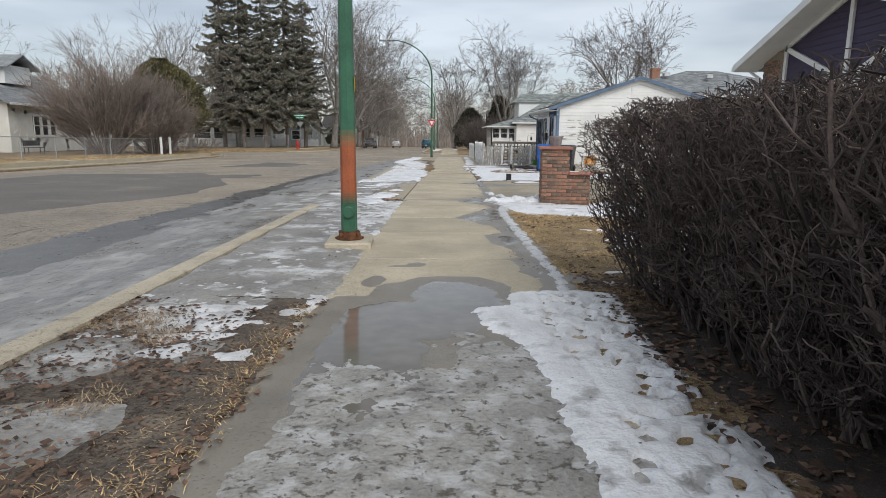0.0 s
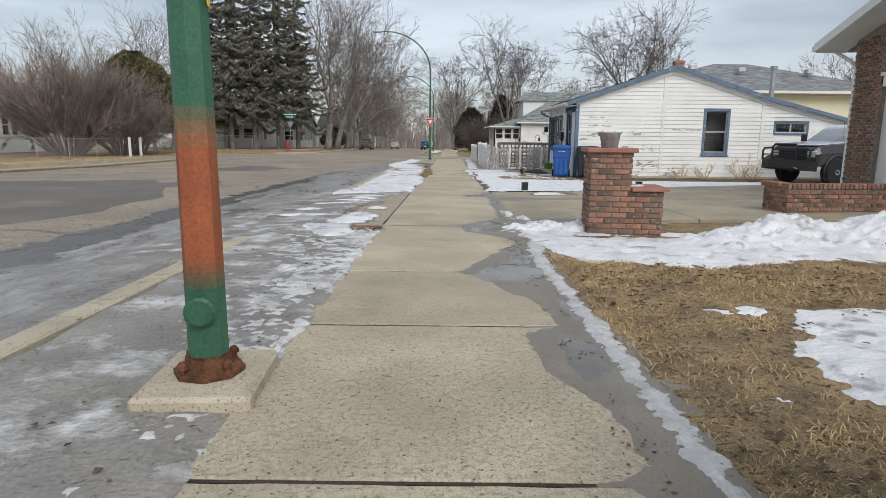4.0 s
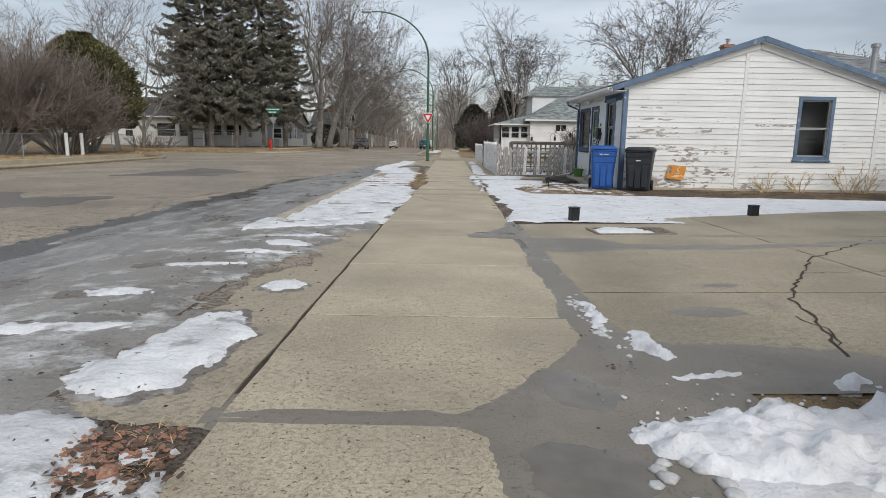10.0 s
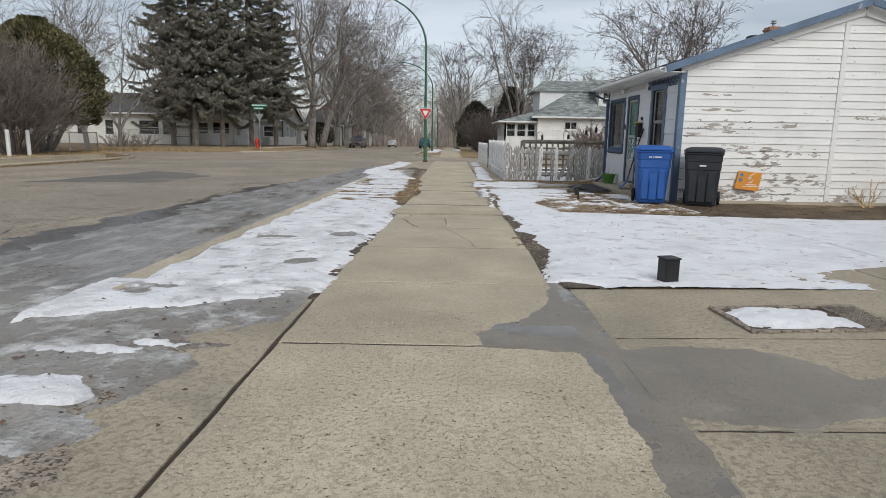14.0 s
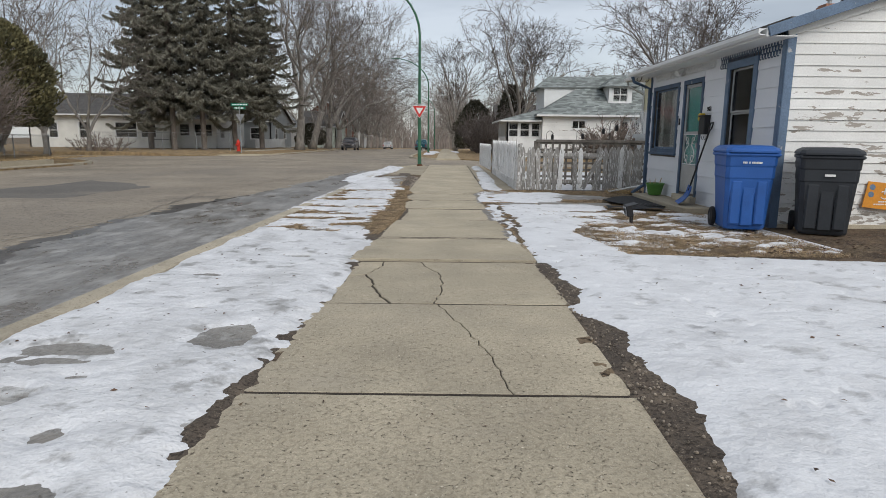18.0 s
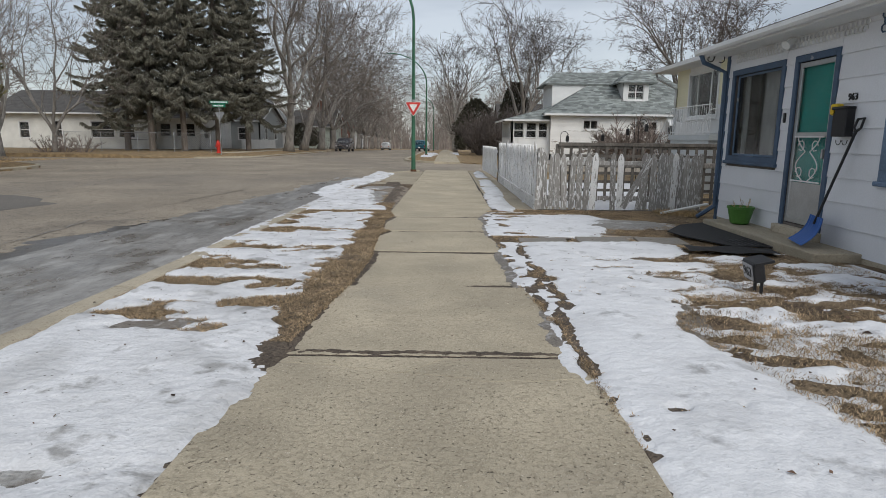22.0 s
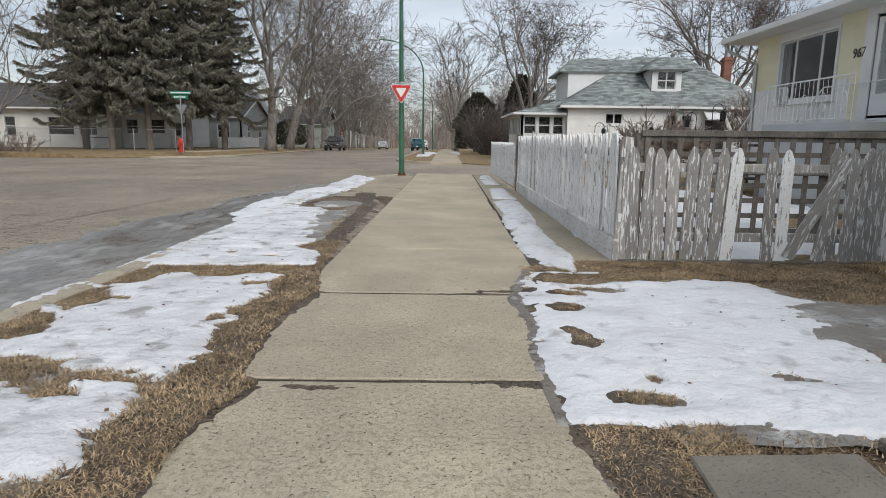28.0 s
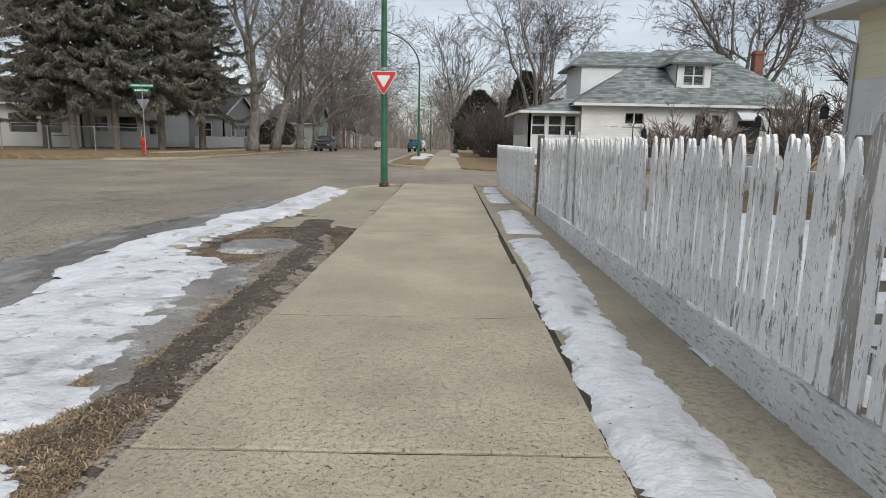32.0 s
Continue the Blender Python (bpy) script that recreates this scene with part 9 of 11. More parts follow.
litter("dead_leaves", "leaf bits on ice", 420, -2.5, -1.0, 4.5, 20, lambda x, y: np.full_like(x, 0.6), 99, (0.008, 0.025), base=0.025)
litter("dead_leaves", "leaves and soil by the house wall", 1600, 3.2, 14, 26.8, 29.1, lambda x, y: clump(x, y, 0.6, 100, 0.4), 100, (0.012, 0.035), base=0.02)



def lumps(name, label, n, x0, x1, y0, y1, accept, seed, size, flat, material, base=0.0, smooth=False):
    """Loose lumps, each a rough eight-sided stone."""
    r = np.random.RandomState(seed)
    x, y = r.uniform(x0, x1, n), r.uniform(y0, y1, n)
    ok = accept(x, y) > r.uniform(0, 1, n)
    s = Shape()
    for px_, py_ in zip(x[ok], y[ok]):
        a, z = r.uniform(*size), gz(py_) + base
        ring = [2 * math.pi * k / 6 + r.uniform(-0.3, 0.3) for k in range(6)]
        rad = [a * r.uniform(0.7, 1.15) for _ in range(6)]
        rows_l = [[(px_ + f * q * math.cos(t), py_ + f * q * math.sin(t), z + h * a * flat) for t, q in zip(ring, rad)] for f, h in ((0.8, -0.3), (1.0, 0.25), (0.6, 0.8 + 0.3 * r.rand()))]
        s.rings(rows_l, True)
    return tagged(part(name, s, material, smooth=smooth), label, "rubble", kind="stuff")


lumps("ice_lumps", "rounded lumps of half-melted ice in meltwater", 70, 0.78, 1.4, 12.75, 13.6, lambda x, y: np.clip(1.3 - np.hypot((x - 1.05) / 0.24, (y - 13.1) / 0.34), 0, 1), 201, (0.02, 0.05), 0.45, "wet_ice", 0.004, True)
lumps("ice_lumps", "crumbs of snow and ice", 260, 0.8, 2.3, 12.8, 14.9, lambda x, y: np.clip(1.2 - np.abs(y - 13.75 + 0.15 * (x - 1.2)) / 0.3, 0, 1) * np.clip(1.5 - np.abs(x - 1.25) / 0.5, 0, 1), 206, (0.004, 0.014), 0.7, "old_snow", 0.010)
lumps("ice_lumps", "broken ice in the gap beside the driveway", 150, 0.94, 1.3, 14.4, 15.9, lambda x, y: np.clip(1.2 - np.abs(x - 1.07 - 0.12 * np.clip(15.2 - y, 0, 1)) / 0.07, 0, 1), 202, (0.012, 0.035), 0.35, "wet_ice", 0.004, True)
lumps("gravel_bits", "small stones on the pavement edge", 1400, -2.0, -0.85, 37.2, 44.0, lambda x, y: np.clip((np.interp(y, *zip(*CREEP_L)) - x) * 8, 0, 1) * (snow_left(x, y) < 0.004), 203, (0.004, 0.014), 0.9, "grit", 0.010)
lumps("gravel_bits", "small stones in the soil", 700, 1.08, 1.36, 20.8, 28.0, lambda x, y: (snow_right(x, y) < 0.004) * 0.9, 204, (0.004, 0.011), 0.9, "grit", 0.012)
lumps("brick_rubble", "red-brown brick crumbs beside the slab", 900, -1.5, -0.96, 12.75, 13.45, lambda x, y: np.clip(1.25 - np.hypot((x + 1.22) / 0.24, (y - 13.14) / 0.26), 0, 1), 205, (0.006, 0.019), 0.45, "brick", 0.016)
lumps("brick_rubble", "larger piece of orange brick in the rubble", 1, -1.13, -1.12, 13.0, 13.01, lambda x, y: np.ones_like(x), 207, (0.045, 0.046), 0.6, "brick", 0.02)
tufts("dry_grass", "straw scattered over soil and brick crumbs", 160, -1.4, -0.98, 12.9, 13.45, lambda x, y: np.clip((x + 1.45) * 2, 0, 1), 188, (0.03, 0.09), 1.0, 0.0018, 0.022)


# ---- street furniture ----
def street_lamp(place, label, bands, arm=3.7, top=7.1, tip=9.3, r0=0.10, base=True, group="street lamps"):
    """An eight-sided tapered pole with a long bent arm to the street."""
    t = thing("street_lamp", label, "street lamp", place, group)
    def rad(z):
        return r0 * (1 - 0.055 * z)
    zs = [b[0] for b in bands] + [top]
    for (z0, material, lab), z1 in zip(bands, zs[1:]):
        n = max(1, int((z1 - z0) / 1.5))
        part("pole", Shape().lathe([(rad(z0 + (z1 - z0) * k / n), z0 + (z1 - z0) * k / n) for k in range(n + 1)], 8), material, t, lab)
    path = [(0, 0, top)] + [(-arm * (1 - math.cos(a)) ** 1.0, 0, top + (tip - top) * math.sin(a)) for a in [math.pi / 2 * k / 9 for k in range(1, 10)]]
    path.append((-arm - 0.35, 0, tip - 0.04))
    part("arm", Shape().tube(path, [rad(top) * (1 - 0.05 * k) for k in range(len(path))], 8), bands[-1][1], t)
    head = Shape()
    head.rings([[(-arm - 0.3 - 0.62 * f, w, tip - 0.04 + h) for w, h in ((-0.02 - b, 0.0), (-b, 0.06), (b, 0.06), (0.02 + b, 0.0), (b * 0.7, -0.07), (-b * 0.7, -0.07))] for f, b in ((0, 0.05), (0.2, 0.12), (0.7, 0.15), (1.0, 0.06))], True)
    part("lamp_head", head, "steel", t, "grey cobra-head lantern")
    if base:
        part("flange", Shape().lathe([(0.17, 0.0), (0.17, 0.025), (0.12, 0.04), (0.11, 0.09)], 8), "rust", t, "rusty base flange")
        for k in range(4):
            a = math.pi / 4 + k * math.pi / 2
            part("bolt", Shape().lathe([(0.016, 0.02), (0.016, 0.055), (0.026, 0.056), (0.026, 0.075), (0.014, 0.09)], 6, pose(0.145 * math.cos(a), 0.145 * math.sin(a), 0)), "rust", t)
    return t


near_lamp = street_lamp(at(-1.15, 7.27, 0.075, 11), "green street lamp pole with a faded orange-red band", [(0.0, "rust", "rusty foot"), (0.10, "green_paint", "green lower band"), (0.44, "fade_1", ""), (0.48, "fade_2", ""), (0.52, "fade_3", ""), (0.56, "red_paint", "faded orange-red band"), (1.10, "fade_3", ""), (1.16, "fade_2", ""), (1.22, "fade_1", ""), (1.28, "green_paint", "green painted pole")], r0=0.097)
part("hand_hole_cover", Shape().lathe([(0.0, 0), (0.07, 0.0), (0.075, 0.012), (0.06, 0.022), (0.0, 0.024)], 14, pose(-0.01, -0.095, 0.33, 90, 0, 0)), "green_paint", near_lamp, "round green hand-hole cover")
part("sticker", block(0.088, 0.093, -0.03, 0.03, 1.72, 1.88), "yellow", near_lamp, "yellow inspection tag")
pad = Shape().box(-0.27, 0.27, -0.33, 0.33, -0.12, 0.075, 0.02)
tagged(part("lamp_pad", pad, "kerb", place=at(-1.15, 7.27, 0.0, 4)), "square concrete pad under a lamp pole", "lamp base")
yield_lamp = street_lamp(at(-1.22, 52.4), "dark green street lamp pole carrying a give-way sign", [(0.0, "green_paint", "")], arm=3.4, top=6.6, tip=9.45)
street_lamp(at(-1.6, 83.0, 0, 6), "dark street lamp pole with a bent arm", [(0.0, "green_paint", "")], arm=3.4, top=6.6, tip=9.2)
street_lamp(at(-1.8, 128.0, 0, 6), "dark street lamp pole with a bent arm", [(0.0, "green_paint", "")], arm=3.4, top=6.6, tip=9.2)


def rounded_triangle(w, r, down=True, n=4):
    """Corners of a rounded triangle, its flat side up."""
    h = w * math.sqrt(3) / 2
    pts = []
    for cx, cz, a0 in ((w / 2, 0, -30), (-w / 2, 0, 90), (0, -h, 210)):
        ang = math.atan2(cz + h / 3, cx)
        inx, inz = cx - 2 * r * math.cos(ang), cz - 2 * r * math.sin(ang)
        for k in range(n + 1):
            a = radians(a0 + 120 * k / n)
            pts.append((inx + r * math.cos(a), inz + r * math.sin(a)))
    return pts


def plate(pts, y0, y1):
    return Shape().rings([[(x, y, z) for x, z in pts] for y in (y0, y1)], True)


def give_way(parent, z, y, back=False, w=0.76):
    outer = rounded_triangle(w, 0.045)
    inner = [(x * 0.93, z2 * 0.93 - 0.022) for x, z2 in outer]
    white = [(x * 0.50, z2 * 0.50 - 0.115) for x, z2 in outer]
    f = -1 if not back else 1
    s = Shape().add(*[plate(outer, 0, 0.004).v, plate(outer, 0, 0.004).f])
    pl = part("sign_plate", s, "sign_white" if not back else "sign_back", parent, "triangular give-way sign" if not back else "bare metal back of a give-way sign", place=pose(0, y, z))
    if not back:
        part("sign_face", plate(inner, -0.003, -0.001), "sign_red", pl, "red border")
        part("sign_face", plate(white, -0.006, -0.004), "sign_white", pl, "white centre")
    part("sign_clamp", block(-0.03, 0.03, 0.004, 0.06, -0.2, -0.14), "steel", pl)
    part("sign_clamp", block(-0.03, 0.03, 0.004, 0.06, -0.46, -0.40), "steel", pl)
    return pl


give_way(yield_lamp, 3.10, -0.13)
part("strap", Shape().lathe([(0.100, 3.12), (0.102, 3.2)], 8), "steel", yield_lamp)
st = thing("street_sign", "street name sign with two green blades on a steel post", "street sign", at(-16.4, 70.1, 0.2))
part("post", Shape().tube([(0, 0, -0.1), (0, 0, 3.6)], 0.032, 8), "steel", st)
give_way(st, 3.0, 0.06, True)
for z, w, rz in ((3.62, 1.35, 0), (3.36, 0.95, 0)):
    bl = part("name_blade", Shape().box(-w / 2, w / 2, -0.006, 0.006, z, z + 0.2, 0.004), "sign_green", st, "green street name blade")
    k = -w / 2 + 0.08
    while k < w / 2 - 0.12:
        part("lettering", block(k, k + 0.09, -0.010, -0.007, z + 0.06, z + 0.15), "sign_white", bl)
        k += 0.125
hy = thing("fire_hydrant", "bright red fire hydrant with a domed cap", "fire hydrant", at(-17.0, 71.2, 0.2))
part("barrel", Shape().lathe([(0.19, 0.0), (0.19, 0.05), (0.13, 0.06), (0.125, 0.62), (0.17, 0.63), (0.17, 0.69), (0.15, 0.70)], 14), "hydrant_red", hy)
part("bonnet", Shape().lathe([(0.15, 0.70), (0.14, 0.80), (0.09, 0.88), (0.045, 0.9), (0.045, 0.97), (0.02, 0.98)], 14), "hydrant_red", hy)
for a in (-90, 0, 180):
    part("outlet", Shape().lathe([(0.075, 0.0), (0.075, 0.20), (0.06, 0.21), (0.03, 0.25)], 10, pose(0, 0, 0.52) @ pose(0, 0, 0, 90, 0, a)), "hydrant_red", hy)

# ---- brick pier beside the driveway ----
pier = thing("brick_pier", "stepped pier of mixed red and brown bricks with red concrete caps", "brick pier", at(2.0, 12.87, 0.0, -5))
W1, W2, D, PITCH, BL = 0.56, 1.0, 0.68, 0.075, 0.2075
H1, H2 = 15 * PITCH, 8 * PITCH
core = part("core", Shape().box(0.012, W1 - 0.012, 0.012, D - 0.012, -0.1, H1).box(W1 - 0.02, W2 - 0.012, 0.012, D - 0.012, -0.1, H2), "mortar", pier, "recessed grey mortar")
sizes = {}


def brick_mesh(length, dark):
    key = (round(length, 3), dark)
    if key not in sizes:
        sizes[key] = Shape().box(0, length, 0, 0.10, 0, 0.063, 0.006).mesh("brick", "brick_dark" if dark else "brick")
    return sizes[key]


def brick_course(length, offset, place, row):
    u = -offset
    while u < length - 0.02:
        a, b = max(u, 0.0), min(u + BL, length)
        if b - a > 0.045:
            part("brick", brick_mesh(b - a - 0.013, brng.random() < 0.36), "", core, place=place @ pose(a + 0.0065, -0.004 + brng.uniform(-0.004, 0.003), row * PITCH + 0.006 - 0.075, brng.uniform(-0.6, 0.6), 0, brng.uniform(-0.6, 0.6)))
        u += BL


for r in range(16):
    wide_row = r < 9
    length = W2 if wide_row else W1
    off = 0.0 if r % 2 else BL / 2
    brick_course(length, off, pose(0, 0, 0), r)
    brick_course(length, off, pose(length, D, 0, 0, 0, 180), r)
    brick_course(D, BL / 2 - off, pose(0, D, 0, 0, 0, -90), r)
    brick_course(D, BL / 2 - off, pose(length, 0, 0, 0, 0, 90), r)
part("cap", Shape().box(-0.06, W1 + 0.06, -0.06, D + 0.06, H1 - 0.004, H1 + 0.055, 0.008), "cap", pier, "red concrete cap slab")
part("cap", Shape().box(W1 - 0.06 + 0.065, W2 + 0.07, -0.06, D + 0.06, H2 + 0.0, H2 + 0.05, 0.008), "cap", pier, "red concrete ledge slab")
bucket = thing("bucket", "dented galvanised bucket standing on a brick pier", "bucket", at(2.32, 13.18, H1 + 0.056, 20))
part("pail", Shape().lathe([(0.105, 0.0), (0.112, 0.004), (0.142, 0.19), (0.168, 0.212), (0.168, 0.22), (0.140, 0.20), (0.104, 0.02), (0.0, 0.02)], 20), "zinc", bucket, smooth=True)
part("handle", Shape().tube([(0.15 * math.cos(a), 0.05 + 0.06 * math.sin(a), 0.2 + 0.02 * math.sin(a)) for a in [math.pi * k / 10 for k in range(11)]], 0.004, 5), "steel", bucket)
for sx in (-1, 1):
    part("ear", block(sx * 0.15 - 0.008, sx * 0.15 + 0.008, 0.03, 0.07, 0.17, 0.225), "steel", bucket)
tagged(part("flat_stone", Shape().prism([(0, 0), (0.1, -0.03), (0.2, 0.02), (0.17, 0.09), (0.05, 0.08)], 0, 0.022, None, 0.006), "stucco", place=at(2.62, 13.05, H2 + 0.05, 8)), "pale flat stone chip on a brick ledge", "stone")

# low brick planter wall farther in
pl = thing("planter_wall", "low red brick planter wall with a brick-on-edge coping", "garden wall", at(6.05, 15.25, 0.06, 3))
PWL, PWD = 3.9, 0.75
plcore = part("core", Shape().box(0.01, PWL, 0.01, PWD, -0.2, 0.44), "mortar", pl, "recessed mortar")
for r in range(6):
    off = 0 if r % 2 else BL / 2
    for length, place in ((PWL, pose(0, 0, 0)), (PWD, pose(0, PWD, 0, 0, 0, -90))):
        u = -off if length == PWL else off - BL / 2
        while u < length - 0.03:
            a, b = max(u, 0), min(u + BL, length)
            if b - a > 0.045:
                part("brick", brick_mesh(b - a - 0.013, brng.random() < 0.3), "", plcore, place=place @ pose(a + 0.006, -0.004 + brng.uniform(-0.003, 0.003), r * PITCH - 0.03))
            u += BL
edge_me = Shape().box(0, 0.068, 0, 0.22, 0, 0.09, 0.006).mesh("brick", "brick")
for k in range(int(PWL / 0.08)):
    part("brick", edge_me, "", plcore, place=pose(k * 0.08, -0.02 + brng.uniform(-0.004, 0.004), 0.44))
for k in range(int(PWD / 0.08) - 2):
    part("brick", edge_me, "", plcore, place=pose(-0.02, 0.28 + k * 0.08, 0.44) @ pose(0, 0.068, 0, 0, 0, -90))
part("soil", block(0.2, PWL, 0.2, PWD - 0.02, 0.40, 0.46), "mud", pl)

# garden lantern with three heads
lan = thing("lantern_post", "black garden lantern post with three glass lanterns", "lamp", at(7.8, 12.7, 0.0))
part("post", Shape().lathe([(0.10, -0.05), (0.10, 0.12), (0.055, 0.2), (0.045, 2.08), (0.075, 2.12), (0.055, 2.22), (0.085, 2.34), (0.02, 2.46)], 10), "black", lan)
for a in (0, 120, 240):
    c, s = math.cos(radians(a + 50)), math.sin(radians(a + 50))
    part("arm", Shape().tube([(0, 0, 2.24), (0.12 * c, 0.12 * s, 2.18), (0.25 * c, 0.25 * s, 2.22), (0.28 * c, 0.28 * s, 2.36)], 0.016, 6), "black", lan)
    h = part("lantern", Shape().lathe([(0.04, 2.36), (0.055, 2.39), (0.065, 2.395)], 8, pose(0.28 * c, 0.28 * s, 0)).lathe([(0.12, 2.60), (0.115, 2.62), (0.06, 2.69), (0.015, 2.72), (0.012, 2.76)], 8, pose(0.28 * c, 0.28 * s, 0)), "black", lan)
    part("pane", Shape().lathe([(0.06, 2.395), (0.10, 2.60)], 8, pose(0.28 * c, 0.28 * s, 0)), "lamp_clear", h, "frosted lantern glass")

# ---- wheeled bins ----
def wheeled_bin(place, material, label, text=False, face=-1):
    t = thing("wheeled_bin", label, "bin", place, "bins by the house corner")
    rings = []
    for z, w, d in ((0.03, 0.27, 0.27), (0.06, 0.285, 0.285), (0.30, 0.30, 0.30), (0.72, 0.325, 0.345), (0.74, 0.335, 0.355), (0.88, 0.335, 0.36), (0.90, 0.345, 0.37), (1.03, 0.35, 0.385)):
        r = 0.05
        rings.append([(x, y, z) for x, y in ((-w + r, -d), (w - r, -d), (w, -d + r), (w, d - r), (w - r, d), (-w + r, d), (-w, d - r), (-w, -d + r))])
    body = part("body", Shape().rings(rings, True), material, t)
    part("recess", Shape().box(-0.09, 0.09, -0.335, -0.28, 0.08, 0.62, 0.02), material, body)
    for sx in (-1, 1):
        part("rib", Shape().box(sx * 0.17 - 0.075, sx * 0.17 + 0.075, -0.355, -0.3, 0.10, 0.70, 0.02), material, body)
    part("rim", Shape().box(-0.37, 0.37, -0.405, 0.40, 1.02, 1.075, 0.02), material, t)
    lid = Shape()
    lid.rings([[(x * k, y * k2 + o, z) for x, y in ((-0.30, -0.40), (0.30, -0.40), (0.36, -0.34), (0.36, 0.36), (0.30, 0.40), (-0.30, 0.40), (-0.36, 0.36), (-0.36, -0.34))] for k, k2, o, z in ((1.03, 1.03, -0.01, 1.077), (1.03, 1.03, -0.01, 1.10), (0.97, 0.96, 0.0, 1.135), (0.80, 0.80, 0.0, 1.165), (0.5, 0.55, 0.0, 1.172))], True)
    part("lid", lid, material, t)
    part("handle", Shape().tube([(-0.26, 0.40, 1.06), (-0.24, 0.47, 1.09), (0.24, 0.47, 1.09), (0.26, 0.40, 1.06)], 0.018, 6), material, t)
    for sx in (-1, 1):
        w = part("wheel", Shape().lathe([(0.03, -0.03), (0.13, -0.03), (0.14, -0.015), (0.14, 0.015), (0.13, 0.03), (0.03, 0.03)], 16, pose(sx * 0.32, 0.31, 0.14, 0, 90, 0)), "rubber", t)
        part("hub", Shape().lathe([(0.05, -0.036), (0.05, 0.036)], 10, pose(sx * 0.32, 0.31, 0.14, 0, 90, 0)), "dark_plastic", w)
    part("axle", Shape().tube([(-0.32, 0.31, 0.14), (0.32, 0.31, 0.14)], 0.012, 6), "steel", t)
    if text:
        for k, w in enumerate((0.03, 0.03, 0.03, 0, 0.015, 0, 0.03, 0.03, 0.03, 0.03, 0.03, 0.03, 0.03)):
            if w:
                part("lettering", block(-0.125 + k * 0.02, -0.125 + k * 0.02 + 0.014, -0.388, -0.378, 0.93, 0.955), "sign_white", body)
    else:
        part("label_plate", block(-0.06, 0.06, -0.391, -0.376, 0.80, 0.83), "sign_white", body)
    return t


wheeled_bin(at(4.60, 29.02, 0.012, -10) @ Matrix.Diagonal((1.0, 1.0, 1.07, 1.0)), "blue_plastic", "blue plastic recycling bin with a closed lid", True)
wheeled_bin(at(5.52, 28.52, 0.012, -24) @ Matrix.Diagonal((1.04, 1.04, 1.05, 1.0)), "dark_plastic", "charcoal plastic rubbish bin with a closed lid")
ob = thing("notice_board", "orange notice board leaning against a peeling wall", "sign", pose(6.48, 29.10, -0.12, -8, 0, 0))
brd = part("board", Shape().rings([[(0.0, y, 0.06), (0.52, y, 0.0), (0.60, y, 0.40), (0.09, y, 0.45)] for y in (-0.012, 0.0)], True), "orange", ob)
for cx, cz in ((0.15, 0.36), (0.13, 0.25)):
    part("disc", Shape().lathe([(0.0, 0), (0.045, 0), (0.045, 0.002), (0, 0.002)], 12, pose(cx, -0.012, cz, 90, 0, 0)), "blue_trim", brd, "round blue badge")
wl_ = Shape().tube([(0.33 + 0.06 * math.cos(a), -0.016, 0.24 + 0.06 * math.sin(a)) for a in [k * 0.5 - 2.6 for k in range(11)]], 0.008, 4)
wl_.tube([(0.33, -0.016, 0.25), (0.35, -0.016, 0.34)], 0.012, 4).tube([(0.35, -0.016, 0.34), (0.43, -0.016, 0.39)], 0.008, 4)
part("pictogram", wl_, "sign_white", brd, "white wheel pictogram")
for z0, n in ((0.13, 7), (0.09, 11)):
    for k in range(n):
        part("lettering", block(0.36 - n * 0.017 + k * 0.034, 0.36 - n * 0.017 + k * 0.034 + 0.024, -0.016, -0.012, z0, z0 + 0.02), "sign_white", brd)

# ---- things by the front door ----
for x, y in ((2.13, 20.86), (5.46, 21.76)):
    b = thing("marker_post", "short square black marker post beside a driveway", "bollard", at(x, y, 0.0, 14), "black marker posts")
    part("post", Shape().box(-0.07, 0.07, -0.07, 0.07, -0.05, 0.24, 0.01), "black", b)
    part("top", Shape().box(-0.078, 0.078, -0.078, 0.078, 0.235, 0.25, 0.006), "black", b)
dr = thing("floor_drain", "sunken steel drain grate half covered by snow", "drain", at(2.16, 19.36, 0.014, 3) @ pose(0, 0, 0, 0, -0.9, 0))
part("frame", Shape().box(0, 1.12, 0, 0.05, -0.03, 0.012, 0.004).box(0, 1.12, 0.57, 0.62, -0.03, 0.012, 0.004).box(0, 0.05, 0.05, 0.57, -0.03, 0.012, 0.004).box(1.07, 1.12, 0.05, 0.57, -0.03, 0.012, 0.004), "grit", dr)
part("pit", block(0.05, 1.07, 0.05, 0.57, -0.03, -0.002), "mud", dr)
for k in range(12):
    part("bar", block(0.84 + 0.02 * k, 0.852 + 0.02 * k, 0.05, 0.57, -0.004, 0.008), "grit", dr)
tagged(sheet("snow_patch", "snow", 2.2, 3.05, 19.35, 20.05, 0.03, lambda x, y: 0.03 * cover(x, y, ((2.6, 19.7, 0.38, 0.23, 6),), 0.1, 0.12, 111, 0.15) + 0.02 * (fbm(x, y, 0.1, 112) - 0.5), base=0.028), "snow lying in a drain", "snow", kind="stuff")
ls = thing("house_number_light", "small black house number light on two stakes", "lawn sign", at(3.17, 29.68, -0.04, -96))
part("box", Shape().box(-0.14, 0.14, -0.05, 0.05, 0.16, 0.34, 0.012, pose(0, 0, 0, 12, 0, 0)), "black", ls)
part("roof", Shape().rings([[(x, -0.10, 0.31), (x, 0.06, 0.35), (x, 0.06, 0.37), (x, -0.10, 0.33)] for x in (-0.155, 0.155)], True), "black", ls)
part("face", Shape().box(-0.115, 0.115, -0.055, -0.05, 0.18, 0.325, 0, pose(0, 0, 0, 12, 0, 0)), "zinc", ls)
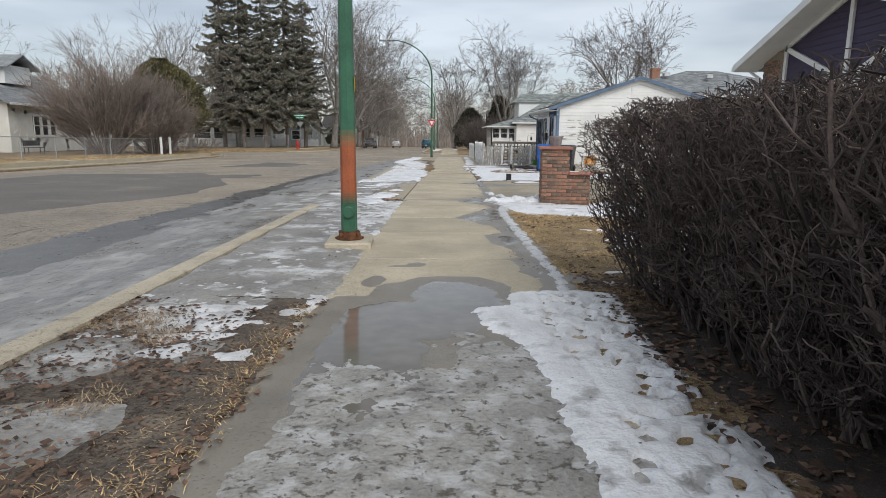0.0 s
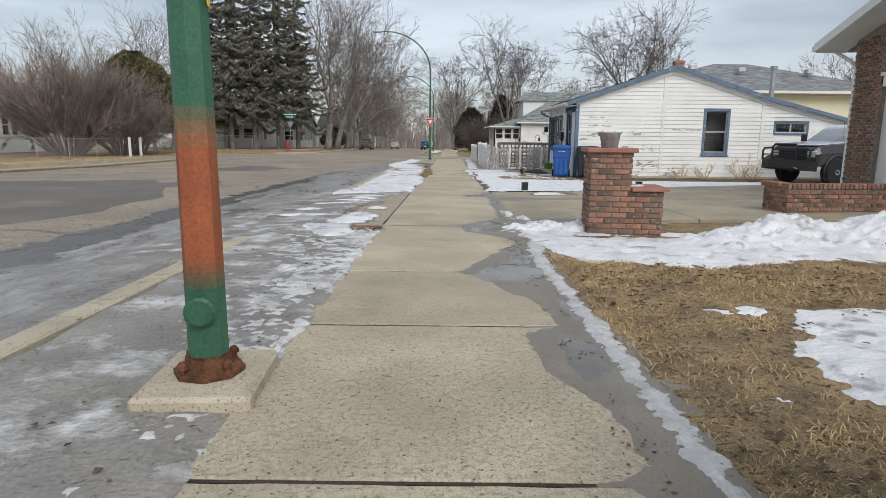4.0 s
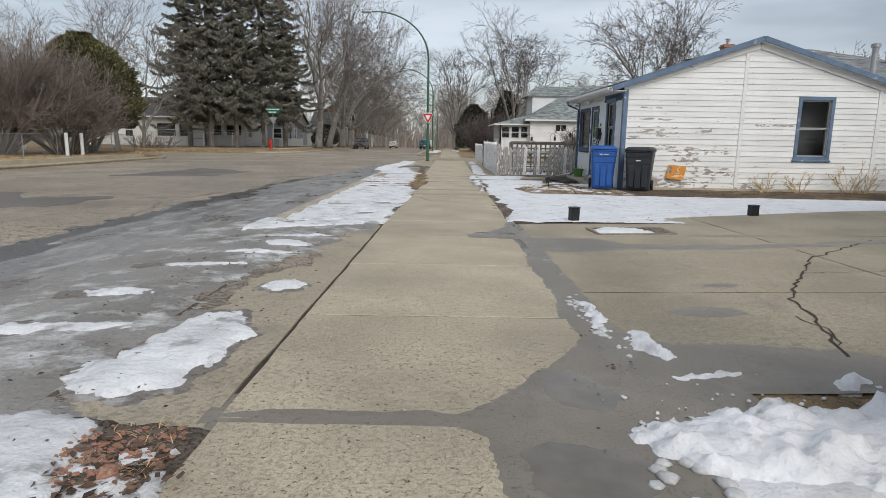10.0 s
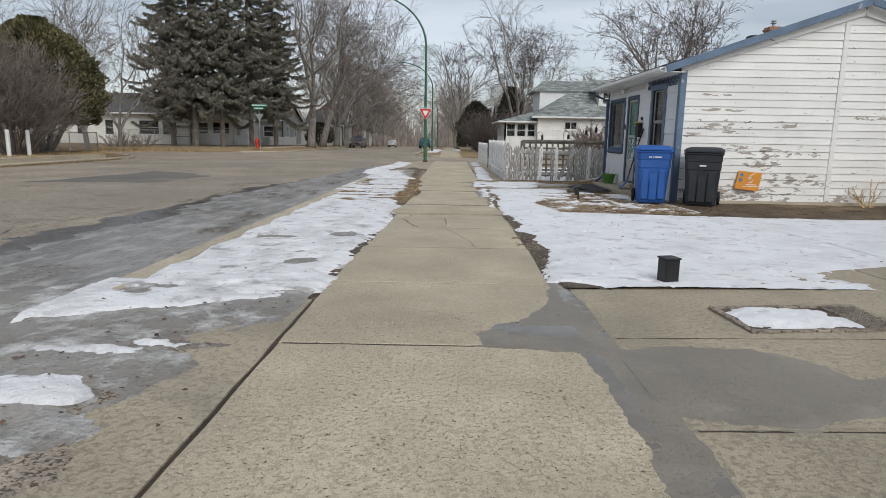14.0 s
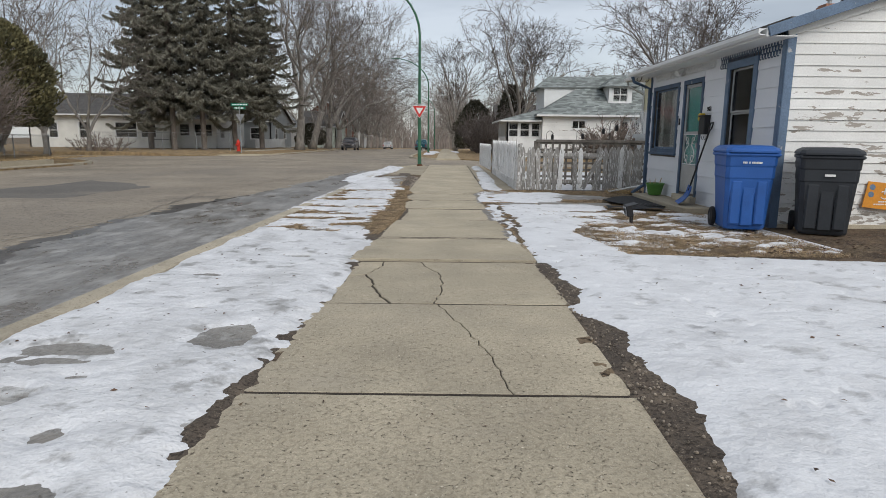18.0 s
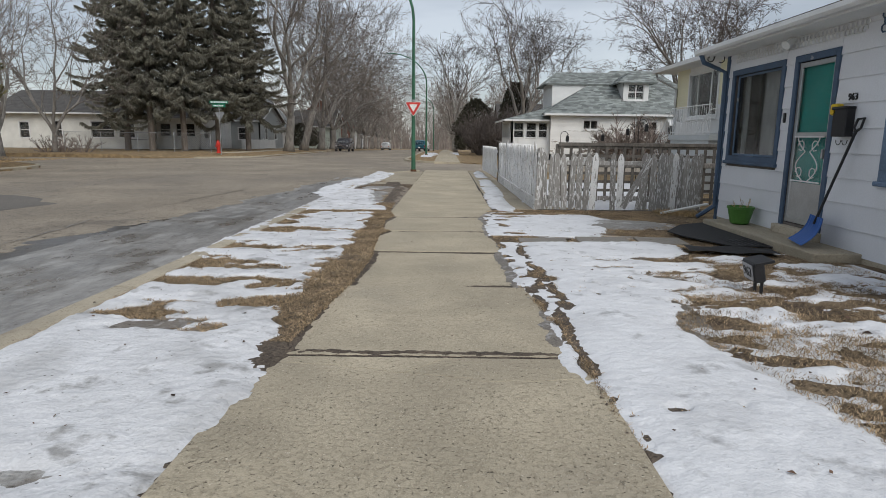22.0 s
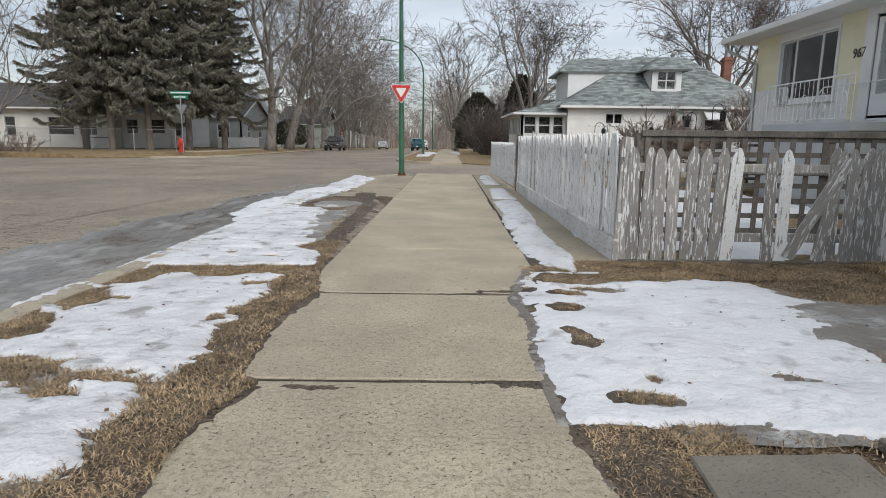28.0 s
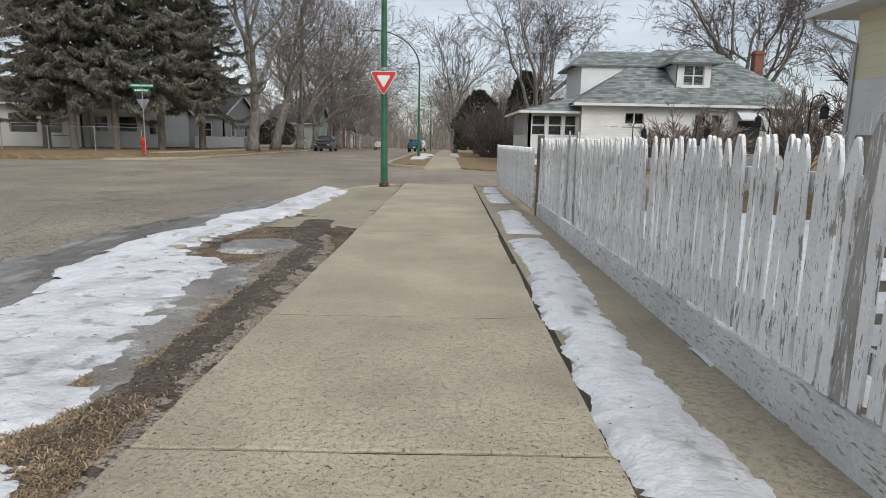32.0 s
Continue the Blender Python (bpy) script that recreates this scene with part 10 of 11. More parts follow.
for sx in (-1, 1):
    part("stake", Shape().box(sx * 0.075 - 0.014, sx * 0.075 + 0.014, -0.012, 0.012, -0.08, 0.20, 0.003), "black", ls)
text_mesh("963", 0.13, "black", pose(0, 0, 0, 12, 0, 0) @ pose(0, -0.058, 0.25), ls, 0.002, label="black number 963")
pot = thing("flower_pot", "green plastic flower pot with dead stems", "flower pot", pose(4.90, 33.74, -0.331))
part("pot", Shape().lathe([(0.11, 0.0), (0.14, 0.02), (0.19, 0.24), (0.205, 0.245), (0.205, 0.275), (0.18, 0.275), (0.17, 0.23), (0.0, 0.23)], 20), "pot_green", pot, smooth=False)
q = Shape()
for k in range(14):
    a = hrng.uniform(0, 6.28)
    q.tube([(0.08 * math.cos(a), 0.08 * math.sin(a), 0.22), (0.14 * math.cos(a + 0.4), 0.14 * math.sin(a + 0.4), 0.22 + hrng.uniform(0.06, 0.2))], 0.003, 3)
part("dead_plant", q, "straw", pot)
sh = thing("snow_shovel", "blue plastic snow shovel leaning beside a door", "shovel", pose(0, 0, 0))
foot, head = Vector((4.90, 31.80, -0.06)), Vector((5.08, 31.50, 1.08))
part("shaft", Shape().tube([foot, head], 0.017, 8), "black", sh, "dark steel shaft")
d = (head - foot).normalized()
part("grip", Shape().tube([head, head + d * 0.04 + Vector((0, 0.06, 0)), head + d * 0.15 + Vector((0, 0.06, 0)), head + d * 0.16 - Vector((0, 0.05, 0)), head + d * 0.04 - Vector((0, 0.06, 0)), head], 0.016, 6), "black", sh, "black D-shaped grip")
blade = Shape()
side = d.cross(Vector((1, 0.2, 0))).normalized()
side = Vector((0.25, 0.95, 0)).normalized()
nrm = d.cross(side).normalized()
rows_b = []
for k in range(8):
    f = k / 7
    rows_b.append([foot + d * 0.10 - (d * 0.34 + Vector((0.22, 0, 0))) * f + side * (0.30 * (0.82 + 0.18 * f) * u) - nrm * (0.10 * math.sin(f * 2.4) + 0.012 * math.cos(u * 22)) for u in [-1 + 2 * i / 24 for i in range(25)]])
blade.rings(rows_b, False, None, False)
part("blade", blade, "blue_plastic", sh, "ribbed blue blade", smooth=True)
mb = thing("mailbox", "black wall mailbox with a yellow newspaper in it", "mailbox", pose(0, 0, 0))
part("box", Shape().box(3.30, 3.56, 0.016, 0.13, 1.02 - HB, 1.36 - HB, 0.01, front), "black", mb)
part("lid", Shape().box(3.29, 3.57, 0.016, 0.15, 1.345 - HB, 1.38 - HB, 0.008, front @ pose(0, 0, 0)), "black", mb)
part("paper", Shape().box(3.22, 3.36, 0.03, 0.13, 1.28 - HB, 1.42 - HB, 0.02, front), "yellow", mb, "rolled yellow paper")
for u in (3.36, 3.48):
    part("hook", Shape().tube([front @ Vector((u + 0.05 * math.cos(a), 0.06, 0.98 - HB + 0.06 * math.sin(a))) for a in [math.pi * (1 + k / 8) for k in range(9)]], 0.005, 5), "black", mb)
mat1 = thing("door_mat", "black rubber mats on the path to the door", "door mat", at(3.72, 32.0, 0.035, 3))
part("mat", Shape().prism([(0.05, 0.9), (0.35, 0.1), (1.30, 0.0), (1.40, 1.7), (1.05, 2.4), (0.5, 2.1), (0.0, 1.4)], 0.0, 0.014), "rubber", mat1)
for k in range(9):
    part("rib", block(0.45 + k * 0.09, 0.47 + k * 0.09, 0.12, 0.6, 0.013, 0.02), "black", mat1)
mat2 = thing("door_mat", "crumpled black mat on thawing snow", "door mat", at(3.3, 31.6, 0.05, -8))
part("mat", Shape().rings([[(x, y, 0.012 * math.sin(x * 9 + y * 5) + 0.01) for x in [0.12 * i for i in range(10)]] for y in (0.0, 0.15, 0.3, 0.45)], False, None, False), "rubber", mat2)
for k, (x0, x1, y0, y1) in enumerate(((1.28, 1.95, 32.42, 32.78), (2.1, 2.82, 32.4, 32.95), (2.95, 3.6, 32.38, 32.95))):
    p = Shape().prism([(0, 0), (x1 - x0, 0.02), (x1 - x0 + 0.02, y1 - y0), (0.02, y1 - y0 - 0.03)], -0.03, 0.022, None, 0.008)
    tagged(part("stepping_slab", p, "damp", place=at(x0, y0, 0.005, brng.uniform(-3, 3))), "grey concrete stepping slab in thawing snow", "paving slab", "stepping slabs")
pk = thing("plank", "pale plank lying by the fence", "plank", pose(4.55, 36.25, gz(36.4) + 0.03, 0, -9, 14))
part("board", Shape().box(0, 1.05, -0.05, 0.05, 0, 0.035, 0.006), "white", pk)

# ---- fences ----
def picket_mesh(material, w, h, seed, thick=0.02):
    r = random.Random(seed)
    k = r.uniform(-0.012, 0.012)
    s = Shape()
    pts = [(-w / 2, 0), (w / 2, 0), (w / 2 + k * 0.3, h - 0.11), (w * 0.18 + k, h - 0.015), (k, h), (-w * 0.18 + k, h - 0.015), (-w / 2 + k * 0.3, h - 0.11)]
    s.rings([[(x, y, z) for x, z in pts] for y in (0, thick)], True)
    return s.mesh("picket", material)


frng = random.Random(31)
worn = [picket_mesh("worn_picket", 0.115 + 0.006 * (k % 3), 1.19, k) for k in range(6)]
flaky = [picket_mesh("picket", 0.115 + 0.006 * (k % 3), 1.19, 40 + k) for k in range(4)]
fresh = [picket_mesh("picket", 0.07 + 0.004 * (k % 3), 1.10, 20 + k) for k in range(6)]
ff = thing("picket_fence", "weathered grey picket fence with flaking white paint and broken slats", "fence", pose(0, 37.0, gz(37)))
part("post", Shape().box(2.17, 2.27, 0.02, 0.12, -0.1, 1.28, 0.008), "worn_picket", ff, "corner post")
part("post", Shape().box(5.55, 5.63, 0.03, 0.12, -0.1, 1.2, 0.008), "worn_picket", ff)
part("sill", Shape().box(2.2, 5.65, -0.03, 0.02, -0.10, 0.02, 0.008), "grey_wood", ff, "grey bottom plank")
for z in (0.22, 0.95):
    part("rail", Shape().box(2.25, 5.62, 0.022, 0.06, z, z + 0.09, 0.005), "worn_picket", ff)
px = [2.19, 2.33, 2.46, 2.60, 2.75, 2.90, 3.05, 3.19, 3.34, 3.77, 3.91, 4.43, 4.60, 4.72, 4.83, 4.93, 5.02, 5.15, 5.27, 5.4, 5.52]
for x in px:
    part("picket", frng.choice(worn if frng.random() < 0.8 else flaky), "", ff, place=pose(x, frng.uniform(-0.004, 0.004), 0.015 + frng.uniform(-0.02, 0.02), frng.uniform(-1.2, 1.2), frng.uniform(-2.2, 2.6), frng.uniform(-4, 4)))
part("picket", worn[2], "", ff, "broken slat hanging aslant", place=pose(3.98, -0.022, 0.06, 0, 27, 0))
part("picket", worn[1], "", ff, place=pose(4.30, -0.004, 0.02, 0, 9, 0))
fl = thing("picket_fence", "white picket fence with flaking paint along the pavement", "fence", pose(2.17, 37.0, 0))
y = 37.12
k = 0
while y < 46.2:
    z = gz(y) + 0.26
    part("picket", frng.choice(worn if frng.random() < 0.05 else fresh), "", fl, place=pose(0.0 + frng.uniform(-0.006, 0.006), y - 37.0, z + frng.uniform(-0.015, 0.015), frng.uniform(-1.2, 1.2), frng.uniform(-1, 1), 90 + frng.uniform(-5, 5)))
    y += 0.1035
    k += 1
for y0, y1 in ((37.0, 39.4), (39.4, 41.8), (41.8, 44.1), (44.1, 46.3)):
    s = Shape().rings([[(-0.03, y - 37, gz(y) - 0.05), (0.03, y - 37, gz(y) - 0.05), (0.03, y - 37, gz(y) + 0.24), (-0.03, y - 37, gz(y) + 0.24)] for y in (y0 + 0.006, y1 - 0.006)], True)
    part("sill", s, "flaky_sill", fl, "flaking white bottom plank")
    for dz in (0.42, 1.1):
        s = Shape().rings([[(0.002, y - 37, gz(y) + dz), (0.045, y - 37, gz(y) + dz), (0.045, y - 37, gz(y) + dz + 0.09), (0.002, y - 37, gz(y) + dz + 0.09)] for y in (y0, y1)], True)
        part("rail", s, "picket", fl)
    part("post", Shape().box(0.03, 0.12, y0 - 37, y0 - 36.91, gz(y0) - 0.1, gz(y0) + 1.3, 0.008), "worn_picket", fl)
fg = thing("picket_fence", "tight white picket fence panel leaning outwards at the corner", "fence", pose(2.10, 46.3, 0))
y = 46.4
while y < 53.1:
    part("picket", frng.choice(fresh), "", fg, place=pose(frng.uniform(-0.003, 0.003) - 0.016 * (y - 46.4), y - 46.3, gz(y) + 0.1 + frng.uniform(-0.008, 0.008), 0, 3.0, 90))
    y += 0.096
for dz in (0.3, 1.0):
    part("rail", Shape().rings([[(0.03 - 0.016 * (y - 46.4), y - 46.3, gz(y) + dz), (0.08 - 0.016 * (y - 46.4), y - 46.3, gz(y) + dz), (0.08 - 0.016 * (y - 46.4), y - 46.3, gz(y) + dz + 0.09), (0.03 - 0.016 * (y - 46.4), y - 46.3, gz(y) + dz + 0.09)] for y in (46.35, 53.1)], True), "picket", fg)
part("post", Shape().box(0.02, 0.13, -0.1, 0.0, gz(46.3) - 0.1, gz(46.3) + 1.42, 0.01), "grey_wood", fg, "grey gate post")
# lattice screen inside the yard
la = thing("lattice_screen", "weathered grey wooden lattice screen in the yard", "lattice", pose(0, 38.7, gz(38.7)))
for k in range(24):
    part("slat", Shape().box(2.95 + k * 0.21, 3.02 + k * 0.21, 0, 0.012, 0.0, 1.36, 0.002), "grey_wood", la)
for k in range(7):
    part("slat", Shape().box(2.9, 7.9, 0.012, 0.024, 0.08 + k * 0.2, 0.145 + k * 0.2, 0.002), "grey_wood", la)
part("rail", Shape().box(2.9, 7.9, -0.02, 0.03, 1.34, 1.42, 0.004), "grey_wood", la)
part("rail", Shape().box(3.6, 7.9, -0.05, 0.05, 0.85, 0.97, 0.02), "bark", la, "dark weathered cross rail")
for x in (2.9, 5.4, 7.85):
    part("post", Shape().box(x - 0.05, x + 0.05, 0.03, 0.13, -0.1, 1.38, 0.006), "grey_wood", la)
# white fence and wire fence on the far side
wf = thing("white_fence", "low white board fence with a gate", "fence", pose(-20.4, 87, 0))
for k in range(104):
    y = 87 + k * 0.12
    z = gz(y) + 0.2
    part("board", Shape().box(-0.012, 0.012, y - 87 - 0.053, y - 87 + 0.053, z + 0.05, z + 1.05 + (0.18 * math.exp(-((k - 62) / 2.0) ** 2)), 0.003), "white", wf)
part("rail", Shape().box(-0.03, 0.03, 0, 12.4, gz(93) + 0.9, gz(93) + 0.98), "white", wf)


def wire_fence(name, label, p, q, dz, height=1.1, spacing=2.7, mesh=True):
    t = thing(name, label, "fence", pose(0, 0, 0))
    p, q = Vector(p), Vector(q)
    L = (q - p).length
    n = max(1, round(L / spacing))
    g = lambda f: p.lerp(q, f)
    zz = lambda v: gz(v.y) + dz
    for k in range(n + 1):
        v = g(k / n)
        part("post", Shape().tube([(v.x, v.y, zz(v) - 0.1), (v.x, v.y, zz(v) + height + 0.04)], 0.028, 6), "steel", t)
    part("top_rail", Shape().tube([(g(k / n).x, g(k / n).y, zz(g(k / n)) + height) for k in range(n + 1)], 0.02, 5), "steel", t)
    if mesh:
        w = Shape()
        m = int(L / 0.16)
        run = height / L
        for k in range(-int(height / 0.16), m):
            for sg in (0, 1):
                f0, f1 = max(0, k / m), min(1, k / m + run)
                if f1 <= f0:
                    continue
                h0, h1 = (f0 - k / m) / run * height, (f1 - k / m) / run * height
                if sg:
                    h0, h1 = height - h0, height - h1
                a, b = g(f0), g(f1)
                w.tube([(a.x, a.y, zz(a) + h0), (b.x, b.y, zz(b) + h1)], 0.004, 3, False)
        tagged(part("wire_mesh", w, "steel", t, "diamond wire mesh"), kind="stuff")
    return t


wire_fence("wire_fence", "galvanised wire fence around a front yard", (-21.4, 20, 0), (-21.4, 53.5, 0), 0.3)
wire_fence("wire_fence", "galvanised wire fence along the side street", (-21.4, 53.5, 0), (-40, 55.0, 0), 0.3)
wire_fence("wire_fence", "tall wire fence under the spruces", (-31.0, 75.0, 0), (-19.0, 75.0, 0), 0.2, 1.5)
for y in (44.2, 45.6):
    wp = thing("marker_post", "short white post beside a wire fence", "bollard", at(-20.3, y, 0.28), "white marker posts")
    part("post", Shape().lathe([(0.09, -0.1), (0.09, 1.15), (0.07, 1.2)], 10), "white", wp)
bench = thing("garden_bench", "black metal garden bench before a house", "bench", at(-27.6, 41.5, 0.3, 70))
part("seat", Shape().box(-0.6, 0.6, -0.22, 0.22, 0.42, 0.46, 0.01), "black", bench)
part("backrest", Shape().box(-0.6, 0.6, 0.2, 0.24, 0.55, 0.9, 0.01), "black", bench)
for sx in (-0.55, 0.55):
    for yy in (-0.2, 0.2):
        part("leg", Shape().box(sx - 0.02, sx + 0.02, yy - 0.02, yy + 0.02, 0, 0.42), "black", bench)
# iron hooks in the yard behind the fence
for x, y, h, d in ((6.6, 50.5, 1.75, 1), (8.0, 49.8, 2.0, -1), (5.2, 51.0, 1.7, 1), (7.3, 47.0, 2.1, 1)):
    hk = thing("shepherd_hook", "black iron shepherd's hook in a garden", "garden hook", at(x, y, 0.0, 10), "iron garden hooks")
    part("rod", Shape().tube([(0, 0, -0.1), (0, 0, h)] + [(d * (0.16 - 0.16 * math.cos(a)), 0, h + 0.16 * math.sin(a)) for a in [math.pi * k / 8 for k in range(1, 9)]] + [(d * 0.36, 0, h + 0.05)], 0.012, 5), "black", hk)
    part("lantern", Shape().box(d * 0.3 - 0.06, d * 0.3 + 0.06, -0.06, 0.06, h - 0.28, h - 0.06, 0.02).lathe([(0.09, h - 0.06), (0.01, h + 0.0)], 6, pose(d * 0.3, 0, 0)), "black", hk)


# ---- houses on the far side ----
def plain_house(label, x0, x1, y0, y1, base, eave, ridge, wallm, roofm, openings_s=(), openings_e=(), axis="y", over=0.5, casing="white", tabs=False, clad=0.0):
    """A house with walls, openings, a gable roof along its axis, and windows on the south and east sides."""
    h = thing("house", label, "house", pose(0, 0, 0))
    H = eave - base
    rise = ridge - eave
    ws, we = wall_frame(x0, y0, base, 1, 0), wall_frame(x1, y0, base, 0, 1)
    wn, ww = wall_frame(x1, y1, base, -1, 0), wall_frame(x0, y1, base, 0, -1)
    lx, ly = x1 - x0, y1 - y0
    gab = lambda L: (lambda u: H + rise * (1 - abs(2 * u / L - 1)))
    for m, L, o, g in ((ws, lx, openings_s, axis == "y"), (we, ly, openings_e, axis == "x"), (wn, lx, (), axis == "y"), (ww, ly, (), axis == "x")):
        wall(h, m, L, H + (rise if g else 0), [(a + 0.07, b - 0.07, c + 0.07, d - 0.07) for a, b, c, d in o], gab(L) if g else None, wallm)
        if clad and m in (ws, we):
            boards(h, m, L, H + (rise if g else 0), o, gab(L) if g else None, wallm, pitch=clad, z0=0.3, lap=0.03, jointed=False)
        for op in o:
            window(h, m, *op, casing=casing, sash=casing, rows=2, trim=0.09, sill=False)
    if axis == "y":
        xm = (x0 + x1) / 2
        dz = rise / (lx / 2) * over
        roof_plane(h, (x0 - over, y1 + over, eave - dz), (x0 - over, y0 - over, eave - dz), (xm, y0 - over, ridge + 0.05), (xm, y1 + over, ridge + 0.05), roofm, tabs=tabs, row=0.25, tab=0.5)
        roof_plane(h, (x1 + over, y0 - over, eave - dz), (x1 + over, y1 + over, eave - dz), (xm, y1 + over, ridge + 0.05), (xm, y0 - over, ridge + 0.05), roofm, tabs=tabs, row=0.25, tab=0.5)
        for xa in (x0 - over, x1 + over):
            strip(h, (xa, y0 - over - 0.02, eave - dz - 0.08), (xm, y0 - over - 0.02, ridge - 0.04), 0.05, 0.2, "white", "barge_board")
            strip(h, (xa, y0 - over, eave - dz - 0.06), (xa, y1 + over, eave - dz - 0.06), 0.06, 0.14, "white", "gutter")
    else:
        ym = (y0 + y1) / 2
        dz = rise / (ly / 2) * over
        roof_plane(h, (x0 - over, y0 - over, eave - dz), (x1 + over, y0 - over, eave - dz), (x1 + over, ym, ridge + 0.05), (x0 - over, ym, ridge + 0.05), roofm, tabs=tabs, row=0.25, tab=0.5)
        roof_plane(h, (x1 + over, y1 + over, eave - dz), (x0 - over, y1 + over, eave - dz), (x0 - over, ym, ridge + 0.05), (x1 + over, ym, ridge + 0.05), roofm, tabs=tabs, row=0.25, tab=0.5)
        for ya in (y0 - over, y1 + over):
            strip(h, (x1 + over + 0.02, ya, eave - dz - 0.08), (x1 + over + 0.02, ym, ridge - 0.04), 0.05, 0.2, "white", "barge_board")
            strip(h, (x0 - over, ya, eave - dz - 0.06), (x1 + over, ya, eave - dz - 0.06), 0.06, 0.14, "white", "gutter")
    return h


g0 = gz(45) + 0.3
cream = plain_house("cream-sided house with a grey shingle roof", -44, -33.2, 41, 56, g0, g0 + 3.9, g0 + 7.4, "cream_siding", "roof", (), [], "y", 0.7, clad=0.2, tabs=True)
stone = part("porch", Shape().box(-33.2, -31.2, 44.5, 57, g0, g0 + 3.6), "stucco", cream, "white stone-faced front porch")
roof_plane(cream, (-30.6, 43.9, g0 + 3.5), (-30.6, 57.6, g0 + 3.5), (-36, 57.6, g0 + 5.6), (-36, 43.9, g0 + 5.6), "roof", tabs=True, row=0.25, tab=0.5)
strip(cream, (-30.55, 43.9, g0 + 3.44), (-30.55, 57.6, g0 + 3.44), 0.06, 0.16, "white", "gutter")
pe = wall_frame(-31.2, 44.5, g0, 0, 1)
for k in range(3):
    # near-black boards on the solid porch stand in for unlit rooms
    part("backing", Shape().box(2.56 + k * 0.95, 3.34 + k * 0.95, 0.002, 0.012, 1.2, 2.7, 0, pe), "dark_room", cream, "near-black board standing in for an unlit room")
    window(cream, pe @ pose(0, 0.085, 0), 2.5 + k * 0.95, 3.4 + k * 0.95, 1.15, 2.75, casing="white", sash="white", rows=2, trim=0.08, sill=False, room=False)
srn = random.Random(2)
for k in range(60):
    u, z = srn.uniform(0.6, 7.2), srn.uniform(0.1, 1.0)
    if k > 34:
        u, z = srn.choice((0.7, 1.2, 1.9, 5.9, 6.4, 6.9)) + srn.uniform(-0.15, 0.15), srn.uniform(1.0, 3.2)
    a = srn.uniform(0.12, 0.24)
    part("stone", Shape().rings([[pe @ Vector((u + a * math.cos(t) * 1.3, o, z + a * 0.8 * math.sin(t))) for t in [2 * math.pi * i / 6 + 0.3 for i in range(6)]] for o in (0.0, 0.03)], True), "stucco", stone)
dm = part("dormer", Shape().box(-38, -34.2, 48.9, 51.9, g0 + 5.2, g0 + 6.6), "white", cream, "white boarded dormer")
roof_plane(cream, (-33.6, 48.4, g0 + 6.4), (-39, 48.4, g0 + 6.4), (-39, 50.4, g0 + 7.5), (-33.6, 50.4, g0 + 7.5), "roof", tabs=False)
roof_plane(cream, (-39, 52.4, g0 + 6.4), (-33.6, 52.4, g0 + 6.4), (-33.6, 50.4, g0 + 7.5), (-39, 50.4, g0 + 7.5), "roof", tabs=False)
g1 = gz(85) + 0.2
bun = plain_house("long white stucco bungalow under spruces", -43.5, -28.6, 85, 95, g1, g1 + 3.7, g1 + 5.8, "stucco", "dark_roof", [(2.0, 3.1, 0.9, 2.6), (5.2, 6.3, 0.9, 2.7), (9.0, 11.4, 1.0, 2.7), (11.7, 13.4, 1.0, 2.7)], [], "x", 0.7)
part("porch_rail", Shape().tube([(-30.5, 84.2, g1 + 0.9), (-28.5, 84.2, g1 + 0.9)], 0.03, 5), "black", bun)
plain_house("white boarded wing with a sun porch", -28.5, -24.2, 86, 95, g1, g1 + 3.2, g1 + 4.8, "board", "dark_roof", [(0.3, 1.5, 1.2, 2.6), (1.9, 3.9, 1.2, 2.6)], [(1, 2.4, 1.0, 2.4)], "x", 0.4, clad=0.25)
g2 = gz(100) + 0.2
plain_house("grey stucco house behind a fence", -27.5, -21.5, 97, 107, g2, g2 + 3.4, g2 + 5.4, "grey_siding", "dark_roof", [(0.8, 2.0, 1.0, 2.5), (3.4, 4.8, 1.0, 2.5)], [(2, 3.2, 1.0, 2.5), (6, 7.4, 1.0, 2.5)], "x", 0.4)
plain_house("house with a grey shingled gable", -32, -24, 112, 122, g2 - 0.3, g2 + 3.4, g2 + 8.0, "white", "roof", [(3.0, 4.4, 4.2, 5.6)], [(3, 4.4, 1.0, 2.5)], "y", 0.5)
g3 = gz(125)
mint = plain_house("pale green house with a white porch and dark roof", -24.5, -18.2, 124, 134, g3 + 0.2, g3 + 3.9, g3 + 6.4, "mint_siding", "dark_roof", [(1.2, 2.4, 1.1, 2.8), (3.8, 4.9, 1.1, 2.8)], [(1.4, 2.5, 1.1, 2.8), (4.0, 5.0, 1.1, 2.8)], "x", 0.5)
plain_house("red brick house with a grey roof", -28, -18.8, 142, 154, gz(148), gz(148) + 6.0, gz(148) + 9.5, "far_brick", "roof", [(2, 3.4, 1.2, 3.0), (5.5, 7, 1.2, 3.0), (2, 3.4, 3.9, 5.4), (5.5, 7, 3.9, 5.4)], [(2, 3.4, 1.2, 3.0), (6, 7.4, 1.2, 3.0)], "y", 0.5)
plain_house("white house down the street", -27, -19.5, 170, 182, gz(175), gz(175) + 3.6, gz(175) + 6.5, "white", "dark_roof", [(1.5, 2.8, 1.2, 2.6), (4.5, 5.8, 1.2, 2.6)], [(3, 4.4, 1.0, 2.4)], "y", 0.5)
plain_house("brown house down the street", 8, 17, 112, 122, gz(118), gz(118) + 3.6, gz(118) + 7.0, "far_brick", "dark_roof", [(1.5, 2.8, 1.2, 2.6), (5.5, 6.8, 1.2, 2.6)], [], "x", 0.5)
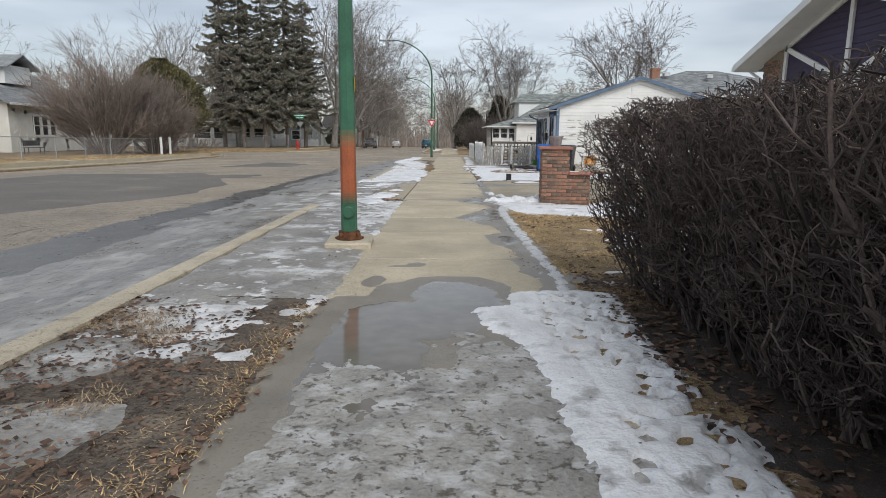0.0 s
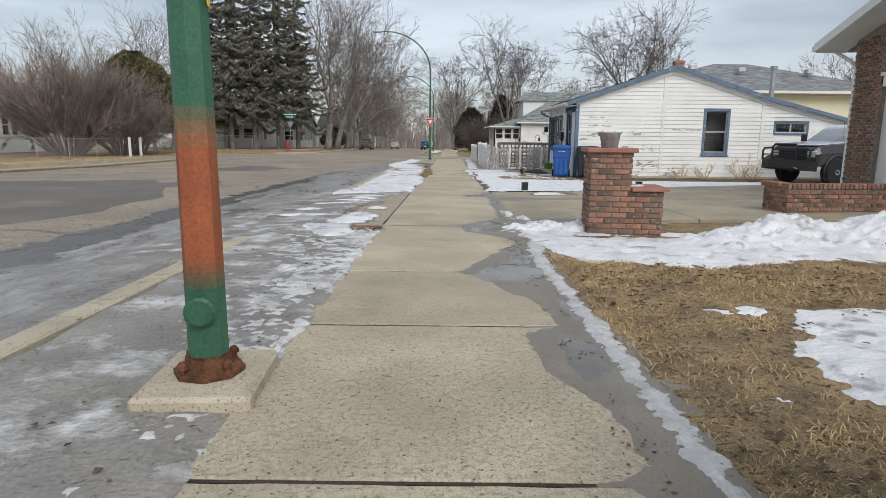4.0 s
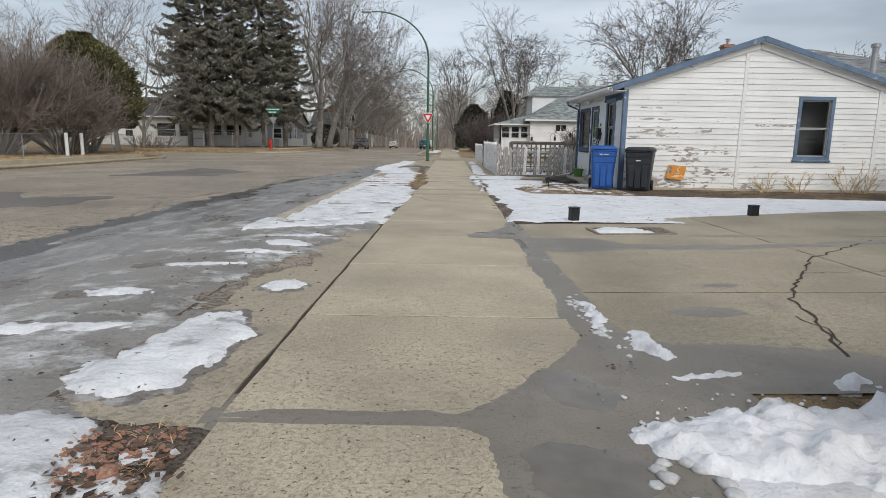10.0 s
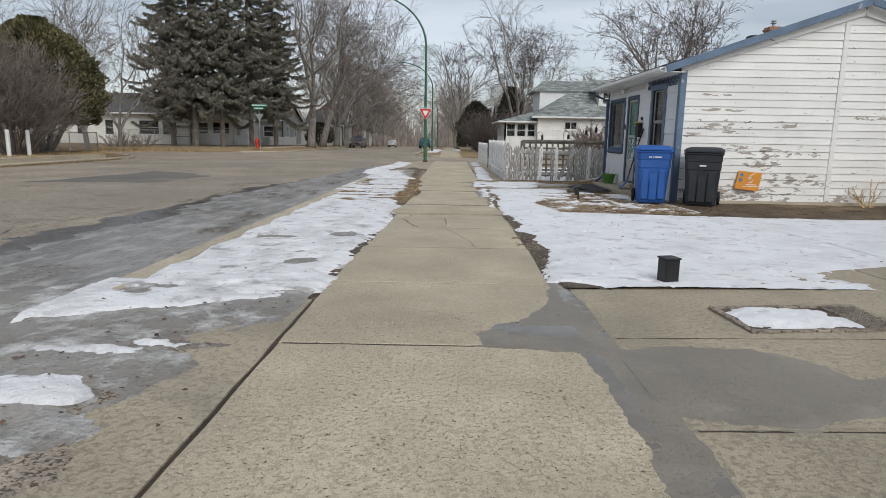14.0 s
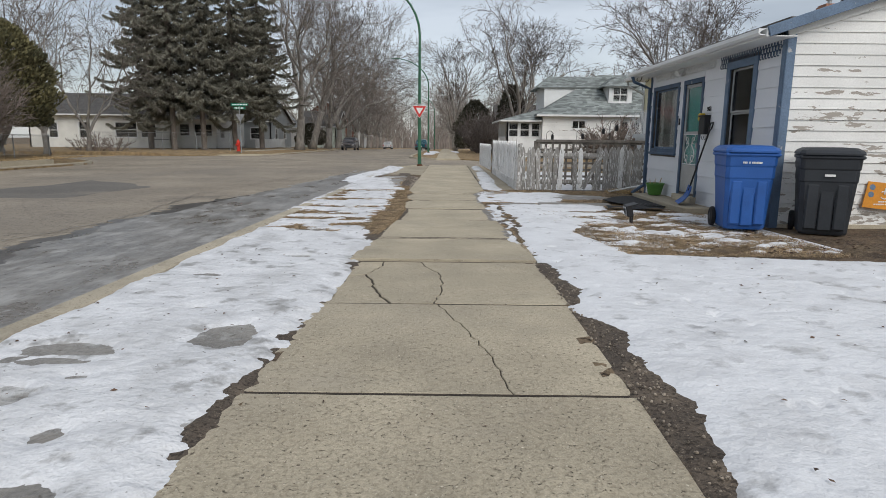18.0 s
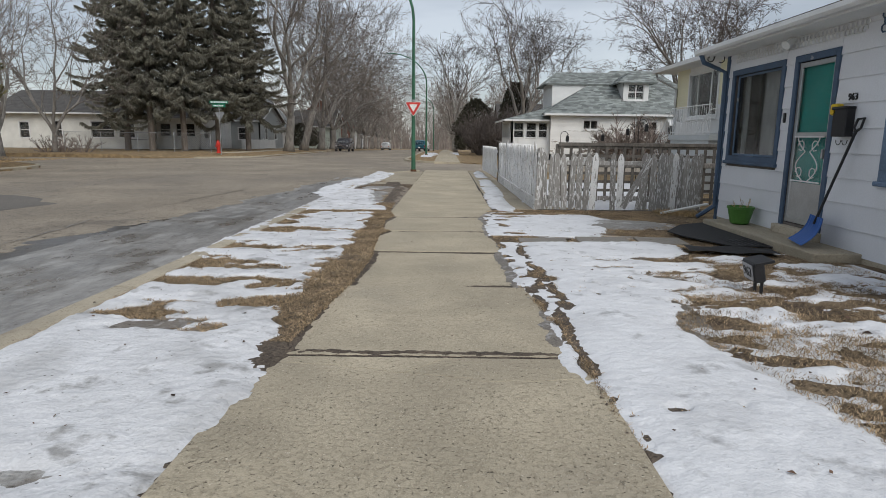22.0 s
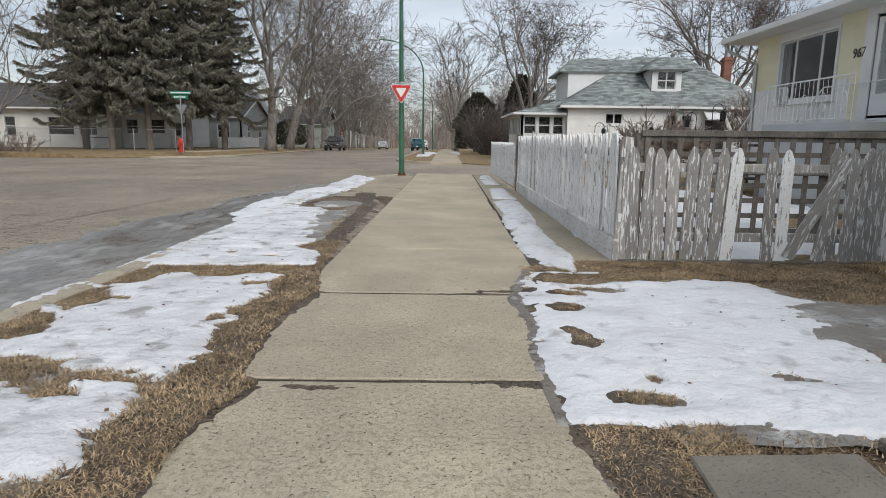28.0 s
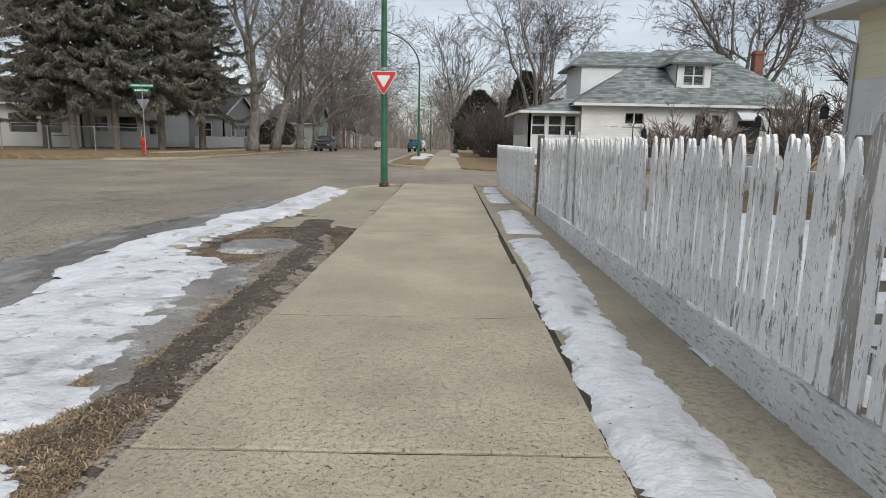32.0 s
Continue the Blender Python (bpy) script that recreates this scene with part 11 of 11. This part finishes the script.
plain_house("white house down the street", 7.5, 16, 140, 152, gz(145), gz(145) + 3.6, gz(145) + 7.0, "white", "dark_roof", [(1.5, 2.8, 1.2, 2.6), (5.5, 6.8, 1.2, 2.6)], [], "y", 0.5)
plain_house("garage behind the white cottage", 26, 34, 46, 54, -0.5, 3.0, 5.2, "grey_siding", "roof", [(2, 3.4, 1.2, 2.6)], [], "x", 0.4)


# ---- vehicles ----
def tyre(parent, x, y, r, w, rim="steel", name="wheel"):
    t = part(name, Shape().lathe([(r * 0.6, -w / 2), (r * 0.92, -w / 2), (r, -w / 2 + 0.03), (r, w / 2 - 0.03), (r * 0.92, w / 2), (r * 0.6, w / 2)], 22, pose(x, y, r, 90, 0, 0)), "rubber", parent, "black tyre")
    part("rim", Shape().lathe([(0.02, -w / 2 + 0.01), (r * 0.2, -w / 2 - 0.01), (r * 0.24, -w / 2 + 0.03), (r * 0.58, -w / 2 + 0.05), (r * 0.62, -w / 2 + 0.01), (r * 0.62, w / 2 - 0.01), (r * 0.2, w / 2 + 0.01), (0.02, w / 2)], 14, pose(x, y, r, 90, 0, 0)), rim, t)
    for k in range(6):
        a = math.pi / 3 * k
        part("spoke", Shape().box(-0.03, 0.03, -w / 2 + 0.005, w / 2 - 0.005, r * 0.18, r * 0.6, 0.01, pose(x, y, r) @ pose(0, 0, 0, 0, math.degrees(a), 0)), rim, t)
    return t


def body_rings(profile, widths, x_of=None):
    """Rings along the length: (x, bottom, top, half width, half width at the top)."""
    s = Shape()
    s.rings([[(x, -w, z0 + 0.08), (x, -w * 0.96, z0), (x, w * 0.96, z0), (x, w, z0 + 0.08), (x, w, z0 + (z1 - z0) * 0.62), (x, wt, z1 - 0.04), (x, wt * 0.9, z1), (x, -wt * 0.9, z1), (x, -wt, z1 - 0.04), (x, -w, z0 + (z1 - z0) * 0.62)] for x, z0, z1, w, wt in profile], True)
    return s


def car(label, place, paint, kind="suv"):
    """A parked vehicle, its front at +x."""
    c = thing("car", label, "car", place)
    if kind == "pickup":
        prof = [(-2.75, 0.55, 1.05, 0.86, 0.84), (-2.7, 0.45, 1.08, 0.92, 0.9), (-0.4, 0.42, 1.1, 0.93, 0.9), (1.0, 0.42, 1.14, 0.94, 0.9), (2.3, 0.45, 1.08, 0.92, 0.86), (2.65, 0.5, 0.95, 0.86, 0.78)]
        cab = [(-0.95, 1.04, 1.08, 0.86, 0.84), (-0.85, 1.04, 1.75, 0.86, 0.68), (0.3, 1.04, 1.80, 0.86, 0.70), (0.75, 1.04, 1.70, 0.86, 0.70), (1.35, 1.04, 1.12, 0.86, 0.80)]
        wheels = (-1.75, 1.7)
    else:
        prof = [(-2.3, 0.5, 0.95, 0.82, 0.8), (-2.25, 0.4, 1.05, 0.9, 0.86), (-0.5, 0.36, 1.06, 0.92, 0.88), (1.0, 0.36, 1.06, 0.92, 0.88), (2.0, 0.4, 0.98, 0.9, 0.82), (2.3, 0.48, 0.85, 0.82, 0.7)]
        cab = [(-2.2, 1.0, 1.06, 0.84, 0.82), (-1.95, 1.0, 1.66, 0.85, 0.68), (-0.3, 1.0, 1.74, 0.86, 0.70), (0.5, 1.0, 1.66, 0.86, 0.70), (1.2, 1.0, 1.1, 0.86, 0.8)]
        wheels = (-1.45, 1.45)
    b = part("body", body_rings(prof, None), paint, c)
    part("cabin", body_rings(cab, None), paint, c)
    for i in range(1, len(cab) - 2):
        (x0, _, z0, _, w0), (x1, _, z1, _, w1) = cab[i], cab[i + 1]
        for sy in (-1, 1):
            part("side_window", Shape().rings([[(x0 + 0.06, sy * (0.875 - 0.0), 1.14), (x1 - 0.06, sy * 0.875, 1.14), (x1 - 0.1, sy * (w1 + 0.02), z1 - 0.12), (x0 + 0.1, sy * (w0 + 0.02), z0 - 0.12)], [(x0 + 0.06, sy * 0.86, 1.14), (x1 - 0.06, sy * 0.86, 1.14), (x1 - 0.1, sy * w1, z1 - 0.12), (x0 + 0.1, sy * w0, z0 - 0.12)]], True), "glass", c)
    (xa, _, za, _, wa), (xb, _, zb, _, wb) = cab[-2], cab[-1]
    part("windscreen", Shape().rings([[(xa + 0.03, -wa + 0.05, za - 0.04), (xa + 0.03, wa - 0.05, za - 0.04), (xb, wb - 0.04, zb + 0.02), (xb, -wb + 0.04, zb + 0.02)], [(xa + 0.05, -wa + 0.05, za - 0.02), (xa + 0.05, wa - 0.05, za - 0.02), (xb + 0.03, wb - 0.04, zb + 0.03), (xb + 0.03, -wb + 0.04, zb + 0.03)]], True), "glass", c)
    (xa, _, za, _, wa), (xb, _, zb, _, wb) = cab[0], cab[1]
    part("rear_window", Shape().rings([[(xa - 0.01 + k, -wa + 0.1, za + 0.1), (xa - 0.01 + k, wa - 0.1, za + 0.1), (xb - 0.03 + k, wb - 0.08, zb - 0.1), (xb - 0.03 + k, -wb + 0.08, zb - 0.1)] for k in (-0.02, 0.02)], True), "glass", c)
    for sy in (-1, 1):
        part("tail_light", Shape().box(prof[0][0] - 0.02, prof[0][0] + 0.1, sy * 0.78 - 0.07, sy * 0.78 + 0.07, 0.72, 0.98, 0.02), "lamp_red", c)
        part("headlight", Shape().box(prof[-1][0] - 0.12, prof[-1][0] + 0.02, sy * 0.66 - 0.13, sy * 0.66 + 0.13, 0.68, 0.82, 0.03), "lamp_clear", c)
        part("mirror", Shape().box(0.85, 0.95, sy * 1.0 - 0.1, sy * 1.0 + 0.1, 1.1, 1.24, 0.03), paint, c)
        for xw in wheels:
            tyre(c, xw, sy * 0.80, 0.36, 0.24)
    part("bumper", Shape().box(prof[0][0] - 0.1, prof[0][0] + 0.05, -0.85, 0.85, 0.42, 0.6, 0.04), "dark_plastic", c)
    part("bumper", Shape().box(prof[-1][0] - 0.1, prof[-1][0] + 0.08, -0.82, 0.82, 0.4, 0.58, 0.04), "dark_plastic", c)
    part("grille", Shape().box(prof[-1][0] - 0.02, prof[-1][0] + 0.012, -0.45, 0.45, 0.62, 0.8, 0.02), "black", c)
    part("licence_plate", Shape().box(prof[0][0] - 0.115, prof[0][0] - 0.1, -0.16, 0.16, 0.62, 0.76), "sign_white", c)
    return c


car("dark parked off-roader at the far kerb", pose(-12.6, 103, gz(103) - 0.10, 0, 0, -90), "carpaint_dark")
car("teal parked pickup truck at the kerb", pose(-3.8, 122, gz(122) - 0.11, 0, 0, 90), "carpaint_teal", "pickup")
car("white parked car beyond the pickup", pose(-3.6, 134, gz(134) - 0.11, 0, 0, 90), "carpaint_white")
car("white parked car far down the street", pose(-12.8, 160, gz(160) - 0.11, 0, 0, 90), "carpaint_white")

# --- the pale truck with the black bull bar, on the driveway ---
tr = thing("truck", "dark heavy pickup truck with pale hood and black bull bar", "truck", pose(14.2, 26.5, -0.37, 0, 0, 198))
prof = [(-3.3, 0.75, 1.3, 0.95, 0.93), (-3.25, 0.62, 1.36, 1.0, 0.97), (0.0, 0.58, 1.38, 1.0, 0.97), (0.9, 0.58, 1.42, 1.0, 0.95), (1.7, 0.6, 1.40, 1.0, 0.93), (2.25, 0.66, 1.32, 0.99, 0.9), (2.4, 0.7, 1.22, 0.95, 0.84)]
part("body", body_rings(prof, None), "carpaint_dark", tr)
part("hood", Shape().rings([[(0.95, -0.9, 1.43), (0.95, 0.9, 1.43), (2.3, 0.84, 1.335), (2.3, -0.84, 1.335)], [(0.95, -0.86, 1.47), (0.95, 0.86, 1.47), (2.25, 0.8, 1.37), (2.25, -0.8, 1.37)]], True), "carpaint_grey", tr, "pale grey hood")
cab = [(-1.6, 1.3, 1.36, 0.93, 0.9), (-1.5, 1.3, 2.0, 0.93, 0.72), (-0.2, 1.3, 2.06, 0.93, 0.74), (0.2, 1.3, 1.98, 0.93, 0.76), (1.0, 1.3, 1.42, 0.93, 0.88)]
part("cabin", body_rings(cab, None), "carpaint_grey", tr)
part("windscreen", Shape().rings([[(0.24 + k, -0.68, 1.93), (0.24 + k, 0.68, 1.93), (0.98 + k, 0.82, 1.45), (0.98 + k, -0.82, 1.45)] for k in (0.0, 0.03)], True), "glass", tr)
for sy in (-1, 1):
    for x0, x1 in ((-1.35, -0.5), (-0.42, 0.55)):
        part("side_window", Shape().rings([[(x0, sy * (0.94 + k), 1.46), (x1, sy * (0.94 + k), 1.46), (x1 - 0.3 * (x1 > 0.2), sy * (0.79 + k), 1.9), (x0 + 0.04, sy * (0.79 + k), 1.9)] for k in (-0.02, 0.012)], True), "glass", tr)
    part("mirror", Shape().box(0.62, 0.75, sy * 1.16 - 0.1, sy * 1.16 + 0.1, 1.42, 1.72, 0.03), "black", tr)
    part("headlight", Shape().box(2.28, 2.42, sy * 0.74 - 0.17, sy * 0.74 + 0.17, 0.92, 1.16, 0.03), "lamp_clear", tr)
    part("wheel_arch", Shape().tube([(1.55 + 0.52 * math.cos(a), sy * 1.0, 0.48 + 0.52 * math.sin(a)) for a in [math.pi * k / 12 for k in range(13)]], 0.05, 6), "dark_plastic", tr, "black wheel arch flare")
    part("wheel_well", Shape().lathe([(0.0, -0.03), (0.50, -0.03), (0.50, 0.03), (0.0, 0.03)], 20, pose(1.55, sy * 0.985, 0.5, 90, 0, 0)), "black", tr, "dark wheel well")
    for xw in (-2.0, 1.55):
        tyre(tr, xw, sy * 0.92, 0.45, 0.3)
part("grille", Shape().box(2.36, 2.44, -0.52, 0.52, 0.82, 1.2, 0.02), "black", tr)
bb = part("bull_bar", Shape().rings([[(2.4, -1.02, 0.48), (2.4, 1.02, 0.48), (2.4, 1.02, 0.80), (2.4, -1.02, 0.98)], [(2.72, -0.98, 0.52), (2.72, 0.98, 0.52), (2.70, 0.98, 0.84), (2.70, -0.98, 0.84)], [(2.80, -0.62, 0.56), (2.80, 0.62, 0.56), (2.78, 0.62, 0.84), (2.78, -0.62, 0.84)]], True), "black", tr, "black steel bull bar and bumper")
for sy in (-1, 1):
    part("tube", Shape().tube([(2.72, sy * 0.96, 0.82), (2.70, sy * 0.98, 1.14), (2.72, sy * 0.9, 1.22), (2.76, sy * 0.52, 1.24)], 0.035, 8), "black", bb)
    part("tube", Shape().tube([(2.76, sy * 0.5, 0.82), (2.78, sy * 0.5, 1.26), (2.74, sy * 0.42, 1.36)], 0.035, 8), "black", bb)
    part("tube", Shape().tube([(2.74, sy * 0.95, 1.0), (2.76, sy * 0.5, 1.02)], 0.024, 6), "black", bb)
part("tube", Shape().tube([(2.74, -0.44, 1.36), (2.74, 0.44, 1.36)], 0.035, 8), "black", bb)
for k in range(5):
    part("tube", Shape().tube([(2.76, -0.5, 0.9 + k * 0.085), (2.76, 0.5, 0.9 + k * 0.085)], 0.012, 5), "black", bb)
part("hook", Shape().tube([(2.8, 0.55, 0.60), (2.87, 0.55, 0.60), (2.88, 0.62, 0.58), (2.82, 0.64, 0.57)], 0.02, 6), "steel", bb)
part("aerial", Shape().tube([(1.2, 0.85, 1.38), (1.25, 0.86, 2.1)], 0.005, 4), "black", tr)
